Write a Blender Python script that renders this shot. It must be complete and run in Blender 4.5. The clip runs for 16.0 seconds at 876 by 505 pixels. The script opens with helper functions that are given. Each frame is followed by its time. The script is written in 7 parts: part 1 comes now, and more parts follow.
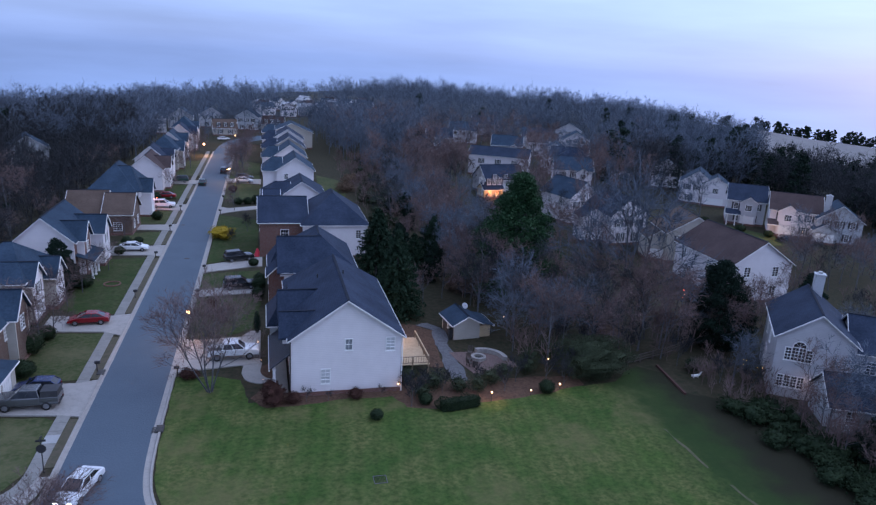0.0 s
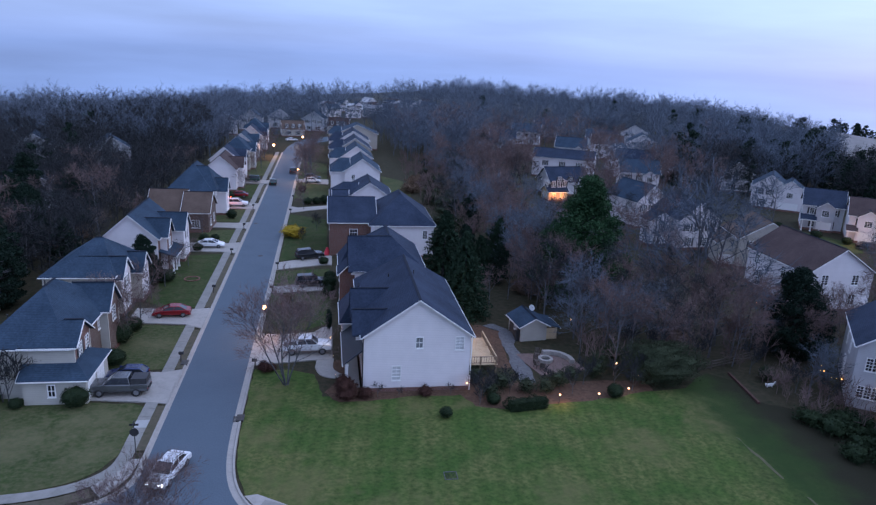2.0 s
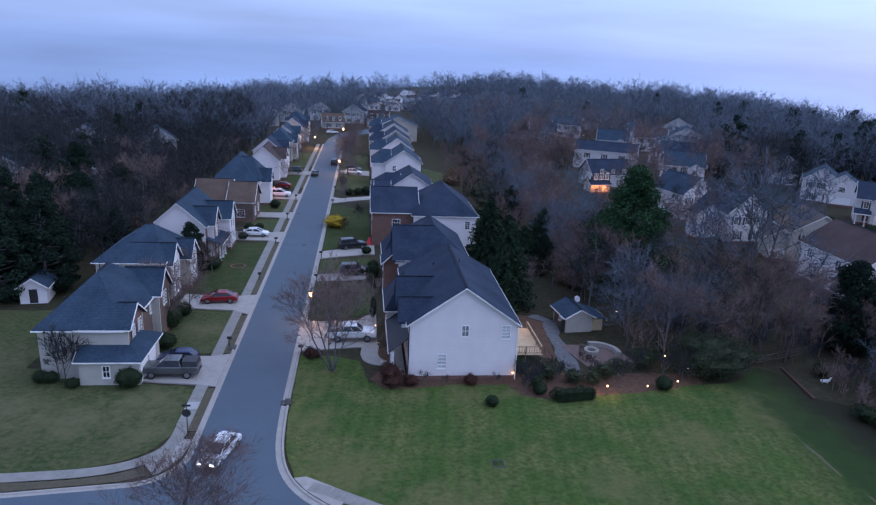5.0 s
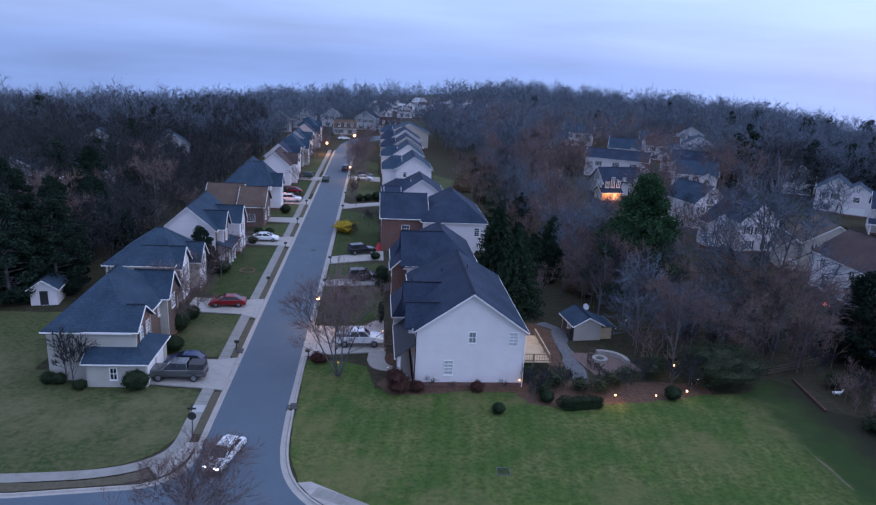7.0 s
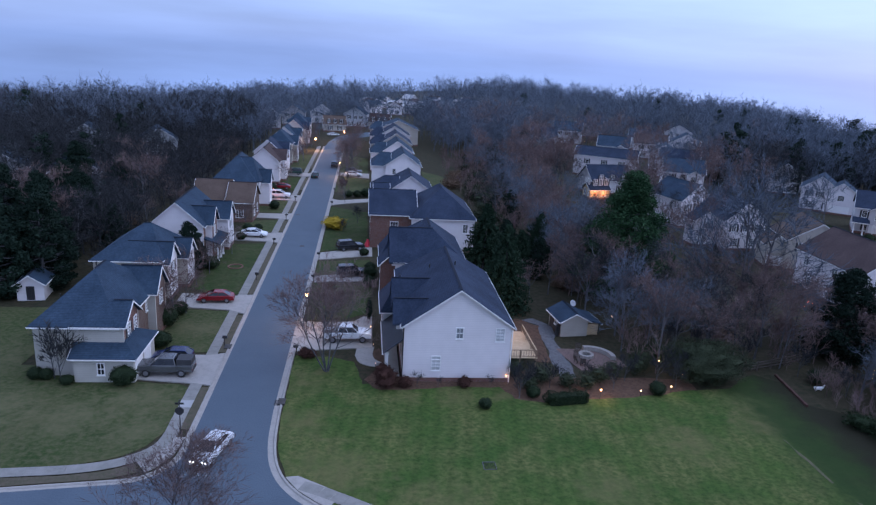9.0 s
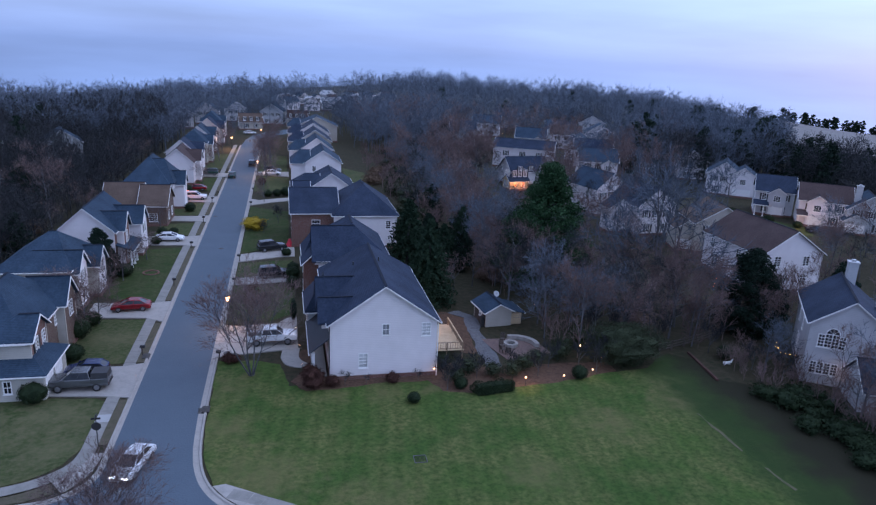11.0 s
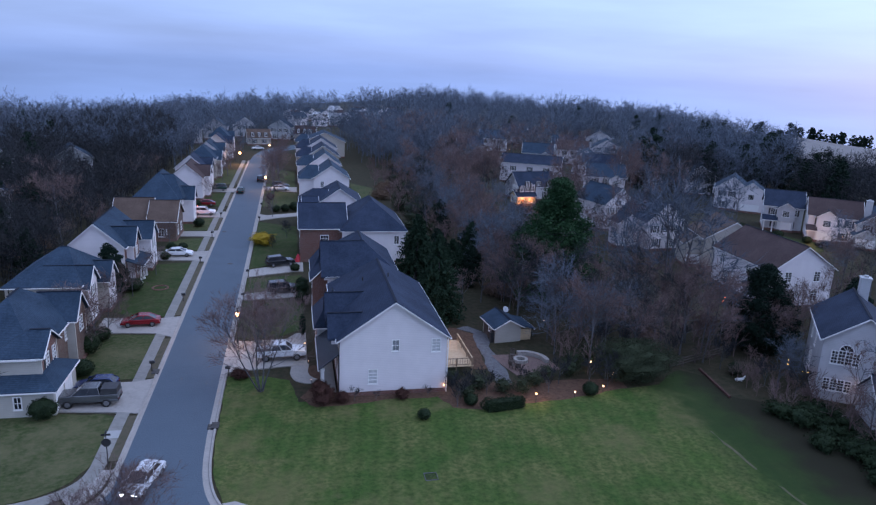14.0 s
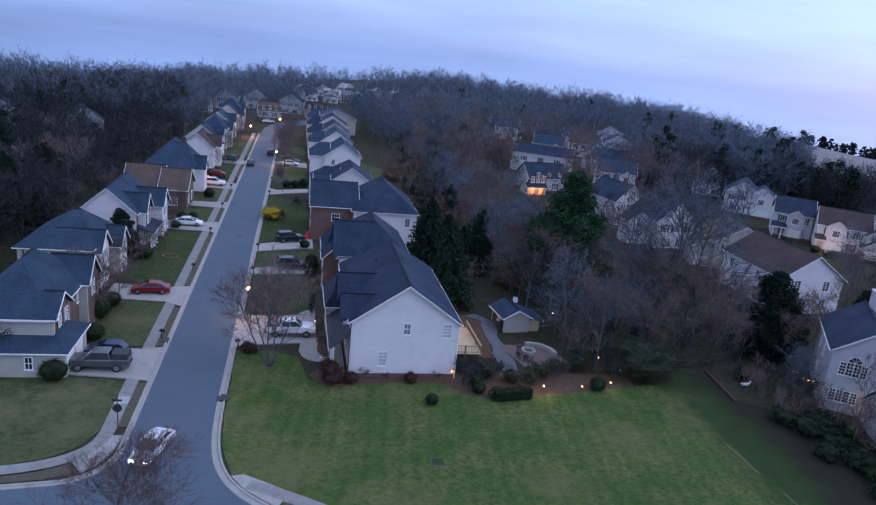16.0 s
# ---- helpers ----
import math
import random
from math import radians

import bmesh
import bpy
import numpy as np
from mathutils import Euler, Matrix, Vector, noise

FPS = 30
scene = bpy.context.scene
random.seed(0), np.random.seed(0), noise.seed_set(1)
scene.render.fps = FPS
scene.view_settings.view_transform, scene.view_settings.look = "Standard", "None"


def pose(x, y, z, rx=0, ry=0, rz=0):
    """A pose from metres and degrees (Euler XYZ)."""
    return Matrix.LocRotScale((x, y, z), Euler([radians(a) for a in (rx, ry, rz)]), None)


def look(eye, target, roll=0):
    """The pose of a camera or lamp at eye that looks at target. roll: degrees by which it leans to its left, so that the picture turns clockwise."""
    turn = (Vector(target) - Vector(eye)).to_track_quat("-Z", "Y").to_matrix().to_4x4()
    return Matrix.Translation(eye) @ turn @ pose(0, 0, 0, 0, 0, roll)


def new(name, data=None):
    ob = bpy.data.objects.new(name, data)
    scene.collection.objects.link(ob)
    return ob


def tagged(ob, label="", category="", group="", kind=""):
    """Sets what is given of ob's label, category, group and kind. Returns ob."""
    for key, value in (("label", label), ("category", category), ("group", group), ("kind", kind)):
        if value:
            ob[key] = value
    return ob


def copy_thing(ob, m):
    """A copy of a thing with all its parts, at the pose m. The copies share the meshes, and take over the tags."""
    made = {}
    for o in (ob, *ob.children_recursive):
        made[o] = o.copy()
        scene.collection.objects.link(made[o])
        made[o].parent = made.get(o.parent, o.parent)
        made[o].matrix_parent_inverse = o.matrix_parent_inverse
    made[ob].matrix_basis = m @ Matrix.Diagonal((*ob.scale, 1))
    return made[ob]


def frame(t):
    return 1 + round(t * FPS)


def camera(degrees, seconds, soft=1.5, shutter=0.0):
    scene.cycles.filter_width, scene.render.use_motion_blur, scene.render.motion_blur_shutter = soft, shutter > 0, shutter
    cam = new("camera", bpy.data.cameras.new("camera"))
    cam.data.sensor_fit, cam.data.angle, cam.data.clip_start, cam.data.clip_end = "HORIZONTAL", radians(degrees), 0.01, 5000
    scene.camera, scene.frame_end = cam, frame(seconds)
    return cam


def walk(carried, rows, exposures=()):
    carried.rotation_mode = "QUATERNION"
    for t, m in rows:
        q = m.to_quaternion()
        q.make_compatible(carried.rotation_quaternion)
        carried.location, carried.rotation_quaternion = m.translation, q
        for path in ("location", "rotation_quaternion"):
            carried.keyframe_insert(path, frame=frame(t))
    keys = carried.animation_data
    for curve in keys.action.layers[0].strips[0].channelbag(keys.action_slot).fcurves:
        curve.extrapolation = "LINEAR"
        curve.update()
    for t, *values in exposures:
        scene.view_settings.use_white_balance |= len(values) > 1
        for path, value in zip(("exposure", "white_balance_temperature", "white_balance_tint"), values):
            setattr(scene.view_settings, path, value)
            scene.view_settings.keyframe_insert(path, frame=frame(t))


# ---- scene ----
cam = camera(65.4, 16.0, soft=1.3)
walk(cam, [
    (0.0, pose(1.31, 1.12, 34.13, 74.42, -3.15, -13.88)),
    (0.5, pose(1.06, 0.68, 34.48, 73.99, -3.38, -12.73)),
    (1.0, pose(0.63, 0.54, 34.46, 74.15, -2.89, -11.18)),
    (1.5, pose(0.12, 0.33, 34.44, 74.41, -2.93, -9.75)),
    (2.0, pose(-0.26, 0.33, 34.39, 74.25, -2.79, -8.93)),
    (2.5, pose(-0.57, 0.32, 34.20, 74.31, -3.03, -8.25)),
    (3.0, pose(-0.90, 0.31, 34.08, 74.30, -3.22, -7.71)),
    (3.5, pose(-0.94, 0.35, 33.96, 74.00, -3.38, -7.09)),
    (4.0, pose(-1.23, 0.42, 33.79, 73.45, -2.51, -6.81)),
    (4.5, pose(-1.28, 0.67, 33.47, 72.57, -2.16, -6.43)),
    (5.0, pose(-1.40, 0.60, 33.57, 73.66, -2.54, -5.91)),
    (7.5, pose(-0.97, 0.74, 33.32, 74.22, -2.84, -4.82)),
    (8.0, pose(-0.95, 0.69, 33.28, 73.91, -3.00, -4.91)),
    (8.5, pose(-0.95, 0.57, 33.29, 74.04, -2.95, -5.00)),
    (9.0, pose(-0.88, 0.28, 33.46, 73.99, -3.26, -5.64)),
    (9.5, pose(-0.62, -0.85, 34.09, 73.82, -2.86, -10.21)),
    (9.7, pose(-0.62, -0.71, 34.02, 73.69, -2.32, -12.26)),
    (12.0, pose(-0.64, 0.12, 33.64, 74.22, -3.06, -12.09)),
    (12.5, pose(-0.71, 0.16, 33.63, 74.46, -3.32, -12.07)),
    (13.0, pose(-0.86, 0.26, 33.60, 74.02, -2.30, -12.07)),
    (13.5, pose(-0.90, 0.41, 33.63, 73.37, -3.30, -11.93)),
    (14.0, pose(-1.01, 0.20, 33.72, 75.09, -2.56, -11.81)),
    (14.5, pose(-0.94, 0.34, 33.63, 74.39, -6.76, -11.45)),
    (15.0, pose(-1.07, 0.56, 33.58, 73.18, -11.77, -11.05)),
    (15.5, pose(-1.79, 0.77, 33.62, 73.16, -11.15, -11.02)),
    (16.0, pose(-2.82, 0.76, 33.71, 73.72, -6.09, -10.91)),
], exposures=[(0, 0.03, 5750, 13), (1.5, 0.05, 5750, 13), (9.0, 0.08, 5750, 13), (12.0, 0.03, 5750, 13)])

from mathutils.geometry import tessellate_polygon

# ---- world and light: a lilac overcast sky at dusk ----
world = bpy.data.worlds.new("dusk")
scene.world = world
world.use_nodes = True
wn, wl = world.node_tree.nodes, world.node_tree.links
wn.clear()
w_out = wn.new("ShaderNodeOutputWorld")
w_bg = wn.new("ShaderNodeBackground")
w_sky = wn.new("ShaderNodeTexSky")
w_sky.sky_type, w_sky.sun_disc = "NISHITA", False
w_sky.sun_elevation, w_sky.sun_rotation = radians(9), radians(75)
w_tc = wn.new("ShaderNodeTexCoord")
w_map = wn.new("ShaderNodeMapping")
w_map.inputs["Scale"].default_value = (1.2, 1.2, 9.0)
w_noise = wn.new("ShaderNodeTexNoise")
w_noise.inputs["Scale"].default_value = 2.6
w_noise.inputs["Detail"].default_value = 6
w_sep = wn.new("ShaderNodeSeparateXYZ")
w_up = wn.new("ShaderNodeValToRGB")       # cloud deck, by height above the horizon
e = w_up.color_ramp.elements
e[0].position, e[0].color = 0.0, (0.215, 0.312, 0.58, 1)
e[1].position, e[1].color = 0.30, (0.515, 0.612, 0.92, 1)
m = w_up.color_ramp.elements.new(0.10)
m.color = (0.335, 0.435, 0.735, 1)
w_east = wn.new("ShaderNodeMapRange")     # brighter towards the east
w_east.inputs["From Min"].default_value, w_east.inputs["From Max"].default_value = -0.45, 0.75
w_east.inputs["To Min"].default_value, w_east.inputs["To Max"].default_value = 0.84, 1.16
w_mul = wn.new("ShaderNodeMix")
w_mul.data_type, w_mul.blend_type = "RGBA", "MULTIPLY"
w_mul.inputs["Factor"].default_value = 1.0
w_str = wn.new("ShaderNodeMapRange")      # streaks of cloud
w_str.inputs["From Min"].default_value, w_str.inputs["From Max"].default_value = 0.3, 0.7
w_str.inputs["To Min"].default_value, w_str.inputs["To Max"].default_value = 0.86, 1.13
w_mul2 = wn.new("ShaderNodeMix")
w_mul2.data_type, w_mul2.blend_type = "RGBA", "MULTIPLY"
w_mul2.inputs["Factor"].default_value = 1.0
w_add = wn.new("ShaderNodeMix")
w_add.data_type, w_add.blend_type = "RGBA", "ADD"
w_add.inputs["Factor"].default_value = 0.02
wl.new(w_tc.outputs["Generated"], w_map.inputs["Vector"])
wl.new(w_map.outputs["Vector"], w_noise.inputs["Vector"])
wl.new(w_tc.outputs["Generated"], w_sep.inputs["Vector"])
wl.new(w_sep.outputs["Z"], w_up.inputs["Fac"])
wl.new(w_sep.outputs["X"], w_east.inputs["Value"])
wl.new(w_up.outputs["Color"], w_mul.inputs[6])
wl.new(w_east.outputs["Result"], w_mul.inputs[7])
wl.new(w_noise.outputs["Fac"], w_str.inputs["Value"])
wl.new(w_mul.outputs[2], w_mul2.inputs[6])
wl.new(w_str.outputs["Result"], w_mul2.inputs[7])
wl.new(w_mul2.outputs[2], w_add.inputs[6])
wl.new(w_sky.outputs["Color"], w_add.inputs[7])
wl.new(w_add.outputs[2], w_bg.inputs["Color"])
w_bg.inputs["Strength"].default_value = 1.3
wl.new(w_bg.outputs["Background"], w_out.inputs["Surface"])

sun_data = bpy.data.lights.new("sun", "SUN")
sun_data.energy, sun_data.angle, sun_data.color = 0.95, radians(60), (0.85, 0.88, 1.0)
sun = new("sun", sun_data)
sun.matrix_world = look((60, -20, 60), (0, 0, 0))


# ---- materials ----
def surface(name, dark, light, scale=2.0, rough=0.8, bump=0.0, fine=30.0, metal=0.0, band=None, isle=0.0, blotch=None, spec=0.5):
    """A mottled surface: two colours mixed by coarse and fine noise in metres; band: (axis, width, depth) of courses."""
    mt = bpy.data.materials.new(name)
    mt.use_nodes = True
    n, l = mt.node_tree.nodes, mt.node_tree.links
    b = n["Principled BSDF"]
    b.inputs["Roughness"].default_value, b.inputs["Metallic"].default_value = rough, metal
    b.inputs["Specular IOR Level"].default_value = 0.08 if isle else spec
    tc = n.new("ShaderNodeNewGeometry") if blotch == "world" else n.new("ShaderNodeTexCoord")
    vec = tc.outputs["Position"] if blotch == "world" else tc.outputs["Object"]
    n1, n2 = n.new("ShaderNodeTexNoise"), n.new("ShaderNodeTexNoise")
    n1.inputs["Scale"].default_value, n1.inputs["Detail"].default_value = 1.0 / scale, 5
    n2.inputs["Scale"].default_value, n2.inputs["Detail"].default_value = fine / 10.0, 3
    l.new(vec, n1.inputs["Vector"])
    l.new(vec, n2.inputs["Vector"])
    mixf = n.new("ShaderNodeMath")
    mixf.operation = "MULTIPLY_ADD"
    mixf.inputs[1].default_value, = (0.45,)
    l.new(n2.outputs["Fac"], mixf.inputs[0])
    half = n.new("ShaderNodeMath")
    half.operation = "MULTIPLY"
    half.inputs[1].default_value = 0.6
    l.new(n1.outputs["Fac"], half.inputs[0])
    l.new(half.outputs[0], mixf.inputs[2])
    ramp = n.new("ShaderNodeValToRGB")
    ramp.color_ramp.elements[0].position, ramp.color_ramp.elements[0].color = 0.34, (*dark, 1)
    ramp.color_ramp.elements[1].position, ramp.color_ramp.elements[1].color = 0.70, (*light, 1)
    l.new(mixf.outputs[0], ramp.inputs["Fac"])
    colour, height = ramp.outputs["Color"], n2.outputs["Fac"]
    if isle:
        gi = n.new("ShaderNodeNewGeometry")
        oi = n.new("ShaderNodeObjectInfo")
        sm = n.new("ShaderNodeMath")
        sm.operation = "ADD"
        l.new(gi.outputs["Random Per Island"], sm.inputs[0])
        l.new(oi.outputs["Random"], sm.inputs[1])
        mr = n.new("ShaderNodeMapRange")
        mr.inputs["From Max"].default_value = 2.0
        mr.inputs["To Min"].default_value, mr.inputs["To Max"].default_value = 1 - isle, 1 + isle
        l.new(sm.outputs[0], mr.inputs["Value"])
        mx = n.new("ShaderNodeMix")
        mx.data_type, mx.blend_type = "RGBA", "MULTIPLY"
        mx.inputs["Factor"].default_value = 1.0
        l.new(colour, mx.inputs[6])
        l.new(mr.outputs["Result"], mx.inputs[7])
        colour = mx.outputs[2]
    if band:
        axis, width, depth = band
        sp = n.new("ShaderNodeSeparateXYZ")
        l.new(vec, sp.inputs["Vector"])
        fr = n.new("ShaderNodeMath")
        fr.operation = "PINGPONG"
        fr.inputs[1].default_value = width / 2
        l.new(sp.outputs[axis], fr.inputs[0])
        mr = n.new("ShaderNodeMapRange")
        mr.inputs["From Max"].default_value = width / 2 * 0.35
        mr.inputs["To Min"].default_value, mr.inputs["To Max"].default_value = 1 - depth, 1.0
        l.new(fr.outputs[0], mr.inputs["Value"])
        mx = n.new("ShaderNodeMix")
        mx.data_type, mx.blend_type = "RGBA", "MULTIPLY"
        mx.inputs["Factor"].default_value = 1.0
        l.new(colour, mx.inputs[6])
        l.new(mr.outputs["Result"], mx.inputs[7])
        colour = mx.outputs[2]
        height = mr.outputs["Result"]
    l.new(colour, b.inputs["Base Color"])
    if bump:
        bp = n.new("ShaderNodeBump")
        bp.inputs["Strength"].default_value, bp.inputs["Distance"].default_value = bump, 0.05
        l.new(height, bp.inputs["Height"])
        l.new(bp.outputs["Normal"], b.inputs["Normal"])
    return mt


def glow(name, colour, strength):
    mt = bpy.data.materials.new(name)
    mt.use_nodes = True
    b = mt.node_tree.nodes["Principled BSDF"]
    b.inputs["Base Color"].default_value = (*colour, 1)
    b.inputs["Emission Color"].default_value = (*colour, 1)
    b.inputs["Emission Strength"].default_value = strength
    return mt


def brickwork(name, c1, c2, mortar):
    mt = bpy.data.materials.new(name)
    mt.use_nodes = True
    n, l = mt.node_tree.nodes, mt.node_tree.links
    b = n["Principled BSDF"]
    b.inputs["Roughness"].default_value = 0.9
    tc, sp, cb = n.new("ShaderNodeTexCoord"), n.new("ShaderNodeSeparateXYZ"), n.new("ShaderNodeCombineXYZ")
    ad = n.new("ShaderNodeMath")
    l.new(tc.outputs["Object"], sp.inputs["Vector"])
    l.new(sp.outputs["X"], ad.inputs[0])
    l.new(sp.outputs["Y"], ad.inputs[1])
    l.new(ad.outputs[0], cb.inputs["X"])
    l.new(sp.outputs["Z"], cb.inputs["Y"])
    br, nz = n.new("ShaderNodeTexBrick"), n.new("ShaderNodeTexNoise")
    br.inputs["Scale"].default_value = 1.0
    br.inputs["Brick Width"].default_value, br.inputs["Row Height"].default_value = 0.21, 0.075
    br.inputs["Mortar Size"].default_value = 0.009
    br.inputs["Color1"].default_value, br.inputs["Color2"].default_value, br.inputs["Mortar"].default_value = (*c1, 1), (*c2, 1), (*mortar, 1)
    l.new(cb.outputs["Vector"], br.inputs["Vector"])
    nz.inputs["Scale"].default_value = 0.8
    mx = n.new("ShaderNodeMix")
    mx.data_type, mx.blend_type = "RGBA", "MULTIPLY"
    mx.inputs["Factor"].default_value = 0.5
    l.new(br.outputs["Color"], mx.inputs[6])
    l.new(nz.outputs["Fac"], mx.inputs[7])
    l.new(mx.outputs[2], b.inputs["Base Color"])
    return mt


def sheet_ground(name, colours, scales, rough=0.95, stripe=None, span=(0.36, 0.64), worn=(), straw=(0.1, 0.1, 0.1), beyond=()):
    """Ground: three colours blended by noises of several sizes, in world metres."""
    mt = bpy.data.materials.new(name)
    mt.use_nodes = True
    n, l = mt.node_tree.nodes, mt.node_tree.links
    b = n["Principled BSDF"]
    b.inputs["Roughness"].default_value = rough
    b.inputs["Specular IOR Level"].default_value = 0.1
    geo = n.new("ShaderNodeNewGeometry")
    colour = None
    for i, sc in enumerate(scales):
        nz = n.new("ShaderNodeTexNoise")
        nz.inputs["Scale"].default_value, nz.inputs["Detail"].default_value = 1.0 / sc, 6
        nz.inputs["Roughness"].default_value = 0.62
        l.new(geo.outputs["Position"], nz.inputs["Vector"])
        rp = n.new("ShaderNodeMapRange")
        rp.inputs["From Min"].default_value, rp.inputs["From Max"].default_value = span
        l.new(nz.outputs["Fac"], rp.inputs["Value"])
        mx = n.new("ShaderNodeMix")
        mx.data_type = "RGBA"
        if colour is None:
            mx.inputs[6].default_value = (*colours[0], 1)
        else:
            l.new(colour, mx.inputs[6])
        mx.inputs[7].default_value = (*colours[i + 1], 1)
        fac = n.new("ShaderNodeMath")
        fac.operation = "MULTIPLY"
        fac.inputs[1].default_value = 0.75
        l.new(rp.outputs["Result"], fac.inputs[0])
        l.new(fac.outputs[0], mx.inputs["Factor"])
        colour = mx.outputs[2]
    if stripe:
        angle, width, depth = stripe
        mp = n.new("ShaderNodeMapping")
        mp.inputs["Rotation"].default_value = (0, 0, radians(angle))
        l.new(geo.outputs["Position"], mp.inputs["Vector"])
        wv = n.new("ShaderNodeTexWave")
        wv.inputs["Scale"].default_value = 0.314 / width
        wv.inputs["Distortion"].default_value, wv.inputs["Detail"].default_value = 1.5, 2
        l.new(mp.outputs["Vector"], wv.inputs["Vector"])
        mr = n.new("ShaderNodeMapRange")
        mr.inputs["To Min"].default_value, mr.inputs["To Max"].default_value = 1 - depth, 1 + depth
        l.new(wv.outputs["Fac"], mr.inputs["Value"])
        mx = n.new("ShaderNodeMix")
        mx.data_type, mx.blend_type = "RGBA", "MULTIPLY"
        mx.inputs["Factor"].default_value = 1.0
        l.new(colour, mx.inputs[6])
        l.new(mr.outputs["Result"], mx.inputs[7])
        colour = mx.outputs[2]
    if worn:
        wob = n.new("ShaderNodeTexNoise")
        wob.inputs["Scale"].default_value, wob.inputs["Detail"].default_value = 0.7, 6
        l.new(geo.outputs["Position"], wob.inputs["Vector"])
    for cx, cy, r in worn:                 # worn, strawy places
        far = n.new("ShaderNodeVectorMath")
        far.operation = "DISTANCE"
        far.inputs[1].default_value = (cx, cy, 0)
        l.new(geo.outputs["Position"], far.inputs[0])
        ad = n.new("ShaderNodeMath")
        ad.operation = "MULTIPLY_ADD"
        ad.inputs[1].default_value = r * 2.6
        l.new(wob.outputs["Fac"], ad.inputs[0])
        l.new(far.outputs["Value"], ad.inputs[2])
        mr = n.new("ShaderNodeMapRange")
        mr.inputs["From Min"].default_value, mr.inputs["From Max"].default_value = r * 1.3, r * 2.5
        mr.inputs["To Min"].default_value, mr.inputs["To Max"].default_value = 0.62, 0.0
        l.new(ad.outputs[0], mr.inputs["Value"])
        mx = n.new("ShaderNodeMix")
        mx.data_type = "RGBA"
        l.new(mr.outputs["Result"], mx.inputs["Factor"])
        l.new(colour, mx.inputs[6])
        mx.inputs[7].default_value = (*straw, 1)
        colour = mx.outputs[2]
    for x0, x1, tone in beyond:            # rougher growth further east, darkened for tree shade and vignette, with a ragged edge
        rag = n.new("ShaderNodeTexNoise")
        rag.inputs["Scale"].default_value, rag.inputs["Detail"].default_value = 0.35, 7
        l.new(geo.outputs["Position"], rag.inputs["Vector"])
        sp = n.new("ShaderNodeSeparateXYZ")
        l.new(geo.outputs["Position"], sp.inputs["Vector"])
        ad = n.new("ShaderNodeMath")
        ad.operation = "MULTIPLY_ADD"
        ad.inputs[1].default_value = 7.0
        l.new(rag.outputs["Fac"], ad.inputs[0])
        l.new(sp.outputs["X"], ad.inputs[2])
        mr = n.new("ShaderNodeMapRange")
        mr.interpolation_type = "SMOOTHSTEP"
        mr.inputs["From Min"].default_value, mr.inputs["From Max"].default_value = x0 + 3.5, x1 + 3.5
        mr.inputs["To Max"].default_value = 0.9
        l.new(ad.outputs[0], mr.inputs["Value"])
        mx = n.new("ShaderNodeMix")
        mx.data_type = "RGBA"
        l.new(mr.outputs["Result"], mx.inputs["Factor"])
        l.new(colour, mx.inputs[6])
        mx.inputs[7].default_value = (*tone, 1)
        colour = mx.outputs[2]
    l.new(colour, b.inputs["Base Color"])
    fine = n.new("ShaderNodeTexNoise")
    fine.inputs["Scale"].default_value, fine.inputs["Detail"].default_value = 6.0, 4
    l.new(geo.outputs["Position"], fine.inputs["Vector"])
    bp = n.new("ShaderNodeBump")
    bp.inputs["Strength"].default_value, bp.inputs["Distance"].default_value = 0.6, 0.06
    l.new(fine.outputs["Fac"], bp.inputs["Height"])
    l.new(bp.outputs["Normal"], b.inputs["Normal"])
    return mt


M = {}
M["litter"] = sheet_ground("leaf_litter", [(0.027, 0.029, 0.017), (0.046, 0.039, 0.024), (0.018, 0.027, 0.013), (0.064, 0.050, 0.031)], [9, 3, 0.7])
# the lawn's east tones hold rough growth plus painted shade
M["lawn"] = sheet_ground("winter_lawn", [(0.047, 0.086, 0.019), (0.074, 0.112, 0.026), (0.124, 0.124, 0.044), (0.028, 0.056, 0.013)], [11, 4.0, 0.45], stripe=(8, 1.5, 0.07), span=(0.40, 0.63),
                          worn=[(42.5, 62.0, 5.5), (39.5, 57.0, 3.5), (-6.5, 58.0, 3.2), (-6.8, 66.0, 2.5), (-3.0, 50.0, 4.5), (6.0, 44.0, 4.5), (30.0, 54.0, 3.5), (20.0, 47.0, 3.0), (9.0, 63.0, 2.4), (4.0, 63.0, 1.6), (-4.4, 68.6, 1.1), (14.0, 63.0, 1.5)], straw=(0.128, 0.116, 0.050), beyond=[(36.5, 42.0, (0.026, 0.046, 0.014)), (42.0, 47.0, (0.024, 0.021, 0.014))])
M["lawn_dry"] = sheet_ground("dry_lawn", [(0.042, 0.064, 0.020), (0.086, 0.086, 0.040), (0.027, 0.048, 0.014), (0.094, 0.090, 0.045)], [7, 2.2, 0.5], span=(0.40, 0.62),
                              worn=[(-22.0, 62.5, 3.5), (-27.0, 59.0, 3.5), (-20.0, 56.5, 2.5), (-34.0, 61.0, 4.0), (-41.0, 70.0, 5.0), (-20.5, 80.0, 2.5)], straw=(0.125, 0.118, 0.062))
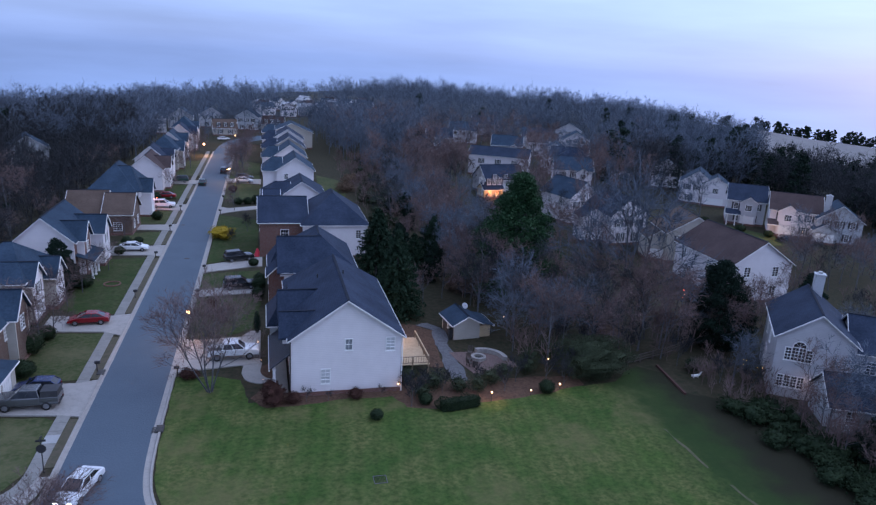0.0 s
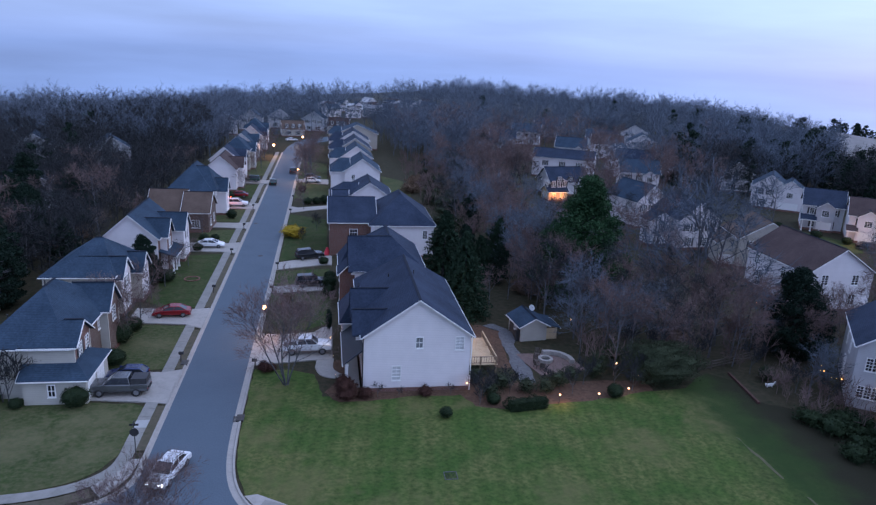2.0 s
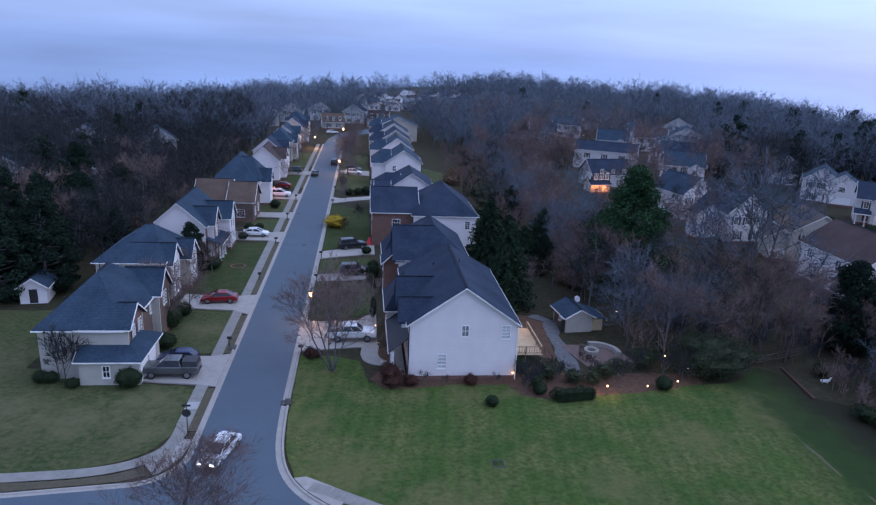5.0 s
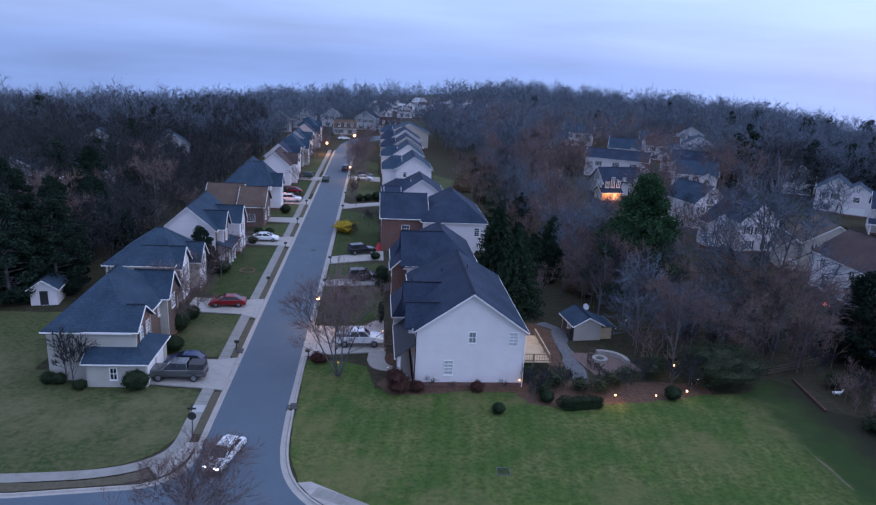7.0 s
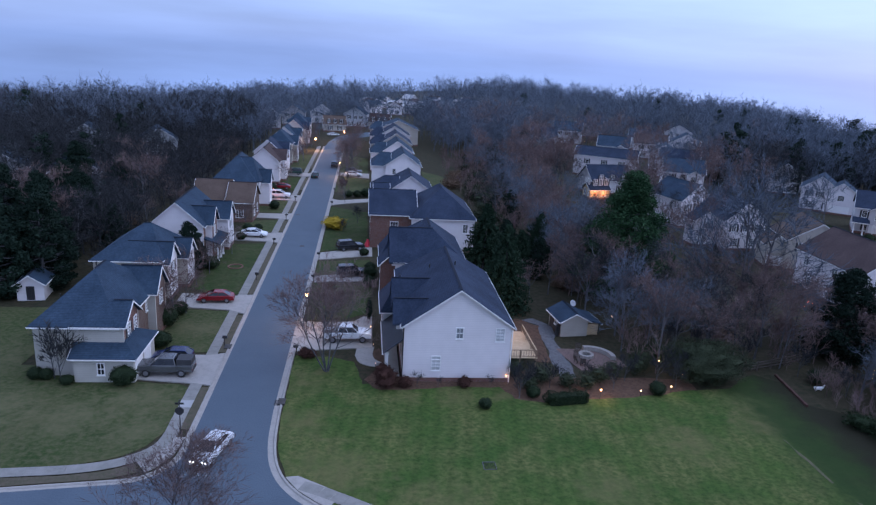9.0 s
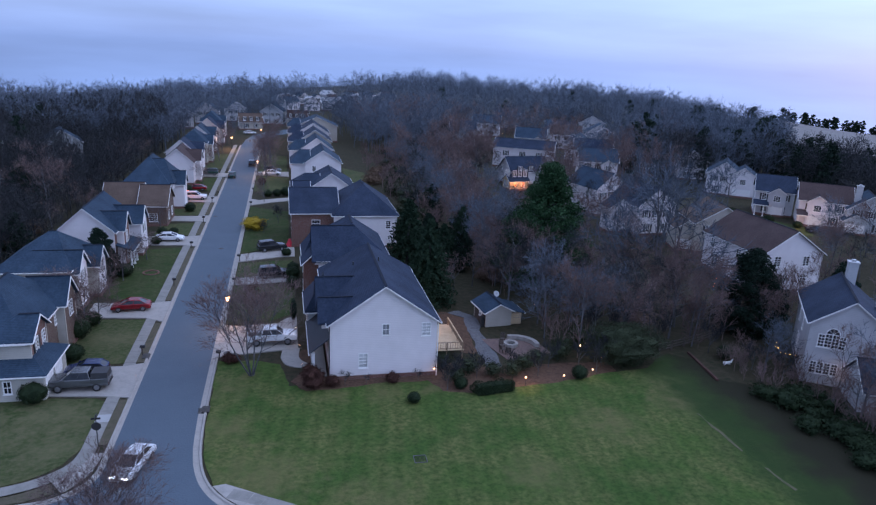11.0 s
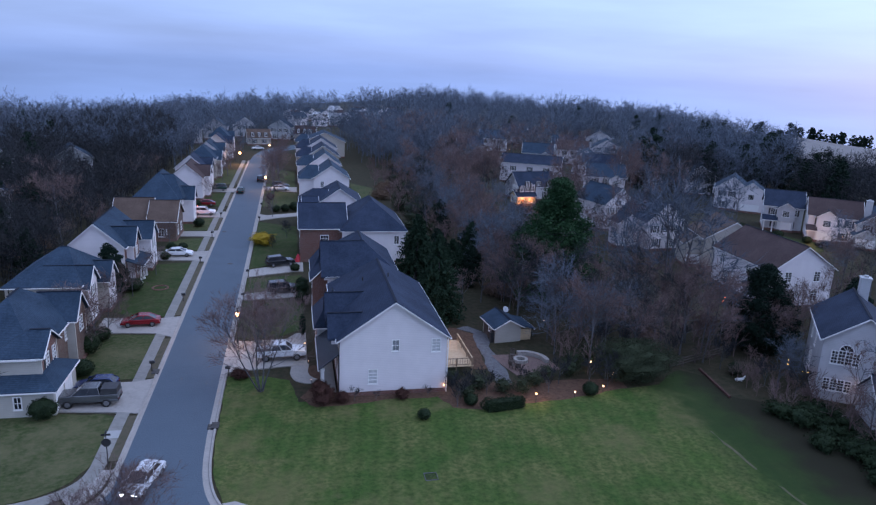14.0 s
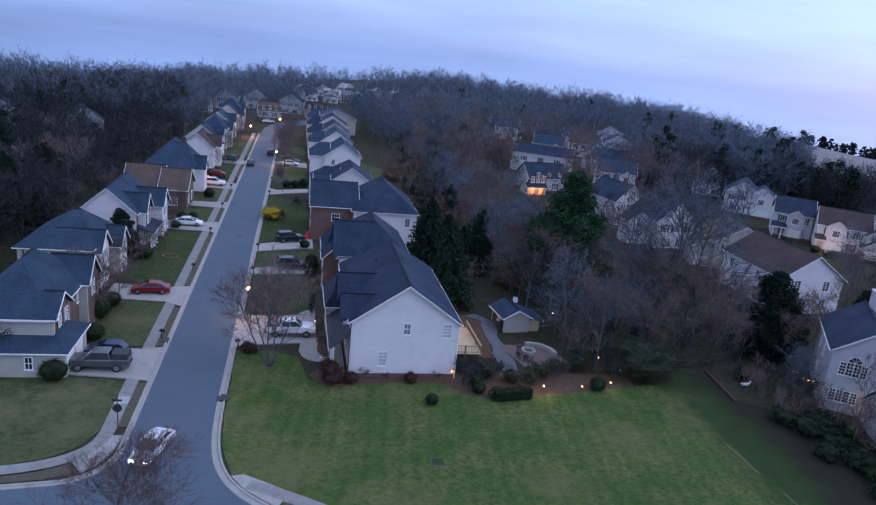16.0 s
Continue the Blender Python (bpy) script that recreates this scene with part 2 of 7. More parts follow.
M["lawn_front"] = sheet_ground("front_lawn", [(0.036, 0.058, 0.017), (0.056, 0.072, 0.024), (0.082, 0.074, 0.036), (0.023, 0.040, 0.012)], [6, 2.0, 0.5], span=(0.40, 0.62))
M["mulch"] = sheet_ground("bark_mulch", [(0.078, 0.046, 0.031), (0.112, 0.066, 0.043), (0.046, 0.033, 0.024), (0.128, 0.080, 0.054)], [3, 0.8, 0.3])
M["asphalt"] = sheet_ground("asphalt", [(0.080, 0.104, 0.130), (0.102, 0.128, 0.156), (0.066, 0.088, 0.112), (0.098, 0.124, 0.150)], [18, 4.5, 0.12], rough=0.7, span=(0.34, 0.66))
M["concrete"] = sheet_ground("concrete", [(0.31, 0.29, 0.265), (0.38, 0.355, 0.325), (0.24, 0.228, 0.208), (0.345, 0.325, 0.295)], [4, 1.0, 0.3], rough=0.85)
M["concrete_old"] = sheet_ground("worn_concrete", [(0.225, 0.215, 0.195), (0.28, 0.268, 0.245), (0.165, 0.165, 0.145), (0.25, 0.24, 0.22)], [4, 1.2, 0.4], rough=0.9)
M["concrete_new"] = sheet_ground("fresh_concrete", [(0.33, 0.33, 0.32), (0.37, 0.37, 0.36), (0.30, 0.30, 0.29), (0.35, 0.35, 0.34)], [2, 0.6, 0.2], rough=0.85)
M["verge"] = sheet_ground("strawy_verge", [(0.080, 0.070, 0.048), (0.105, 0.090, 0.064), (0.055, 0.062, 0.032), (0.11, 0.092, 0.068)], [3, 1.0, 0.3])
M["trail"] = sheet_ground("worn_trail", [(0.085, 0.085, 0.045), (0.125, 0.112, 0.070), (0.045, 0.070, 0.025), (0.110, 0.100, 0.06)], [2, 0.9, 0.3])
M["gravel"] = sheet_ground("gravel", [(0.10, 0.10, 0.11), (0.15, 0.15, 0.16), (0.05, 0.05, 0.05), (0.17, 0.17, 0.17)], [1.6, 0.5, 0.15])
M["paver"] = sheet_ground("red_pavers", [(0.13, 0.085, 0.075), (0.17, 0.11, 0.095), (0.10, 0.075, 0.07), (0.20, 0.15, 0.13)], [2, 0.5, 0.15])
M["field"] = sheet_ground("pale_field", [(0.17, 0.16, 0.155), (0.21, 0.20, 0.19), (0.14, 0.135, 0.13), (0.23, 0.22, 0.21)], [40, 12, 3])
M["siding"] = surface("white_siding", (0.64, 0.60, 0.60), (0.72, 0.675, 0.675), 5, 0.6, 0.25, 8, band=("Z", 0.2, 0.10))
M["siding_cream"] = surface("ivory_siding", (0.38, 0.36, 0.315), (0.46, 0.44, 0.385), 5, 0.6, 0.25, 8, band=("Z", 0.2, 0.10))
M["siding_tan"] = surface("cream_siding", (0.37, 0.34, 0.29), (0.44, 0.405, 0.35), 5, 0.6, 0.25, 8, band=("Z", 0.2, 0.10))
M["siding_grey"] = surface("grey_siding", (0.38, 0.39, 0.40), (0.46, 0.47, 0.48), 5, 0.6, 0.25, 8, band=("Z", 0.2, 0.10))
# white siding dimmed in its colour for tree shade and distance haze
M["siding_shaded"] = surface("shaded_white_siding", (0.42, 0.41, 0.42), (0.52, 0.51, 0.52), 5, 0.6, 0.25, 8, band=("Z", 0.2, 0.10))
M["trim"] = surface("white_trim", (0.74, 0.73, 0.71), (0.82, 0.81, 0.79), 2, 0.5)
M["brick"] = brickwork("red_brick", (0.21, 0.085, 0.06), (0.15, 0.06, 0.045), (0.25, 0.21, 0.18))
M["brick_brown"] = brickwork("brown_brick", (0.16, 0.09, 0.06), (0.11, 0.06, 0.045), (0.22, 0.19, 0.16))
M["roof"] = surface("charcoal_shingle", (0.013, 0.021, 0.039), (0.036, 0.050, 0.082), 3, 0.9, 0.5, 40, band=("Z", 0.11, 0.35), spec=0.2)
M["roof_blue"] = surface("slate_shingle", (0.018, 0.033, 0.054), (0.042, 0.068, 0.102), 3, 0.9, 0.5, 40, band=("Z", 0.11, 0.35), spec=0.2)
M["roof_brown"] = surface("brown_shingle", (0.050, 0.034, 0.032), (0.088, 0.062, 0.058), 3, 0.9, 0.5, 40, band=("Z", 0.11, 0.35), spec=0.2)
M["roof_tan"] = surface("tan_shingle", (0.075, 0.052, 0.040), (0.130, 0.096, 0.076), 3, 0.9, 0.5, 40, band=("Z", 0.11, 0.35), spec=0.2)
M["ridge"] = surface("ridge_shingle", (0.007, 0.010, 0.017), (0.016, 0.021, 0.033), 1, 0.9, spec=0.2)
M["roof_metal"] = surface("standing_seam", (0.011, 0.019, 0.032), (0.022, 0.034, 0.052), 3, 0.5, 0.2, 10)
M["glass"] = surface("window_glass", (0.012, 0.014, 0.018), (0.03, 0.033, 0.04), 1, 0.08)
M["blind"] = surface("window_blind", (0.50, 0.50, 0.50), (0.60, 0.60, 0.60), 1, 0.5, band=("Z", 0.06, 0.15))
# pane greyed to stand in for reflected sky, with slat bands
M["pane_sky"] = surface("sky_grey_pane", (0.20, 0.21, 0.23), (0.28, 0.29, 0.31), 1, 0.3, band=("Z", 0.06, 0.15))
M["shutter"] = surface("black_shutter", (0.015, 0.016, 0.018), (0.03, 0.03, 0.034), 1, 0.5)
M["wood"] = surface("deck_timber", (0.16, 0.11, 0.07), (0.28, 0.20, 0.13), 0.8, 0.8, 0.3, 30)
M["wood_pale"] = surface("pale_timber", (0.42, 0.31, 0.18), (0.55, 0.42, 0.26), 0.8, 0.7, 0.2, 30)
M["wood_dark"] = surface("weathered_timber", (0.045, 0.035, 0.03), (0.10, 0.08, 0.065), 0.8, 0.9, 0.3, 30)
M["sleeper"] = surface("stained_sleeper", (0.050, 0.022, 0.017), (0.095, 0.042, 0.032), 0.8, 0.9, 0.3, 30)
M["bark"] = surface("bark", (0.060, 0.061, 0.066), (0.140, 0.140, 0.148), 0.6, 0.95, 0.5, 30, isle=0.25)
# twig: the dense wood's own shade is darkened into the colour
M["twig"] = surface("shade_dark_twigs", (0.022, 0.024, 0.026), (0.056, 0.059, 0.063), 3.0, 0.95, isle=0.3)
# distance haze put into the colour: paler and bluer than other twigs
M["twig_haze"] = surface("hazy_bare_twigs", (0.074, 0.090, 0.114), (0.150, 0.174, 0.210), 3.0, 0.95, isle=0.3)
M["twig_red"] = surface("russet_twigs", (0.104, 0.074, 0.068), (0.200, 0.144, 0.134), 3.0, 0.95, isle=0.3)
M["leaf_brown"] = surface("withered_leaves", (0.038, 0.019, 0.016), (0.085, 0.044, 0.033), 1.0, 0.9, isle=0.35)
M["needle"] = surface("dark_needles", (0.008, 0.017, 0.012), (0.022, 0.038, 0.026), 1.2, 0.85, isle=0.35)
M["needle_spruce"] = surface("spruce_needles", (0.011, 0.024, 0.014), (0.030, 0.052, 0.030), 1.2, 0.85, isle=0.35)
M["needle_green"] = surface("pine_needles", (0.014, 0.038, 0.016), (0.036, 0.072, 0.032), 1.2, 0.85, isle=0.35)
M["leaf_green"] = surface("evergreen_leaves", (0.010, 0.018, 0.009), (0.026, 0.040, 0.018), 0.8, 0.7, isle=0.35)
M["leaf_tan"] = surface("tan_withered_leaves", (0.085, 0.058, 0.040), (0.165, 0.115, 0.080), 1.0, 0.9, isle=0.35)
M["leaf_olive"] = surface("olive_leaves", (0.022, 0.032, 0.017), (0.050, 0.060, 0.034), 0.8, 0.8, isle=0.35)
M["leaf_yellow"] = surface("golden_leaves", (0.22, 0.15, 0.012), (0.36, 0.26, 0.025), 0.8, 0.8, isle=0.3)
M["metal_black"] = surface("black_metal", (0.012, 0.012, 0.013), (0.03, 0.03, 0.032), 1, 0.5)
M["iron"] = surface("cast_iron", (0.02, 0.02, 0.02), (0.05, 0.045, 0.04), 0.3, 0.7)
# iron blackened in its colour for the shade down in the drain
M["iron_shade"] = surface("shade_black_iron", (0.006, 0.006, 0.006), (0.014, 0.013, 0.012), 0.3, 1.0)
M["lamp_warm"] = glow("warm_bulb", (1.0, 0.46, 0.18), 7.0)
M["lantern_glass"] = glow("lit_lantern_glass", (1.0, 0.42, 0.16), 10.0)
M["lamp_white"] = glow("white_bulb", (1.0, 0.52, 0.24), 4.0)
M["pane_amber"] = glow("lamplit_pane", (1.0, 0.36, 0.09), 0.7)
M["lamp_red"] = glow("red_string_bulb", (1.0, 0.10, 0.04), 14)
M["lamp_amber"] = glow("amber_string_bulb", (1.0, 0.34, 0.06), 18)


# ---- building helpers ----
def part(name, bm, material, parent=None, label="", smooth=False):
    """Links a bmesh as one mesh object under a thing or part."""
    me = bpy.data.meshes.new(name)
    if smooth:
        for fc in bm.faces:
            fc.smooth = True
    bm.to_mesh(me)
    bm.free()
    if isinstance(material, str):
        material = M[material]
    me.materials.append(material)
    ob = new(name, me)
    if parent is not None:
        ob.parent = parent
    if label:
        tagged(ob, label)
    return ob


def empty(name, x, y, z=0.0, rz=0.0):
    ob = new(name)
    ob.empty_display_size = 0.3
    ob.matrix_world = pose(x, y, z, 0, 0, rz)
    return ob


def box(bm, x0, x1, y0, y1, z0, z1):
    v = [bm.verts.new(p) for p in ((x0, y0, z0), (x1, y0, z0), (x1, y1, z0), (x0, y1, z0), (x0, y0, z1), (x1, y0, z1), (x1, y1, z1), (x0, y1, z1))]
    for q in ((3, 2, 1, 0), (4, 5, 6, 7), (0, 1, 5, 4), (1, 2, 6, 5), (2, 3, 7, 6), (3, 0, 4, 7)):
        bm.faces.new([v[i] for i in q])
    return v


def beam(bm, p, q, w, h):
    """A square bar from p to q, w wide and h high."""
    p, q = Vector(p), Vector(q)
    d = (q - p).normalized()
    side = d.cross(Vector((0, 0, 1)))
    side = side.normalized() if side.length > 1e-4 else Vector((1, 0, 0))
    up = side.cross(d).normalized()
    ring = [side * (-w / 2) + up * (-h / 2), side * (w / 2) + up * (-h / 2), side * (w / 2) + up * (h / 2), side * (-w / 2) + up * (h / 2)]
    a, b = [bm.verts.new(p + r) for r in ring], [bm.verts.new(q + r) for r in ring]
    for i in range(4):
        j = (i + 1) % 4
        bm.faces.new((a[i], a[j], b[j], b[i]))
    bm.faces.new(a[::-1])
    bm.faces.new(b)


def tube(bm, pts, radii, n=6, cap=True):
    """A tapered tube through points."""
    rings = []
    for i, p in enumerate(pts):
        p = Vector(p)
        d = (Vector(pts[min(i + 1, len(pts) - 1)]) - Vector(pts[max(i - 1, 0)])).normalized()
        s = d.cross(Vector((0.31, 0.87, 0.4))).normalized()
        u = s.cross(d)
        rings.append([bm.verts.new(p + (s * math.cos(2 * math.pi * k / n) + u * math.sin(2 * math.pi * k / n)) * radii[i]) for k in range(n)])
    for a, b in zip(rings, rings[1:]):
        for k in range(n):
            bm.faces.new((a[k], a[(k + 1) % n], b[(k + 1) % n], b[k]))
    if cap:
        bm.faces.new(rings[0][::-1])
        bm.faces.new(rings[-1])


def ball(bm, c, r, squash=1.0, sub=2):
    bmesh.ops.create_icosphere(bm, subdivisions=sub, radius=r, matrix=Matrix.Translation(c) @ Matrix.Diagonal((1, 1, squash, 1)))


def ribbon(points, half_l, half_r, z, step=2.0):
    """A flat strip along a centre line."""
    bm = bmesh.new()
    prev = None
    n = len(points)
    for i, p in enumerate(points):
        a, b = Vector(points[max(i - 1, 0)]), Vector(points[min(i + 1, n - 1)])
        d = (b - a).normalized()
        left = Vector((-d.y, d.x))
        c = Vector(p)
        cur = (bm.verts.new((*(c + left * half_l), z)), bm.verts.new((*(c - left * half_r), z)))
        if prev:
            bm.faces.new((prev[0], prev[1], cur[1], cur[0]))
        prev = cur
    return bm


def slab(outline, z, thick=0.06, jitter=0.0, seed=1):
    """A flat piece with an outline, its edge resampled and slightly uneven."""
    rnd = random.Random(seed)
    pts = []
    for a, b in zip(outline, outline[1:] + outline[:1]):
        a, b = Vector(a), Vector(b)
        k = max(1, int((b - a).length / 0.9)) if jitter else 1
        for i in range(k):
            p = a.lerp(b, i / k)
            pts.append((p.x + rnd.uniform(-jitter, jitter), p.y + rnd.uniform(-jitter, jitter)))
    bm = bmesh.new()
    top = [bm.verts.new((x, y, z)) for x, y in pts]
    bot = [bm.verts.new((x, y, z - thick)) for x, y in pts]
    for tri in tessellate_polygon([[Vector((x, y, 0)) for x, y in pts]]):
        a, b, c = (top[i] for i in tri)
        if (b.co - a.co).cross(c.co - a.co).z < 0:
            b, c = c, b
        bm.faces.new((a, b, c))
    for i in range(len(pts)):
        j = (i + 1) % len(pts)
        bm.faces.new((top[j], top[i], bot[i], bot[j]))
    return bm


def arc(cx, cy, r, a0, a1, n=10):
    return [(cx + r * math.cos(radians(a0 + (a1 - a0) * i / n)), cy + r * math.sin(radians(a0 + (a1 - a0) * i / n))) for i in range(n + 1)]


# ---- the land ----
SKY_AZ = [-180, -60, -40, -22, -7, 9.7, 26, 42.5, 60, 180]
SKY_EL = [6.0, 6.2, 6.0, 4.75, 2.8, 1.55, 1.70, 3.35, 4.2, 5.0]


def land(x, y):
    """Height of the ground: level round the streets, then falling or rising to the wooded ridge."""
    r, az = math.hypot(x, y), math.degrees(math.atan2(x, y))
    el = math.tan(radians(float(np.interp(az, SKY_AZ, SKY_EL))))
    g = 34.5 - 450 * el - float(np.interp(az, [34, 38, 60, 66], [17, 5, 5, 17]))
    f = min(max((r - 290) / 160, 0), 1)
    f = f * f * (3 - 2 * f)
    z = g * f
    if r > 450:
        z -= (r - 450) * (el + 0.012)
    return z


def make_ground():
    rs = [0, 20, 40, 60, 80, 100, 130, 160, 200, 240, 290, 310, 330, 350, 370, 390, 410, 430, 450, 500, 570, 650, 800, 1000, 1400, 2000, 3000, 4500]
    n = 96
    verts, faces = [(0, 0, 0)], []
    for r in rs[1:]:
        for k in range(n):
            a = 2 * math.pi * k / n
            x, y = r * math.sin(a), r * math.cos(a)
            verts.append((x, y, land(x, y)))
    for k in range(n):
        faces.append((0, 1 + (k + 1) % n, 1 + k))
    for i in range(len(rs) - 2):
        for k in range(n):
            a, b = 1 + i * n + k, 1 + i * n + (k + 1) % n
            faces.append((a, b, b + n, a + n))
    me = bpy.data.meshes.new("ground")
    me.from_pydata(verts, [], faces)
    me.materials.append(M["litter"])
    for p in me.polygons:
        p.use_smooth = True
    return tagged(new("ground", me), "brown leaf-littered ground under the winter woods", "ground", kind="structure")


make_ground()

# the street: asphalt, then kerbs, then the walk along its west side
def smooth(pts, n=5):
    """A rounder line through the points."""
    out = []
    for i in range(len(pts) - 1):
        a, b, c, d = (Vector(pts[max(0, min(len(pts) - 1, k))]) for k in (i - 1, i, i + 1, i + 2))
        for k in range(n):
            t = k / n
            out.append(tuple(0.5 * (2 * b + (c - a) * t + (2 * a - 5 * b + 4 * c - d) * t * t + (3 * b - a - 3 * c + d) * t ** 3)))
    return out + [pts[-1]]


W_EDGE = [(-15.4, 250), (-15.4, 56)] + arc(-19.9, 53.0, 4.5, 0, -82, 14) + [(-28, 47.6), (-160, 46.8)]
E_EDGE = [(-8.9, 250), (-8.9, 66)] + smooth([(-8.9, 60), (-8.7, 55), (-8.2, 51.5), (-7.3, 48.9), (-6.0, 46.9), (-4.5, 45.4), (-2.7, 43.9), (0, 41.9), (6, 38.0), (14, 32), (24, 22)])
S_EDGE = [(-160, 42.2), (-22, 43.6), (-16, 43.8), (-14.2, 43.2), (-12.8, 41.9), (-12.0, 40), (-11, 30), (-8, 18)]
road_mesh = slab(W_EDGE + S_EDGE + [(4, 8), (20, 14)] + E_EDGE[::-1] + [(-8.2, 262), (-6.6, 271), (-3, 282), (3, 291), (20, 302), (20, 310), (0, 303), (-8, 292), (-12.6, 280), (-14.7, 266)], 0.02, 0.10)
tagged(part("road", road_mesh, "asphalt"), "worn blue-grey asphalt residential street", "road", kind="structure")

# kerbs with their gutters
def kerb(pts, side, gutter=0.42):
    """A concrete gutter and raised kerb along the road edge; side 1: kerb lies to the left of the way."""
    bm = bmesh.new()
    prev = None
    for i, p in enumerate(pts):
        a, b = Vector(pts[max(i - 1, 0)]), Vector(pts[min(i + 1, len(pts) - 1)])
        d = (b - a).normalized()
        out = Vector((-d.y, d.x)) * side
        c = Vector(p)
        ring = []
        for off, z in ((-0.04, 0.028), (gutter, 0.032), (gutter + 0.08, 0.15), (gutter + 0.24, 0.15), (gutter + 0.28, 0.0)):
            q = c + out * off
            ring.append(bm.verts.new((q.x, q.y, z)))
        if prev:
            for k in range(4):
                bm.faces.new((prev[k], prev[k + 1], ring[k + 1], ring[k]))
        prev = ring
    bmesh.ops.recalc_face_normals(bm, faces=bm.faces)
    return bm


tagged(part("kerb_west", kerb(W_EDGE, -1, 0.22), "concrete"), "pale concrete kerb and gutter", "kerb", kind="structure")
tagged(part("kerb_east", kerb(E_EDGE, 1), "concrete"), "pale concrete kerb and gutter", "kerb", kind="structure")

tagged(part("kerb_south", kerb(S_EDGE, -1), "concrete"), "pale concrete kerb and gutter", "kerb", kind="structure")

# the sidewalk, flag by flag
WALK_LINE = [(-17.3, y) for y in range(250, 58, -6)] + smooth([(-17.3, 58.0), (-17.3, 55.6), (-17.75, 53.6), (-19.2, 52.0), (-21.2, 51.0), (-24, 50.4), (-28, 50.1)], 3) + [(-34, 49.9), (-45, 49.6), (-60, 49.4)]
sidewalk = tagged(part("sidewalk", ribbon(WALK_LINE, 0.62, 0.62, 0.10), "concrete_old"), "pale concrete sidewalk beside the street", "sidewalk", kind="structure")


def flags(line, parent, z=0.103, gap=1.5, w=1.2):
    bm = bmesh.new()
    box(bm, -w / 2, w / 2, -gap / 2 + 0.02, gap / 2 - 0.02, -0.02, 0.02)
    me = bpy.data.meshes.new("paving_slab")
    bm.to_mesh(me)
    bm.free()
    me.materials.append(M["concrete_old"])
    for a, b in zip(line, line[1:]):
        a, b = Vector(a), Vector(b)
        d = b - a
        k = max(1, round(d.length / gap))
        for i in range(k):
            c = a + d * ((i + 0.5) / k)
            o = new("paving_slab", me)
            o.parent = parent
            o.matrix_world = Matrix.Translation((c.x, c.y, z)) @ Matrix.Rotation(math.atan2(-d.x, d.y), 4, "Z") @ Matrix.Diagonal((1, d.length / k / gap, 1, 1))


EAST_LINE = [(-5.2, 48.0), (-3.6, 47.2), (-1.6, 46.0), (1.2, 44.2), (4.6, 42.2), (9.5, 39.2), (18, 32.5)]
east_walk = tagged(part("sidewalk_corner", ribbon(EAST_LINE, 0.65, 0.65, 0.09), "concrete"), "pale concrete corner walk with a kerb ramp", "sidewalk", kind="structure")
tagged(part("kerb_ramp", slab([(-15.9, 55.2), (-16.75, 55.2), (-17.5, 53.2), (-18.8, 51.4), (-17.75, 50.0), (-17.0, 50.9), (-16.2, 52.6)], 0.118, 0.1), "concrete"), "pale concrete kerb ramp at the corner", "ramp", kind="structure")
bm = slab([(-6.6, 49.15), (-5.6, 49.3), (-3.6, 48.0), (-2.0, 46.9), (-2.9, 45.1), (-4.0, 46.0), (-5.45, 47.4)], 0.118, 0.1)
tagged(part("kerb_ramp", bm, "concrete"), "pale concrete kerb ramp at the corner", "ramp", kind="structure")

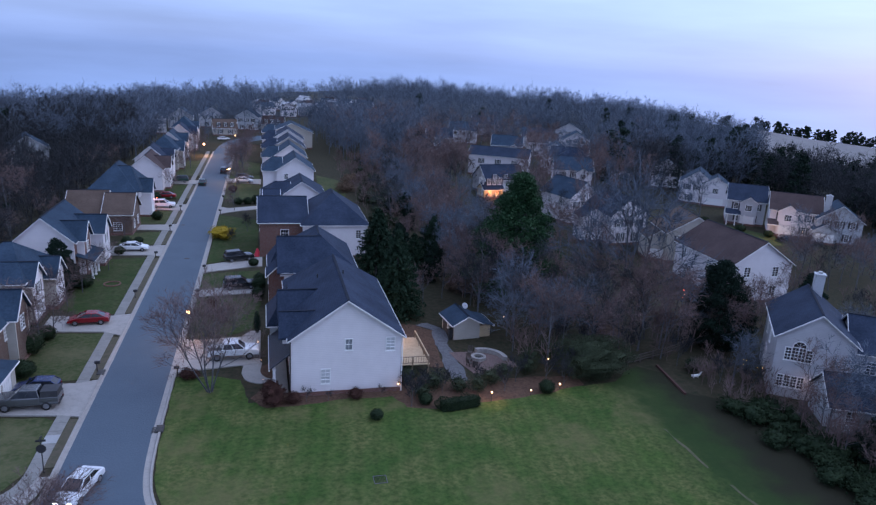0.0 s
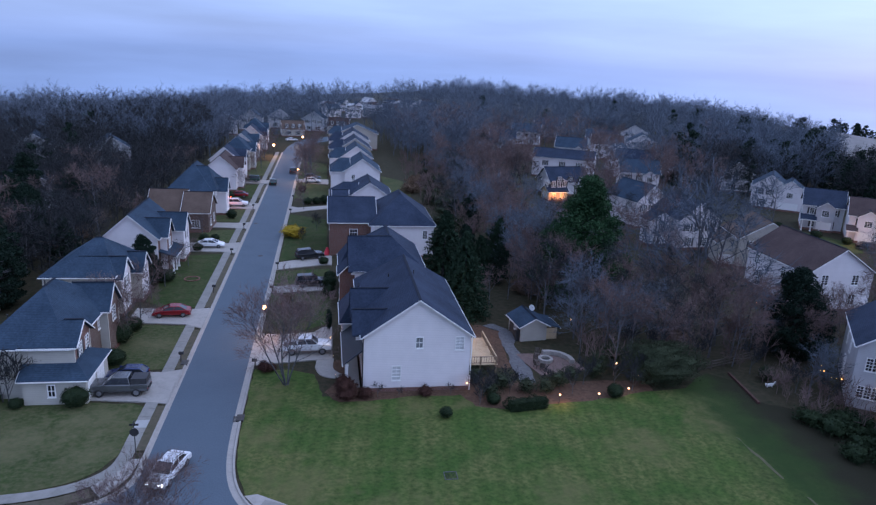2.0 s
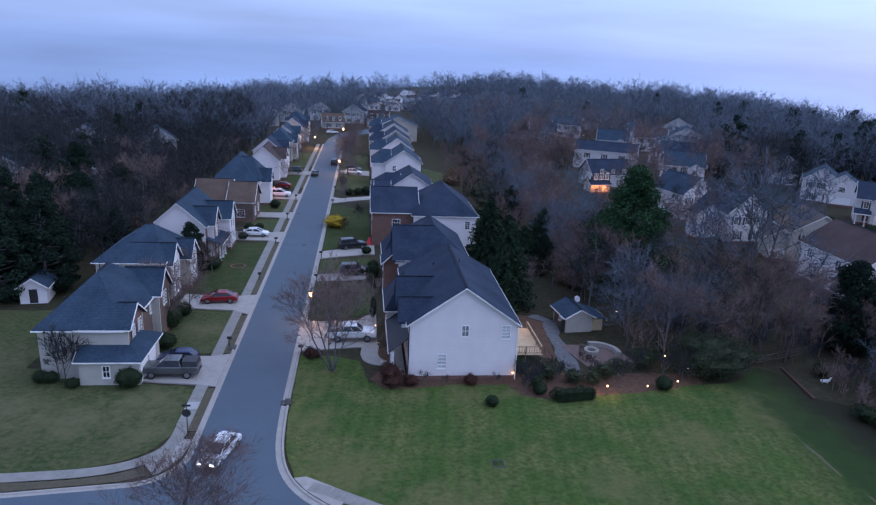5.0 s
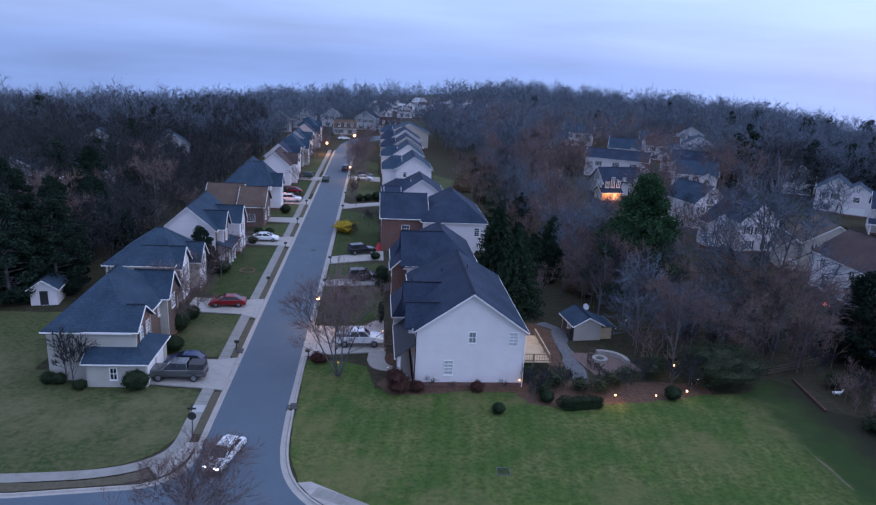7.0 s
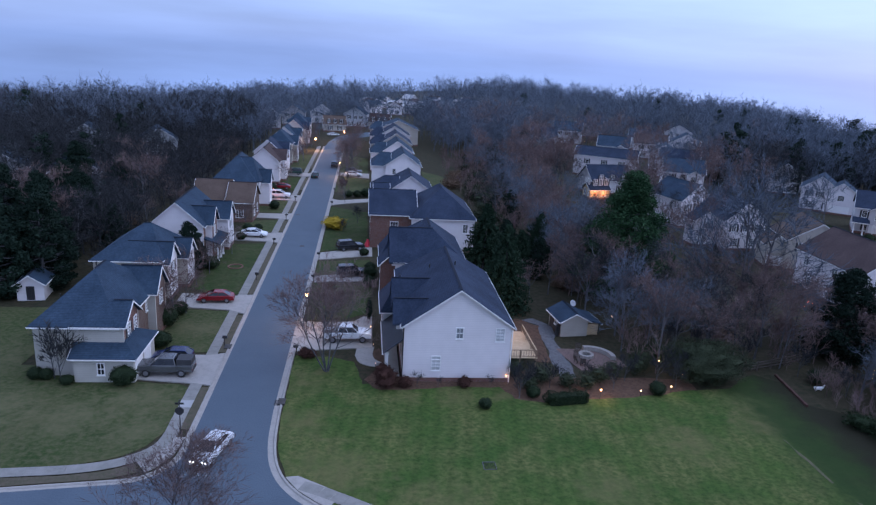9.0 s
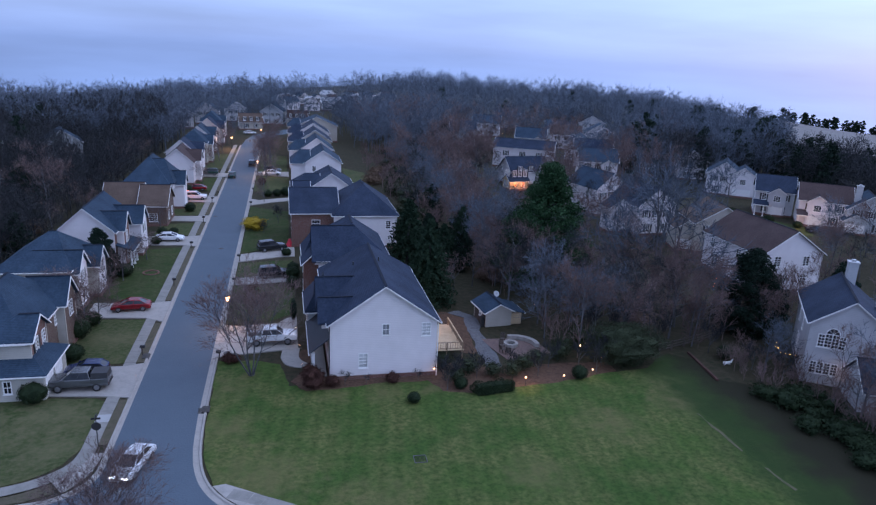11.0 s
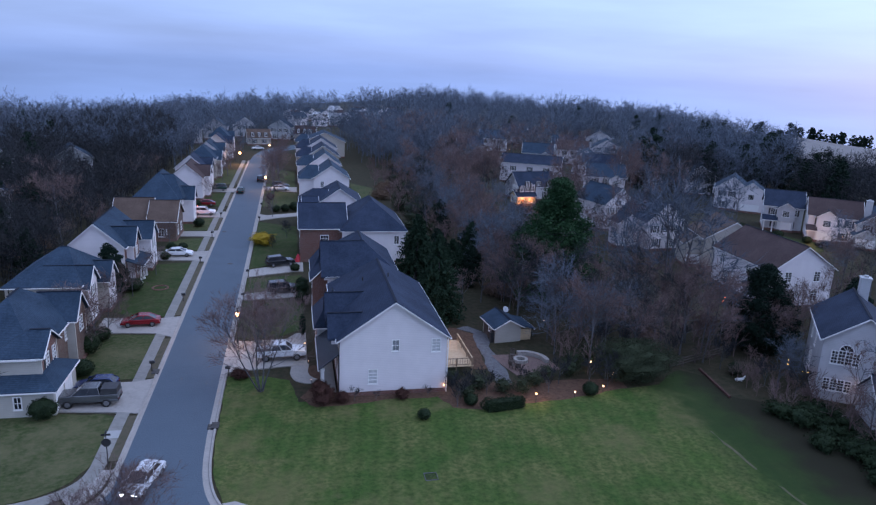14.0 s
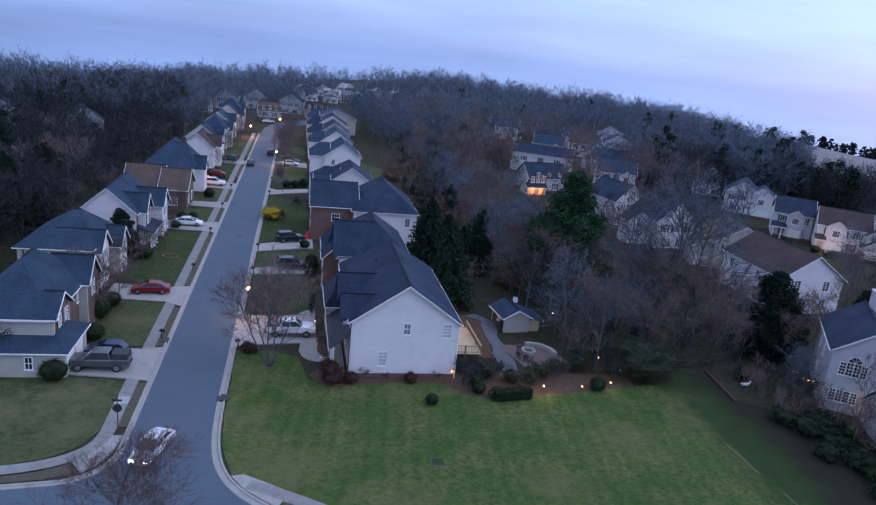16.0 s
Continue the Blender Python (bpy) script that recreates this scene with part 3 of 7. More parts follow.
# lawns
LAWNS = [
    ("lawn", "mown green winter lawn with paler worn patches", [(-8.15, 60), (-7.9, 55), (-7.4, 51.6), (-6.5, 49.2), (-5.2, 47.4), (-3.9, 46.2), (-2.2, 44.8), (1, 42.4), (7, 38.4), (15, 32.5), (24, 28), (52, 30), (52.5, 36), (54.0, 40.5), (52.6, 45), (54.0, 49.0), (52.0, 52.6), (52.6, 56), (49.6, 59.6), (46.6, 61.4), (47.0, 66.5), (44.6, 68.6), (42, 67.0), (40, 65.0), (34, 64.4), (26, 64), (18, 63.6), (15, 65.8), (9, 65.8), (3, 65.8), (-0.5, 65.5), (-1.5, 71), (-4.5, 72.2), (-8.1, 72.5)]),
    ("lawn_front", "mown green front lawn beside the drive", [(-8.1, 83.6), (-3, 83.8), (0.3, 86), (0.6, 97), (-8.1, 98)]),
    ("lawn_front", "mown green front lawn", [(-8.1, 101.5), (0.3, 104), (0.4, 110.5), (-8.1, 109)]),
    ("lawn_front", "mown green front lawn with a golden bush", [(-8.1, 114.5), (0, 119), (-0.1, 146), (-8.1, 151)]),
    ("lawn_dry", "thin brownish front lawn", [(-8.1, 168), (0, 166), (0.5, 186), (-8.1, 190)]),
    ("lawn_dry", "thin brownish front lawn", [(-8.1, 196), (0, 196), (0, 225), (-8.1, 230)]),
    ("lawn_dry", "thin strip of back lawn behind the houses", [(15, 166), (20, 164), (22, 178), (21.5, 196), (16, 204)]),
    ("lawn_dry", "dry yellowish corner lawn", [(-17.75, 58), (-18.0, 56), (-18.7, 54), (-20.0, 52.6), (-22.0, 51.6), (-27, 50.7), (-60, 50.0), (-60, 86), (-36, 86), (-36, 69.5), (-26.5, 69.0), (-24.4, 65.9), (-19, 65.2), (-17.75, 64.5)]),
    ("lawn_dry", "worn front lawn beside the drive", [(-17.75, 73), (-24.5, 73.0), (-25.5, 86.4), (-17.75, 85.8)]),
    ("lawn_front", "mown green front lawn", [(-17.75, 92.5), (-22, 92.5), (-25, 95), (-25, 113), (-24, 118), (-17.75, 119)]),
    ("lawn_dry", "worn front lawn", [(-17.75, 127), (-24, 128), (-24, 135.5), (-17.75, 136.5)]),
    ("lawn_dry", "worn front lawn", [(-17.75, 143), (-24, 143), (-24, 154), (-17.75, 155)]),
    ("lawn_front", "mown green front lawn", [(-17.75, 168), (-24, 168), (-24, 184), (-17.75, 186)]),
    ("lawn_dry", "worn front lawn", [(-17.75, 200), (-24, 200), (-24, 226), (-17.75, 228)]),
    ("lawn_front", "green front lawn of the far cul-de-sac", [(92, 128), (108, 121), (118, 122), (112, 134), (108, 142), (98, 146)]),
]
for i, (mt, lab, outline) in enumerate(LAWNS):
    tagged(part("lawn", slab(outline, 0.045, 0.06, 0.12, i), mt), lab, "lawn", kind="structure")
# verge between kerb and sidewalk
for i, (y0, y1) in enumerate(((56.5, 64.6), (73, 84.3), (92.5, 118.5), (127, 136), (143, 154.5), (168, 185), (200, 240))):
    tagged(part("verge", slab([(-15.88, y0), (-15.88, y1), (-16.72, y1), (-16.72, y0)], 0.12, 0.12, 0.04, i + 40), "verge"), "narrow grass verge between kerb and walk", "verge", kind="structure")
tagged(part("verge", slab([(-18.9, 51.2), (-20.9, 50.2), (-24, 49.6), (-34, 49.1), (-60, 48.6), (-60, 47.7), (-28, 48.3), (-20.2, 49.2), (-18.4, 50.0)], 0.10, 0.1, 0.04, 61), "verge"), "narrow grass verge round the corner", "verge", kind="structure")
tagged(part("verge", slab([(-2.8, 45.0), (-2.1, 45.7), (0.7, 43.9), (4.2, 41.8), (9, 38.8), (17, 32.2), (14.6, 32.4), (6.5, 38.6), (0.4, 42.45), (-2.3, 44.5)], 0.10, 0.1, 0.04, 63), "verge"), "strawy verge between the corner walk and kerb", "verge", kind="structure")
# drives
DRIVES = [
    [(-8.5, 73.4), (-8.5, 82.8), (-6.5, 82.4), (0.6, 83.0), (0.6, 74.8), (-5.5, 74.0)],
    [(-8.5, 109.6), (-8.5, 113.6), (-0.5, 117.8), (0.8, 118), (0.8, 112.5), (-1, 112.4)],
    [(-8.5, 98.3), (-8.5, 101), (0.3, 103.5), (0.5, 99.5), (-4, 98.8)],
    [(-8.5, 151.8), (-8.5, 159), (-6.5, 157.5), (0.4, 160.5), (0.4, 157.0), (-4, 154.8)],
    [(-8.5, 190.5), (-8.5, 195.6), (0.4, 195.5), (0.4, 188)],
    [(-15.9, 65.0), (-15.9, 72.8), (-17.5, 72.2), (-24.4, 72.4), (-24.4, 66.4), (-17.5, 65.4)],
    [(-15.9, 84.8), (-15.9, 92.2), (-18, 91.6), (-25.4, 92.2), (-25.4, 87), (-18, 86.2)],
    [(-15.9, 119.4), (-15.9, 126.6), (-18, 126), (-25, 126.2), (-25, 120.6), (-18, 120.2)],
    [(-15.9, 137), (-15.9, 142.6), (-18, 142), (-22.5, 142), (-22.5, 138), (-18, 137.6)],
    [(-15.9, 155.2), (-15.9, 161.5), (-22, 161), (-22, 156)],
    [(-15.9, 187), (-15.9, 192.5), (-24, 192), (-24, 188)],
]
for i, d in enumerate(DRIVES):
    tagged(part("driveway", slab(d, 0.125, 0.13), "concrete"), "pale concrete driveway from street to garage", "driveway", kind="structure")


# ---- houses ----
def roof_part(thing, x0, x1, y0, y1, z, rise, axis, in0, in1, mat, over=0.35, thick=0.2, trim="trim", base=0.0):
    """A pitched roof over a rectangle: ridge along axis, in0 and in1 how far each end is hipped in (0: a gable)."""
    if axis == "y":
        hw = (x1 - x0) / 2
        drop = over * rise / hw
        ex0, ex1 = x0 - over, x1 + over
        ey0, ey1 = y0 - over, y1 + over
        xm = (x0 + x1) / 2
        r0, r1 = (xm, ey0 + (in0 + over if in0 else 0), z + rise), (xm, ey1 - (in1 + over if in1 else 0), z + rise)
        c = [(ex0, ey0), (ex1, ey0), (ex1, ey1), (ex0, ey1)]
        ends = ((0, 1), (2, 3))
    else:
        hw = (y1 - y0) / 2
        drop = over * rise / hw
        ex0, ex1 = x0 - over, x1 + over
        ey0, ey1 = y0 - over, y1 + over
        ym = (y0 + y1) / 2
        r0, r1 = (ex0 + (in0 + over if in0 else 0), ym, z + rise), (ex1 - (in1 + over if in1 else 0), ym, z + rise)
        c = [(ex0, ey1), (ex0, ey0), (ex1, ey0), (ex1, ey1)]
        ends = ((0, 1), (2, 3))
    ze = z - drop
    bm = bmesh.new()
    top = [bm.verts.new((*p, ze + thick)) for p in c] + [bm.verts.new((r0[0], r0[1], r0[2] + thick)), bm.verts.new((r1[0], r1[1], r1[2] + thick))]
    bot = [bm.verts.new((*p, ze)) for p in c] + [bm.verts.new(r0), bm.verts.new(r1)]
    for vs, flip in ((top, False), (bot, True)):
        quads = [(vs[1], vs[2], vs[5], vs[4]), (vs[3], vs[0], vs[4], vs[5]), (vs[0], vs[1], vs[4]), (vs[2], vs[3], vs[5])]
        for i, q in enumerate(quads):
            if i == 2 and not in0 or i == 3 and not in1:
                continue
            bm.faces.new(q[::-1] if flip else q)
    rim = [(1, 2), (3, 0)] + ([(0, 1)] if in0 else [(0, 4), (4, 1)]) + ([(2, 3)] if in1 else [(2, 5), (5, 3)])
    for a, b in rim:
        bm.faces.new((bot[a], bot[b], top[b], top[a]))
    bmesh.ops.recalc_face_normals(bm, faces=bm.faces)
    rf = part("roof", bm, mat, thing)
    if (Vector(r1) - Vector(r0)).length > 0.5:
        bm = bmesh.new()
        beam(bm, (r0[0], r0[1], r0[2] + thick + 0.015), (r1[0], r1[1], r1[2] + thick + 0.015), 0.26, 0.05)
        part("ridge_cap", bm, "ridge", rf)
    # white rakes and gutters, just proud of the roof's rim, each a board of its own
    pts = [Vector((*p, ze + thick / 2)) for p in c] + [Vector((r0[0], r0[1], r0[2] + thick / 2)), Vector((r1[0], r1[1], r1[2] + thick / 2))]
    mid = Vector(((x0 + x1) / 2, (y0 + y1) / 2, 0))
    for a, b in rim:
        p, q = pts[a], pts[b]
        out = (p + q) / 2 - mid
        out.z = 0
        d = q - p
        nrm = Vector((d.y, -d.x, 0))
        if nrm.dot(out) < 0:
            nrm = -nrm
        nrm.normalize()
        bm = bmesh.new()
        beam(bm, p + nrm * 0.05 - Vector((0, 0, 0.03)), q + nrm * 0.05 - Vector((0, 0, 0.03)), 0.07, 0.11)
        part("fascia", bm, trim, rf)
    return rf


def plate(bm, us, zs, solid, v0, v1):
    """A flat piece of one connected mesh: cells of a grid, solid where solid(i, j), between depths v0 and v1."""
    vs = {}

    def vert(i, j, k):
        if (i, j, k) not in vs:
            vs[i, j, k] = bm.verts.new((us[i], v1 if k else v0, zs[j]))
        return vs[i, j, k]

    nu, nz = len(us) - 1, len(zs) - 1
    full = {(i, j) for i in range(nu) for j in range(nz) if solid(i, j)}
    for i, j in sorted(full):
        bm.faces.new([vert(*q, 0) for q in ((i, j), (i + 1, j), (i + 1, j + 1), (i, j + 1))])
        bm.faces.new([vert(*q, 1) for q in ((i, j), (i, j + 1), (i + 1, j + 1), (i + 1, j))])
        for di, dj, p, q in ((-1, 0, (i, j + 1), (i, j)), (1, 0, (i + 1, j), (i + 1, j + 1)), (0, -1, (i, j), (i + 1, j)), (0, 1, (i + 1, j + 1), (i, j + 1))):
            if (i + di, j + dj) not in full:
                bm.faces.new((vert(*q, 0), vert(*p, 0), vert(*p, 1), vert(*q, 1)))


def wall_panel(bm, width, height, openings, gable=None, thick=0.22, butt=0.0):
    """A wall in its own plane: u along, thickness inwards (+v), with openings (u0, u1, z0, z1) cut through; gable: rise of its triangle; butt: cut back at both ends."""
    a, b = butt, width - butt
    us = sorted({a, b, *[min(max(o[i], a), b) for o in openings for i in (0, 1)]})
    zs = sorted({0.0, height, *[min(max(o[i], 0), height) for o in openings for i in (2, 3)]})

    def solid(i, j):
        um, zm = (us[i] + us[i + 1]) / 2, (zs[j] + zs[j + 1]) / 2
        return not any(o[0] < um < o[1] and o[2] < zm < o[3] for o in openings)

    plate(bm, us, zs, solid, 0, thick)
    if gable:
        tri = [(0, height), (width, height), (width / 2, height + gable)]
        f = [bm.verts.new((u, 0, z)) for u, z in tri]
        k = [bm.verts.new((u, thick, z)) for u, z in tri]
        bm.faces.new(f)
        bm.faces.new(k[::-1])
        for i in range(3):
            j = (i + 1) % 3
            bm.faces.new((f[j], f[i], k[i], k[j]))


def bars(a, b, n, w, edge):
    """Break points for n lights between a and b with bars w wide and a casing edge wide outside."""
    out = [a - edge, a]
    for k in range(1, n):
        m = a + (b - a) * k / n
        out += [m - w / 2, m + w / 2]
    return out + [b, b + edge]


def window_part(thing, m, u0, u1, z0, z1, grid=(2, 3), shutters=False, lit=None, trim="trim"):
    """A sash window in a wall's opening: casing and glazing bars, a pane behind them, a sill, perhaps shutters."""
    bm = bmesh.new()
    c = 0.09
    zm = (z0 + z1) / 2
    plate(bm, bars(u0, u1, grid[0], 0.035, c), bars(z0, z1, grid[1] * 2, 0.04, c), lambda i, j: i % 2 == 0 or j % 2 == 0, -0.05, 0.06)
    w = part("window", bm, trim, thing)
    w.matrix_local = m
    bm = bmesh.new()
    box(bm, u0, u1, 0.07, 0.09, z0, z1)
    part("pane", bm, lit or "glass", w)
    bm = bmesh.new()
    box(bm, u0 - 0.14, u1 + 0.14, -0.1, -0.05, z0 - c - 0.05, z0 - c + 0.02)
    part("sill", bm, trim, w)
    if shutters:
        for a, b in ((u0 - c - 0.4, u0 - c - 0.03), (u1 + c + 0.03, u1 + c + 0.4)):
            bm = bmesh.new()
            box(bm, a, b, -0.045, -0.005, z0 - 0.05, z1 + 0.05)
            for z in (z0 + 0.02, zm, z1 - 0.06):
                box(bm, a + 0.05, b - 0.05, -0.06, -0.045, z - 0.02, z + 0.06)
            part("shutter", bm, "shutter", w)
    return w


FACES = {"S": lambda b: (b["x0"], b["y0"], 0, b["x1"] - b["x0"]), "N": lambda b: (b["x1"], b["y1"], 180, b["x1"] - b["x0"]),
         "W": lambda b: (b["x0"], b["y1"], -90, b["y1"] - b["y0"]), "E": lambda b: (b["x1"], b["y0"], 90, b["y1"] - b["y0"])}


def house(label, x, y, rz, blocks, wall="siding", roof="roof", z=0.0, base="brick", found=0.5, category="house"):
    """A house of several blocks, each with four walls, its openings and a roof.
    A block: x0, x1, y0, y1, h (eave), rise, axis, hips, faces {side: material}, win {side: [(u, z, w, h, kind)]}."""
    thing = tagged(empty("house", x, y, z, rz), label, category, group="houses of the estate")
    for b in blocks:
        z0 = b.get("z0", 0.0)
        h, rise, axis = b["h"], b.get("rise", 2.5), b.get("axis", "y")
        in0, in1 = b.get("hip", (0, 0))
        lean = b.get("lean")
        for side in b.get("sides", "SNWE"):
            px, py, turn, width = FACES[side](b)
            m = pose(px, py, z0, 0, 0, turn)
            wins = b.get("win", {}).get(side, [])
            ops = [(u - w / 2, u + w / 2, zz - z0, zz - z0 + hh) for u, zz, w, hh, kind in wins if kind != "vent"]
            gab = None
            if not lean:
                if axis == "y" and (side == "S" and not in0 or side == "N" and not in1):
                    gab = rise
                if axis == "x" and (side == "W" and not in0 or side == "E" and not in1):
                    gab = rise
            bm = bmesh.new()
            wall_panel(bm, width, h - z0, ops, gab, butt=0.221 if side in "WE" else 0.0)
            wl_ = part("wall", bm, b.get("faces", {}).get(side, wall), thing)
            wl_.matrix_local = m
            if z0 == 0.0 and found and b.get("found", True):
                bm = bmesh.new()
                box(bm, -0.04, width + 0.04, -0.05, 0.0, -0.3, found)
                fo = part("foundation", bm, base, wl_)
            for u, zz, w, hh, kind in wins:
                o = (u - w / 2, u + w / 2, zz - z0, zz - z0 + hh)
                if kind == "door":
                    bm = bmesh.new()
                    box(bm, o[0], o[1], 0.04, 0.1, o[2], o[3])
                    plate(bm, bars(o[0] + 0.1, o[1] - 0.1, 2, 0.1, 0.1), bars(o[2] + 0.1, o[3] - 0.1, 3, 0.1, 0.1), lambda i, j: i % 2 == 0 or j % 2 == 0, 0.01, 0.045)
                    part("door", bm, b.get("door", "shutter"), thing).matrix_local = m
                elif kind == "garage":
                    bm = bmesh.new()
                    box(bm, o[0], o[1], 0.06, 0.12, o[2], o[3])
                    plate(bm, bars(o[0] + 0.08, o[1] - 0.08, max(2, round(w / 0.6)), 0.09, 0.08), bars(o[2] + 0.06, o[3] - 0.06, 4, 0.09, 0.06), lambda i, j: i % 2 == 0 or j % 2 == 0, 0.03, 0.065)
                    part("garage_door", bm, "trim", thing).matrix_local = m
                elif kind == "vent":
                    bm = bmesh.new()
                    for k in range(6):
                        box(bm, o[0], o[1], -0.05, 0.0, o[2] + k * hh / 6, o[2] + (k + 0.7) * hh / 6)
                    part("louvre", bm, "trim", thing).matrix_local = m
                else:
                    window_part(thing, m, *o, grid=(max(2, round(w / 0.5)), 2 if hh > 1.2 else 1), shutters=kind == "shut", lit=kind if kind in M else None)
        if lean:
            bm = bmesh.new()
            t, o = 0.16, 0.35
            x0, x1, y0, y1 = b["x0"] - o, b["x1"] + o, b["y0"] - o, b["y1"] + o
            zz = {"W": (h, h + rise, h + rise, h), "E": (h + rise, h, h, h + rise), "S": (h, h, h + rise, h + rise), "N": (h + rise, h + rise, h, h)}[lean]
            cs = [(x0, y0, zz[0]), (x1, y0, zz[1]), (x1, y1, zz[2]), (x0, y1, zz[3])]
            if lean == "W":
                cs = [(x0, y0, h), (b["x1"], y0, h + rise), (b["x1"], y1, h + rise), (x0, y1, h)]
            if lean == "E":
                cs = [(b["x0"], y0, h + rise), (x1, y0, h), (x1, y1, h), (b["x0"], y1, h + rise)]
            if lean == "S":
                cs = [(x0, y0, h), (x1, y0, h), (x1, b["y1"], h + rise), (x0, b["y1"], h + rise)]
            lo, hi = [bm.verts.new(p) for p in cs], [bm.verts.new((p[0], p[1], p[2] + t)) for p in cs]
            bm.faces.new(hi)
            bm.faces.new(lo[::-1])
            for i in range(4):
                j = (i + 1) % 4
                bm.faces.new((lo[i], lo[j], hi[j], hi[i]))
            bmesh.ops.recalc_face_normals(bm, faces=bm.faces)
            rf = part("porch_roof", bm, b.get("roof", roof), thing)
            bm = bmesh.new()
            a, c = {"W": (0, 3), "E": (1, 2), "S": (0, 1), "N": (2, 3)}[lean]
            beam(bm, Vector(cs[a]) + Vector((0, 0, 0.02)), Vector(cs[c]) + Vector((0, 0, 0.02)), 0.14, 0.2)
            part("fascia", bm, "trim", rf)
            if b.get("roof") == "roof_metal":
                n_seam = int((y1 - y0) / 0.42)
                for k in range(1, n_seam):
                    yy = y0 + (y1 - y0) * k / n_seam
                    bm = bmesh.new()
                    beam(bm, (cs[0][0], yy, cs[0][2] + t + 0.02), (cs[1][0], yy, cs[1][2] + t + 0.02), 0.035, 0.05)
                    part("seam", bm, "metal_black", rf)
                bm = bmesh.new()
                box(bm, b["x0"], b["x1"] - 0.25, b["y0"], b["y1"], 0.0, 0.18)
                part("porch_floor", bm, "concrete", thing)
            for px, py in b.get("posts", []):
                bm = bmesh.new()
                box(bm, px - 0.12, px + 0.12, py - 0.12, py + 0.12, 0, h)
                box(bm, px - 0.17, px + 0.17, py - 0.17, py + 0.17, 0, 0.25)
                box(bm, px - 0.17, px + 0.17, py - 0.17, py + 0.17, h - 0.2, h - 0.02)
                part("post", bm, "trim", thing)
        else:
            roof_part(thing, b["x0"], b["x1"], b["y0"], b["y1"], h, rise, axis, in0, in1, b.get("roof", roof), trim=b.get("trim", "trim"))
    return thing


def chimney(thing, x, y, z, h, w=0.9, mat="brick"):
    bm = bmesh.new()
    box(bm, x - w / 2, x + w / 2, y - w / 2, y + w / 2, z, h)
    box(bm, x - w / 2 - 0.08, x + w / 2 + 0.08, y - w / 2 - 0.08, y + w / 2 + 0.08, h, h + 0.15)
    box(bm, x - w / 5, x + w / 5, y - w / 5, y + w / 5, h + 0.15, h + 0.4)
    part("chimney", bm, mat, thing)


def vent_pipe(thing, x, y, z, h=0.5):
    bm = bmesh.new()
    tube(bm, [(x, y, z - 0.4), (x, y, z + h)], [0.07, 0.07], 8)
    part("vent_pipe", bm, "metal_black", thing)


def down_pipe(thing, x, y, h, mat="trim"):
    bm = bmesh.new()
    box(bm, x - 0.05, x + 0.05, y - 0.05, y + 0.05, 0.05, h)
    part("downpipe", bm, mat, thing)


def row(*ws):
    return list(ws)


# --- east row, fronts to the west ---
main_house = house("two-storey white-sided house with a charcoal hipped roof and brick skirt", 0, 66.3, 0, [
    dict(x0=3.7, x1=15.1, y0=0, y1=19.0, h=6.45, rise=3.95, axis="y", hip=(0, 2.6), found=0.5,
         win={"S": [(5.85, 5.05, 0.68, 1.15, "pane_sky"), (10.2, 4.8, 0.85, 1.4, "blind"), (3.5, 1.4, 0.85, 1.55, "blind")],
              "W": [(2.0, 4.3, 0.9, 1.5, "shut"), (6, 4.3, 0.9, 1.5, "shut"), (12, 4.3, 0.9, 1.5, "shut"), (14.0, 1.0, 1.0, 2.1, "door")],
              "E": [(3, 1.2, 1.7, 2.0, "win"), (8, 1.2, 1.0, 1.6, "win"), (4, 4.4, 0.9, 1.4, "win"), (9, 4.4, 0.9, 1.4, "win")]}),
    dict(x0=2.9, x1=8.6, y0=1.0, y1=4.6, z0=5.6, h=6.5, rise=1.75, axis="x", trim="roof", faces={"W": "brick"}, win={"W": [(1.8, 6.1, 0.8, 1.0, "win")]}, sides="SNW"),
    dict(x0=2.9, x1=8.6, y0=6.6, y1=10.2, z0=5.6, h=6.5, rise=2.2, axis="x", trim="roof", faces={"W": "brick"}, win={"W": [(1.8, 6.1, 0.8, 1.0, "win")]}, sides="SNW"),
    dict(x0=1.7, x1=5.6, y0=9.4, y1=16.0, h=4.7, rise=3.0, axis="y", hip=(2.4, 3), faces={"W": "brick", "S": "siding_grey"},
         win={"W": [(3.3, 0.15, 4.8, 2.3, "garage"), (3.3, 3.1, 1.6, 1.2, "win")]}),
    dict(x0=1.9, x1=3.7, y0=1.0, y1=9.4, h=2.8, rise=1.7, lean="W", roof="roof_metal", sides="", posts=[(2.05, 1.2), (2.05, 4.0), (2.05, 6.8)]),
])
vent_pipe(main_house, 9.9, 9.5, 10.0, 0.75)
vent_pipe(main_house, 7.2, 12.0, 9.0, 0.5)
down_pipe(main_house, 3.62, -0.06, 6.2, "metal_black")
down_pipe(main_house, 15.2, -0.06, 6.2, "trim")

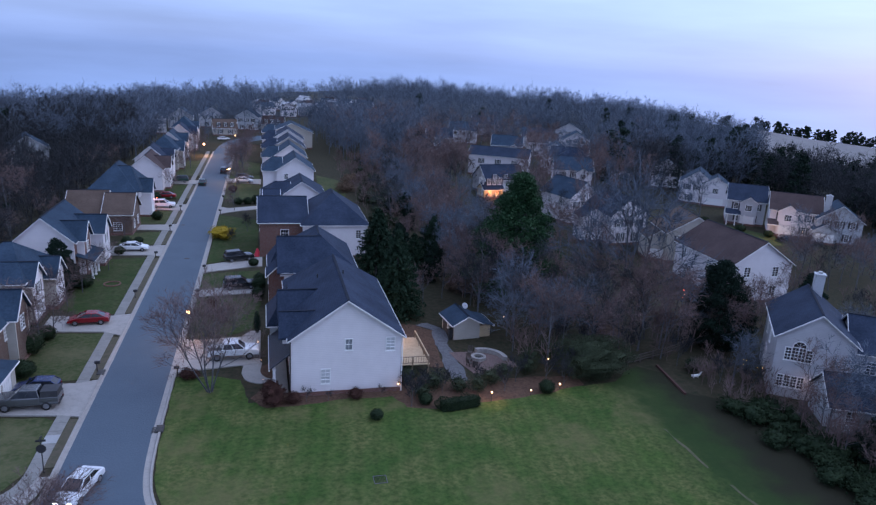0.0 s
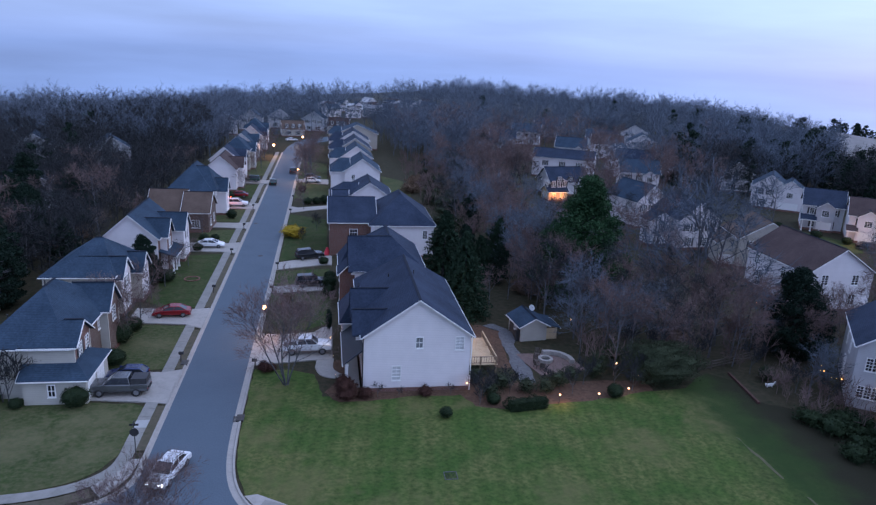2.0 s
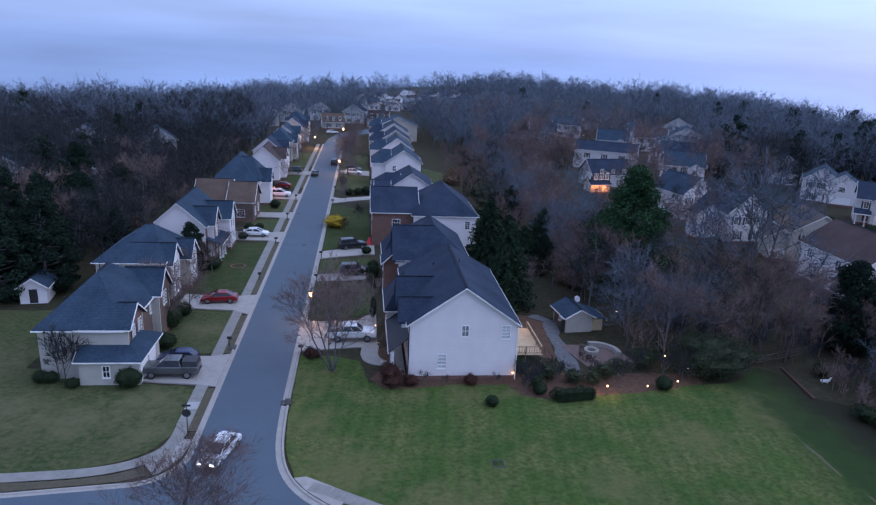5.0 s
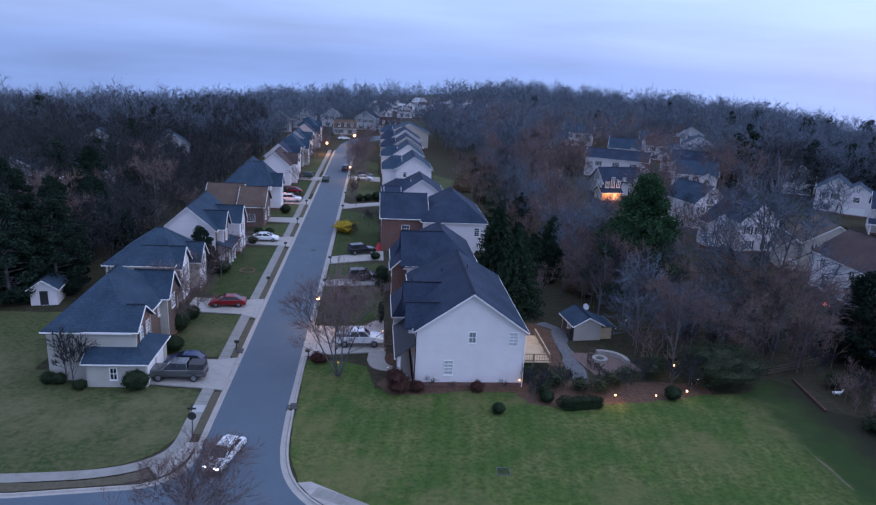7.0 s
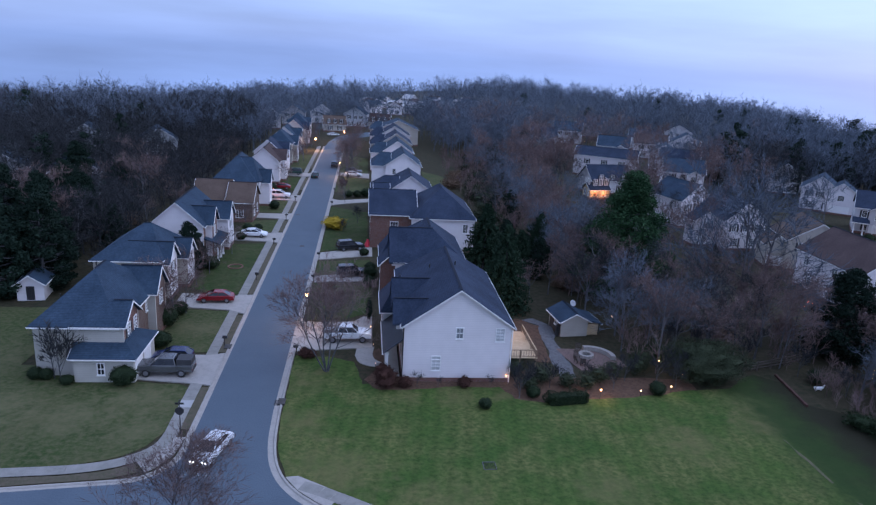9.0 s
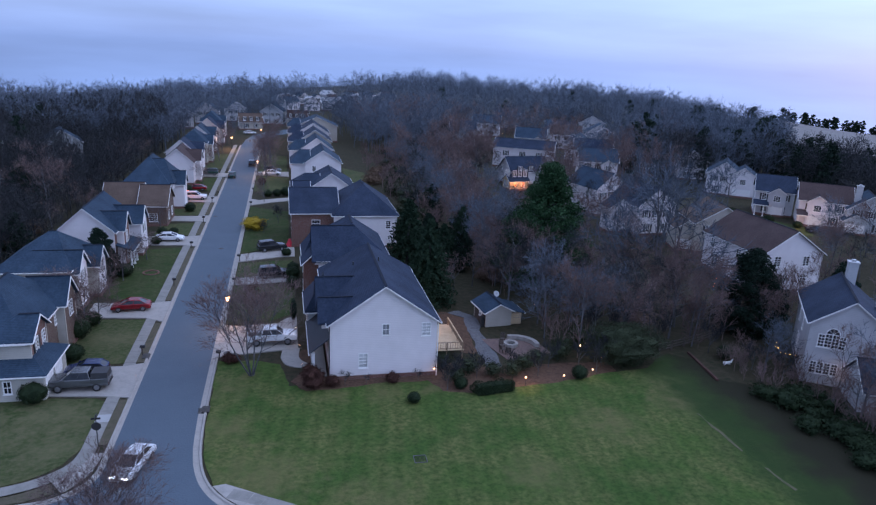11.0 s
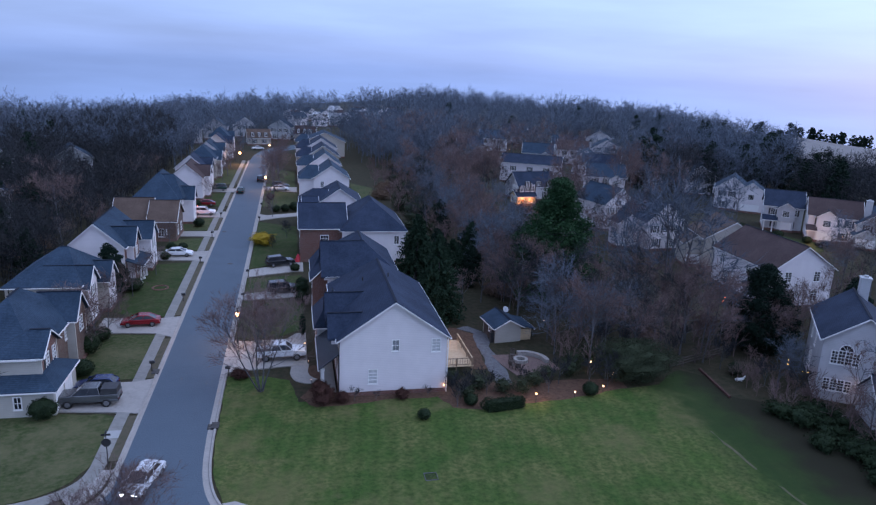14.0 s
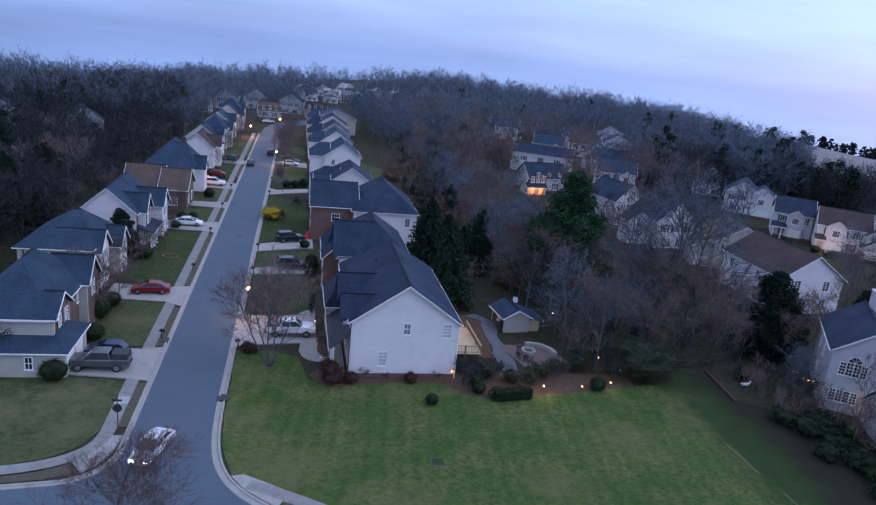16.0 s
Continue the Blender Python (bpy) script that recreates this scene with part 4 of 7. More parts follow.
house("two-storey brick and white house under a broad charcoal roof", 0, 90.4, 0, [
    dict(x0=3.7, x1=13.4, y0=0, y1=14.0, h=6.1, rise=4.0, axis="y", hip=(4.0, 5.0), faces={"W": "brick"},
         win={"S": [(7.4, 3.6, 0.9, 1.4, "win")], "W": [(3, 3.9, 0.9, 1.5, "shut"), (7, 3.9, 0.9, 1.5, "shut"), (10.5, 3.9, 0.9, 1.5, "shut")]}),
    dict(x0=3.2, x1=8.6, y0=-0.03, y1=7.4, z0=5.4, h=6.13, rise=3.7, axis="x", hip=(0, 0), faces={"W": "brick"}, sides="SNW", trim="roof"),
    dict(x0=1.7, x1=4.0, y0=1.4, y1=5.0, h=5.2, rise=1.1, axis="y", faces={"S": "brick", "W": "brick"}, win={"W": [(1.8, 3.6, 0.9, 1.3, "win"), (1.8, 0.5, 0.9, 1.6, "win")]}),
    dict(x0=1.9, x1=4.2, y0=5.6, y1=12.6, h=5.2, rise=2.0, axis="y", hip=(2.0, 2.4), faces={"W": "brick", "S": "brick"}, win={"W": [(3.4, 0.15, 4.6, 2.2, "garage"), (3.4, 3.5, 1.4, 1.3, "win")]}),
], wall="siding")
house("two-storey red-brick house with joined charcoal hipped roofs", 0, 118.6, 0, [
    dict(x0=0.4, x1=8.4, y0=0, y1=12.6, h=6.1, rise=3.2, axis="x", hip=(0, 0), win={"S": [(4.2, 3.6, 1.3, 1.2, "win")], "W": [(6, 0.15, 4.8, 2.3, "garage"), (4, 3.8, 0.9, 1.5, "win"), (8.5, 3.8, 0.9, 1.5, "win")]}),
    dict(x0=7.6, x1=18.8, y0=-1.6, y1=14.2, h=6.1, rise=4.3, axis="y", hip=(6.0, 6.0), faces={"S": "siding", "E": "siding"}, win={"S": [(9.6, 3.6, 0.8, 1.4, "win")]}),
], wall="brick")
h4 = house("two-storey white gabled house under a charcoal roof", 0, 139.2, 0, [
    dict(x0=3.9, x1=13.4, y0=0, y1=14, h=6.2, rise=3.3, axis="y", hip=(0, 4)),
    dict(x0=0.8, x1=6.2, y0=-0.6, y1=11, h=5.9, rise=2.6, axis="x", hip=(2.5, 0), win={"W": [(5, 0.15, 4.8, 2.3, "garage"), (5, 3.7, 1.6, 1.3, "win")]}),
    dict(x0=1.3, x1=4.0, y0=-1.0, y1=1.6, z0=5.3, h=7.0, rise=0.8, axis="x"),
], wall="siding")
house("two-storey pale gabled house with a grey roof", 0, 174.0, 0, [
    dict(x0=4.4, x1=13.4, y0=0, y1=13, h=6.2, rise=3.1, axis="y", win={"S": [(2.2, 4.0, 0.8, 1.3, "win")]}),
    dict(x0=1.0, x1=5.5, y0=1.0, y1=11, h=5.9, rise=2.6, axis="x", hip=(2.2, 0), win={"W": [(5, 0.15, 4.8, 2.3, "garage")]}),
], wall="siding", roof="roof_blue")
for i, (y0, xr, rf) in enumerate(((199, 13.0, "roof_blue"), (219, 13.8, "roof"), (241, 14.5, "roof"), (263, 19.0, "roof_blue"))):
    house("two-storey white gabled house further up the street", 0, y0, 0, [
        dict(x0=3.8, x1=xr, y0=0, y1=12, h=6.0, rise=3.3, axis="y", win={"S": [(2.2, 4.0, 0.8, 1.3, "win")]}),
        dict(x0=0.8, x1=5.0, y0=1.5, y1=10, h=5.7, rise=2.4, axis="x", hip=(2, 0), win={"W": [(4, 0.15, 4.8, 2.3, "garage")]}),
    ], wall=("siding", "siding_tan")[i % 2], roof=rf)

# --- west row, fronts to the east ---
l1 = house("two-storey cream house with brick front gables and a slate-blue hipped roof", -29.6, 67.6, 0, [
    dict(x0=-3.8, x1=4.3, y0=-0.5, y1=13.8, h=5.6, rise=3.8, axis="y", hip=(6.2, 5.0), faces={"E": "brick_brown"},
         found=False, win={"E": [(9.5, 3.6, 0.9, 1.5, "win")]}),
    dict(x0=0.2, x1=4.9, y0=-0.52, y1=4.2, h=5.62, rise=1.7, found=False, axis="x", hip=(3.2, 0), faces={"E": "brick"}, win={"E": [(1.6, 3.75, 0.85, 1.5, "shut"), (3.6, 3.75, 0.85, 1.5, "win")]}),
    dict(x0=1.4, x1=5.2, y0=9.2, y1=13.4, h=5.8, rise=2.3, axis="x", faces={"E": "brick_brown"}, win={"E": [(2.2, 3.8, 1.2, 1.5, "win")]}),
    dict(found=False, x0=0.4, x1=6.2, y0=-2.0, y1=4.8, h=2.75, rise=1.9, axis="x", hip=(0, 2.6), win={"S": [(2.6, 0.9, 0.6, 1.2, "win")], "E": [(1.7, 0.15, 2.5, 2.2, "garage"), (4.5, 0.15, 2.4, 2.2, "garage")]}),
], wall="siding_cream", roof="roof_blue")
vent_pipe(l1, -2.4, 3.2, 7.2, 0.35)
down_pipe(l1, 4.42, 4.6, 5.4)
vent_pipe(l1, -0.6, 8.4, 9.0, 0.5)
house("two-storey house with a slate roof and white front gable", -29.5, 88.6, 0, [
    dict(x0=-6, x1=2.4, y0=0, y1=11.4, h=5.8, rise=3.5, axis="x", hip=(5, 2.5), win={"E": [(6, 3.7, 1.0, 1.5, "win")]}),
    dict(x0=-2, x1=3.2, y0=0.6, y1=5.0, h=5.4, rise=2.1, axis="x", faces={"E": "siding"}, win={"E": [(2.4, 3.6, 1.2, 1.4, "shut"), (2.4, 0.15, 3.0, 2.3, "garage")]}),
    dict(x0=-1, x1=4.2, y0=6.4, y1=10.4, h=4.6, rise=2.0, axis="x", faces={"E": "siding"}),
], wall="siding_tan", roof="roof_blue")
house("two-storey white gabled house with a brick front and small porch", -29.8, 107.0, 0, [
    dict(x0=-4.0, x1=4.0, y0=0, y1=12.5, h=6.0, rise=3.5, axis="y", faces={"E": "brick"}, win={"E": [(7, 3.7, 0.9, 1.5, "shut")]}),
    dict(x0=0.4, x1=5.0, y0=1.6, y1=5.6, h=6.0, rise=2.2, axis="x", faces={"E": "brick"}, win={"E": [(2, 3.7, 1.2, 1.5, "win"), (2, 0.9, 1.2, 1.6, "win")]}),
    dict(x0=0.4, x1=6.4, y0=7.4, y1=12.0, h=5.6, rise=2.2, axis="x", faces={"E": "siding"}, win={"E": [(2.3, 3.6, 0.9, 1.4, "shut")]}),
    dict(x0=4.0, x1=6.2, y0=0.6, y1=6.8, h=2.8, rise=0.9, lean="E", sides="", posts=[(6.0, 0.9), (6.0, 2.9), (6.0, 4.8)]),
], wall="siding", roof="roof_blue")
house("single-storey brick house with a tan shingle roof", -28.0, 134.0, 0, [
    dict(x0=0.6, x1=5.4, y0=0, y1=9.0, h=4.0, rise=3.0, axis="x", win={"E": [(2.6, 1.0, 1.2, 1.5, "win"), (6.4, 1.0, 1.2, 1.5, "win")], "S": [(2.4, 1.0, 1.4, 1.4, "win")]}),
    dict(x0=-6.0, x1=0.6, y0=1.4, y1=9.6, h=4.0, rise=3.3, axis="x"),
], wall="brick_brown", roof="roof_tan")
house("two-storey house with a deep-blue hipped roof and porch lamp", -27.5, 146.2, 0, [
    dict(x0=-5.2, x1=3.6, y0=0, y1=15.6, h=6.0, rise=4.4, axis="y", hip=(6.4, 5.0)),
    dict(x0=-0.6, x1=4.4, y0=0.4, y1=12.0, z0=4.6, h=6.03, rise=3.9, axis="x", hip=(0, 2.2), sides="SNE", trim="roof"),
    dict(x0=1.5, x1=6.2, y0=3.0, y1=7.2, h=5.4, rise=2.2, axis="x", faces={"E": "siding"}, win={"E": [(2.1, 3.4, 1.2, 1.4, "win"), (2.1, 0.15, 2.6, 2.2, "garage")]}),
], wall="siding", roof="roof_blue")
for i, (y0, rf, wl_) in enumerate(((176, "roof_brown", "siding"), (190, "roof", "siding"), (207, "roof_blue", "siding_tan"), (228, "roof_blue", "siding"), (248, "roof", "siding_grey"), (268, "roof_blue", "siding_tan"))):
    house("two-storey gabled house further along the street", -25.6 - 0.9 * (i % 2), y0, 0, [
        dict(x0=-4.5, x1=3.0, y0=0, y1=11, h=5.6 + 0.4 * (i % 3), rise=3.2, axis="y", hip=((0, 0), (0, 4), (3.0, 4))[i % 3], win={"S": [(2, 3.8, 0.8, 1.3, "win")]}),
        dict(x0=-1, x1=4.2, y0=4, y1=9, h=5.6, rise=2.2, axis="x", faces={"E": "siding"}, win={"E": [(2.5, 0.15, 3.0, 2.3, "garage"), (2.5, 3.6, 1.2, 1.4, "win")]}),
    ], wall=wl_, roof=rf)

# --- the eastern cul-de-sac ---
house("large two-storey white house under a long brown gabled roof", 77.0, 88.2, 0, [
    dict(x0=-5.6, x1=5.6, y0=0, y1=15, h=6.3, rise=3.6, axis="y", win={
        "S": [(3.0, 4.4, 1.1, 1.5, "win"), (8.2, 4.4, 1.1, 1.5, "win"), (3.0, 1.2, 1.1, 1.6, "win"), (8.2, 1.2, 1.1, 1.6, "win")],
        "W": [(2.5, 4.2, 1.1, 1.4, "win"), (9.5, 4.2, 1.1, 1.4, "win"), (12.4, 4.2, 1.1, 1.4, "win"), (4.0, 1.0, 1.8, 2.1, "win"), (10.5, 1.2, 1.9, 1.5, "win")]}),
], wall="siding", roof="roof_brown")
r1 = house("tall white house with an arched window and a grey gabled roof", 59.5, 57.8, -34.7, [
    dict(x0=-3.9, x1=3.9, y0=0, y1=11.6, h=7.2, rise=2.9, axis="y", found=False, win={
        "S": [(1.3, 4.5, 0.55, 1.4, "win"), (2.0, 4.5, 0.62, 1.5, "win"), (2.7, 4.5, 0.62, 1.5, "win"), (3.4, 4.5, 0.55, 1.4, "win"), (1.0, 1.3, 0.55, 1.3, "win"), (1.7, 1.3, 0.55, 1.3, "win"), (2.4, 1.3, 0.55, 1.3, "win"), (3.1, 1.3, 0.55, 1.3, "win")],
        "W": [(3.0, 4.5, 0.8, 1.3, "win"), (6.4, 4.5, 0.8, 1.3, "win"), (4.5, 1.3, 1.6, 1.9, "win")]}),
    dict(x0=3.9, x1=9.5, y0=1.6, y1=10.0, h=6.2, rise=2.8, axis="x", hip=(0, 3.0), found=False, win={"S": [(2.0, 3.8, 0.9, 1.4, "win"), (4.2, 3.8, 0.9, 1.4, "win"), (3.0, 1.0, 1.6, 1.7, "win")]}),
], wall="siding_shaded", roof="roof")
bm = bmesh.new()                          # fanlight over the middle windows
fan = [bm.verts.new((-1.55 + 0.64 * math.cos(math.pi * k / 12), -0.04, 6.12 + 0.64 * math.sin(math.pi * k / 12))) for k in range(13)]
bm.faces.new(fan)
fanlight = part("fanlight", bm, "glass", r1)
for k in range(12):
    bm = bmesh.new()
    a, c = math.pi * k / 12, math.pi * (k + 1) / 12
    beam(bm, (-1.55 + 0.68 * math.cos(a), -0.06, 6.12 + 0.68 * math.sin(a)), (-1.55 + 0.68 * math.cos(c), -0.06, 6.12 + 0.68 * math.sin(c)), 0.05, 0.09)
    part("frame", bm, "trim", fanlight)
for a in (45, 90, 135):
    bm = bmesh.new()
    beam(bm, (-1.55, -0.06, 6.12), (-1.55 + 0.64 * math.cos(radians(a)), -0.06, 6.12 + 0.64 * math.sin(radians(a))), 0.03, 0.04)
    part("glazing_bar", bm, "trim", fanlight)
chimney(r1, 0.9, 11.0, 0, 11.9, 1.1, "siding_grey")
house("low white garage wing with a dark roof at the wood's edge", 60.6, 50.0, -24, [
    dict(x0=-4.2, x1=5.2, y0=0, y1=5.6, h=2.9, rise=2.3, axis="x", found=False, win={"S": [(2.0, 1.0, 0.9, 1.4, "win")]}),
    dict(x0=0.6, x1=4.8, y0=-1.2, y1=3.0, h=2.9, rise=2.0, axis="y", found=False, win={"S": [(2.1, 0.9, 0.9, 1.5, "win")]}),
], wall="siding_grey", roof="roof")


# ---- trees and shrubs ----
def mesh_of(name, verts, faces, material, smooth=False):
    me = bpy.data.meshes.new(name)
    me.from_pydata(verts, [], faces)
    me.materials.append(M[material])
    if smooth:
        for p in me.polygons:
            p.use_smooth = True
    return me


class Wood:
    """Collects tubes (wood) and flat slips (twigs, leaves) as plain lists."""

    def __init__(self, seed):
        self.r = random.Random(seed)
        self.v, self.f, self.tv, self.tf, self.least = [], [], [], [], 0.0

    def tube(self, pts, rad, n):
        base = len(self.v)
        for i, p in enumerate(pts):
            d = (pts[min(i + 1, len(pts) - 1)] - pts[max(i - 1, 0)]).normalized()
            s = d.cross(Vector((0.31, 0.87, 0.4))).normalized()
            u = s.cross(d)
            for k in range(n):
                a = 2 * math.pi * k / n
                q = p + (s * math.cos(a) + u * math.sin(a)) * rad[i]
                self.v.append((q.x, q.y, q.z))
        for i in range(len(pts) - 1):
            for k in range(n):
                a, b = base + i * n + k, base + i * n + (k + 1) % n
                self.f.append((a, b, b + n, a + n))

    def slip(self, p, d, length, width):
        """A thin twig, one tapered slip."""
        s = Vector((self.r.uniform(-1, 1), self.r.uniform(-1, 1), self.r.uniform(-0.6, 0.6)))
        s = s.cross(d)
        if s.length < 1e-3:
            return
        s = s.normalized() * width / 2
        q = p + d * length
        i = len(self.tv)
        self.tv += [tuple(p - s), tuple(p + s), tuple(q)]
        self.tf.append((i, i + 1, i + 2))

    def leaf(self, p, size):
        a = Vector((self.r.gauss(0, 1), self.r.gauss(0, 1), self.r.gauss(0, 0.7))).normalized()
        b = a.cross(Vector((self.r.gauss(0, 1), self.r.gauss(0, 1), self.r.gauss(0, 1)))).normalized()
        i = len(self.tv)
        a, b = a * size, b * size * 0.6
        self.tv += [tuple(p - a * 0.5), tuple(p + b * 0.5), tuple(p + a * 0.5), tuple(p - b * 0.5)]
        self.tf.append((i, i + 1, i + 2, i + 3))

    def turn(self, d, spread, lift=0.0):
        """A way that leaves d by about spread degrees."""
        a = Vector((self.r.gauss(0, 1), self.r.gauss(0, 1), self.r.gauss(0, 1))).cross(d)
        a = a.normalized() * math.tan(radians(spread * self.r.uniform(0.7, 1.3)))
        q = d + a
        q.z += lift
        return q.normalized()


def grow(w, p, d, length, rad, level, plan):
    """Grows one limb with its side limbs; plan: a row for each level (children, spread, length share, sides, pieces)."""
    kids, spread, share, sides, pieces, lift = plan[level]
    pts, cur = [p], d
    for i in range(pieces):
        cur = w.turn(cur, 9 if level else 3, 0.04 * level)
        pts.append(pts[-1] + cur * (length / pieces))
    if sides:
        w.tube(pts, [rad * (1 - 0.72 * i / pieces) for i in range(pieces + 1)], sides)
    else:
        for a, b in zip(pts, pts[1:]):
            w.slip(a, (b - a).normalized(), (b - a).length * 1.25, max(rad * 2, w.least))
    if level + 1 >= len(plan):
        return
    for k in range(kids):
        t = w.r.uniform(0.25 if level else 0.26, 1.0)
        i = min(int(t * pieces), pieces - 1)
        q = pts[i].lerp(pts[i + 1], t * pieces - i)
        dd = w.turn((pts[i + 1] - pts[i]).normalized(), spread, lift)
        grow(w, q, dd, length * share * (1.15 - 0.55 * t) * w.r.uniform(0.75, 1.2), rad * 0.5 * (1.1 - 0.5 * t), level + 1, plan)


PLAN_NEAR = [(13, 55, 0.62, 7, 6, 0.25), (9, 48, 0.52, 5, 4, 0.12), (7, 42, 0.60, 3, 3, 0.06), (6, 38, 0.62, 0, 2, 0.03), (0, 0, 0, 0, 1, 0)]
PLAN_MID = [(13, 56, 0.62, 6, 5, 0.28), (9, 48, 0.55, 3, 3, 0.1), (8, 44, 0.62, 0, 2, 0.05), (4, 42, 0.9, 0, 1, 0)]
PLAN_FAR = [(10, 52, 0.60, 3, 3, 0.3), (6, 46, 0.62, 0, 2, 0.12), (4, 42, 0.75, 0, 1, 0.05), (0, 0, 0, 0, 1, 0)]
PLAN_SHRUB = [(7, 40, 0.9, 4, 3, 0.3), (6, 35, 0.6, 3, 3, 0.1), (6, 36, 0.6, 0, 2, 0.05), (4, 35, 0.6, 0, 1, 0)]


def bare(seed, h, plan, trunk=0.16, least=0.03):
    w = Wood(seed)
    w.least = least
    grow(w, Vector((0, 0, -0.2)), Vector((0, 0, 1)), h * 0.80, trunk * h / 10, 0, plan)
    return w


def plant(name, label, category, group, w, bark, crown, crown_name="crown"):
    """A tree as a thing with a trunk and a crown, at the origin, to be copied."""
    thing = tagged(empty(name, 0, 0), label, category, group)
    if w.v:
        o = new("trunk", mesh_of("trunk", w.v, w.f, bark, True))
        o.parent = thing
    o = new(crown_name, mesh_of(crown_name, w.tv, w.tf, crown))
    o.parent = thing
    return thing


def clump(w, c, r, n, size, squash=0.8):
    for i in range(n):
        a = Vector((w.r.gauss(0, 1), w.r.gauss(0, 1), w.r.gauss(0, 1))).normalized() * (r * w.r.uniform(0.55, 1.0))
        a.z *= squash
        w.leaf(c + a, size * w.r.uniform(0.7, 1.3))


def spruce(seed, h, wide, n_tier=17, leaves=13, size=0.42):
    w = Wood(seed)
    w.tube([Vector((0, 0, -0.2)), Vector((0.05, 0, h * 0.5)), Vector((0, 0.03, h * 0.96))], [h * 0.02, h * 0.012, 0.02], 6)
    for i in range(n_tier):
        t = (i + 0.5) / n_tier
        z = h * (0.05 + 0.93 * t)
        reach = wide * (1 - t) ** 0.85 + 0.25
        nb = 6 + int(9 * (1 - t))
        for k in range(nb):
            a = 2 * math.pi * (k + w.r.random()) / nb
            L = reach * w.r.uniform(0.72, 1.12)
            for j in range(leaves):
                s = w.r.uniform(0.25, 1.0) * L
                p = Vector((math.cos(a) * s, math.sin(a) * s, z - 0.28 * s + w.r.uniform(-0.25, 0.2)))
                p += Vector((w.r.uniform(-0.3, 0.3), w.r.uniform(-0.3, 0.3), 0)) * (0.4 + s / wide)
                w.leaf(p, size * w.r.uniform(0.7, 1.25))
    return w


def pine(seed, h, wide, clumps=46, leaves=60, low=0.25, size=0.5, puff=1.0, cone=False):
    w = Wood(seed)
    top = Vector((0.3, 0.1, h * 0.93))
    w.tube([Vector((0, 0, -0.2)), Vector((0.1, 0, h * 0.4)), top], [h * 0.022, h * 0.016, 0.05], 7)
    for i in range(clumps):
        t = low + (1 - low) * (i + w.r.random()) / clumps
        a = w.r.uniform(0, 2 * math.pi)
        reach = wide * math.sin(math.pi * min(0.25 + 0.75 * (t - low) / (1 - low), 1.0)) ** 0.7 * w.r.uniform(0.35, 1.0)
        if cone:
            reach = wide * (1 - (t - low) / (1 - low)) ** 0.8 * w.r.uniform(0.4, 1.05) + 0.2
        p0 = Vector((0.1, 0, h * t * 0.9))
        c = Vector((math.cos(a) * reach, math.sin(a) * reach, h * t + w.r.uniform(-0.3, 0.5)))
        w.tube([p0, p0.lerp(c, 0.55) + Vector((0, 0, -0.15)), c], [0.09, 0.06, 0.03], 4)
        clump(w, c, w.r.uniform(0.75, 1.25) * puff * wide / 4.2, leaves, size, 0.62)
    return w


def bush(seed, rx, ry, h, leaves, size, rough=0.25, inner=0.8):
    """A shrub of many leaves with an uneven outline."""
    w = Wood(seed)
    w.tube([Vector((0, 0, -0.1)), Vector((0, 0, h * 0.5))], [0.06, 0.03], 5)
    noise.seed_set(seed)
    base, nu, nv = len(w.tv), 14, 7        # inner mass of shaded leaves
    for j in range(nv + 1):
        for i in range(nu):
            a, q = 2 * math.pi * i / nu, math.pi * (j / nv - 0.5)
            d = Vector((math.cos(a) * math.cos(q), math.sin(a) * math.cos(q), math.sin(q)))
            k = (1 + rough * noise.noise(d * 2.2 + Vector((seed, 0, 0))) * 2) * inner
            w.tv.append((d.x * rx * k, d.y * ry * k, max(h * 0.5 + d.z * h * 0.5 * k, 0.0)))
    for j in range(nv):
        for i in range(nu):
            i2 = (i + 1) % nu
            w.tf.append((base + j * nu + i, base + j * nu + i2, base + (j + 1) * nu + i2, base + (j + 1) * nu + i))
    for i in range(leaves):
        d = Vector((w.r.gauss(0, 1), w.r.gauss(0, 1), w.r.gauss(0, 1))).normalized()
        k = 1 + rough * noise.noise(d * 2.2 + Vector((seed, 0, 0))) * 2
        k *= 0.72 + 0.28 * w.r.random() ** 0.6
        z = h * 0.5 + d.z * h * 0.5 * k
        w.leaf(Vector((d.x * rx * k, d.y * ry * k, max(z, 0.03))), size * w.r.uniform(0.7, 1.3))
    return w


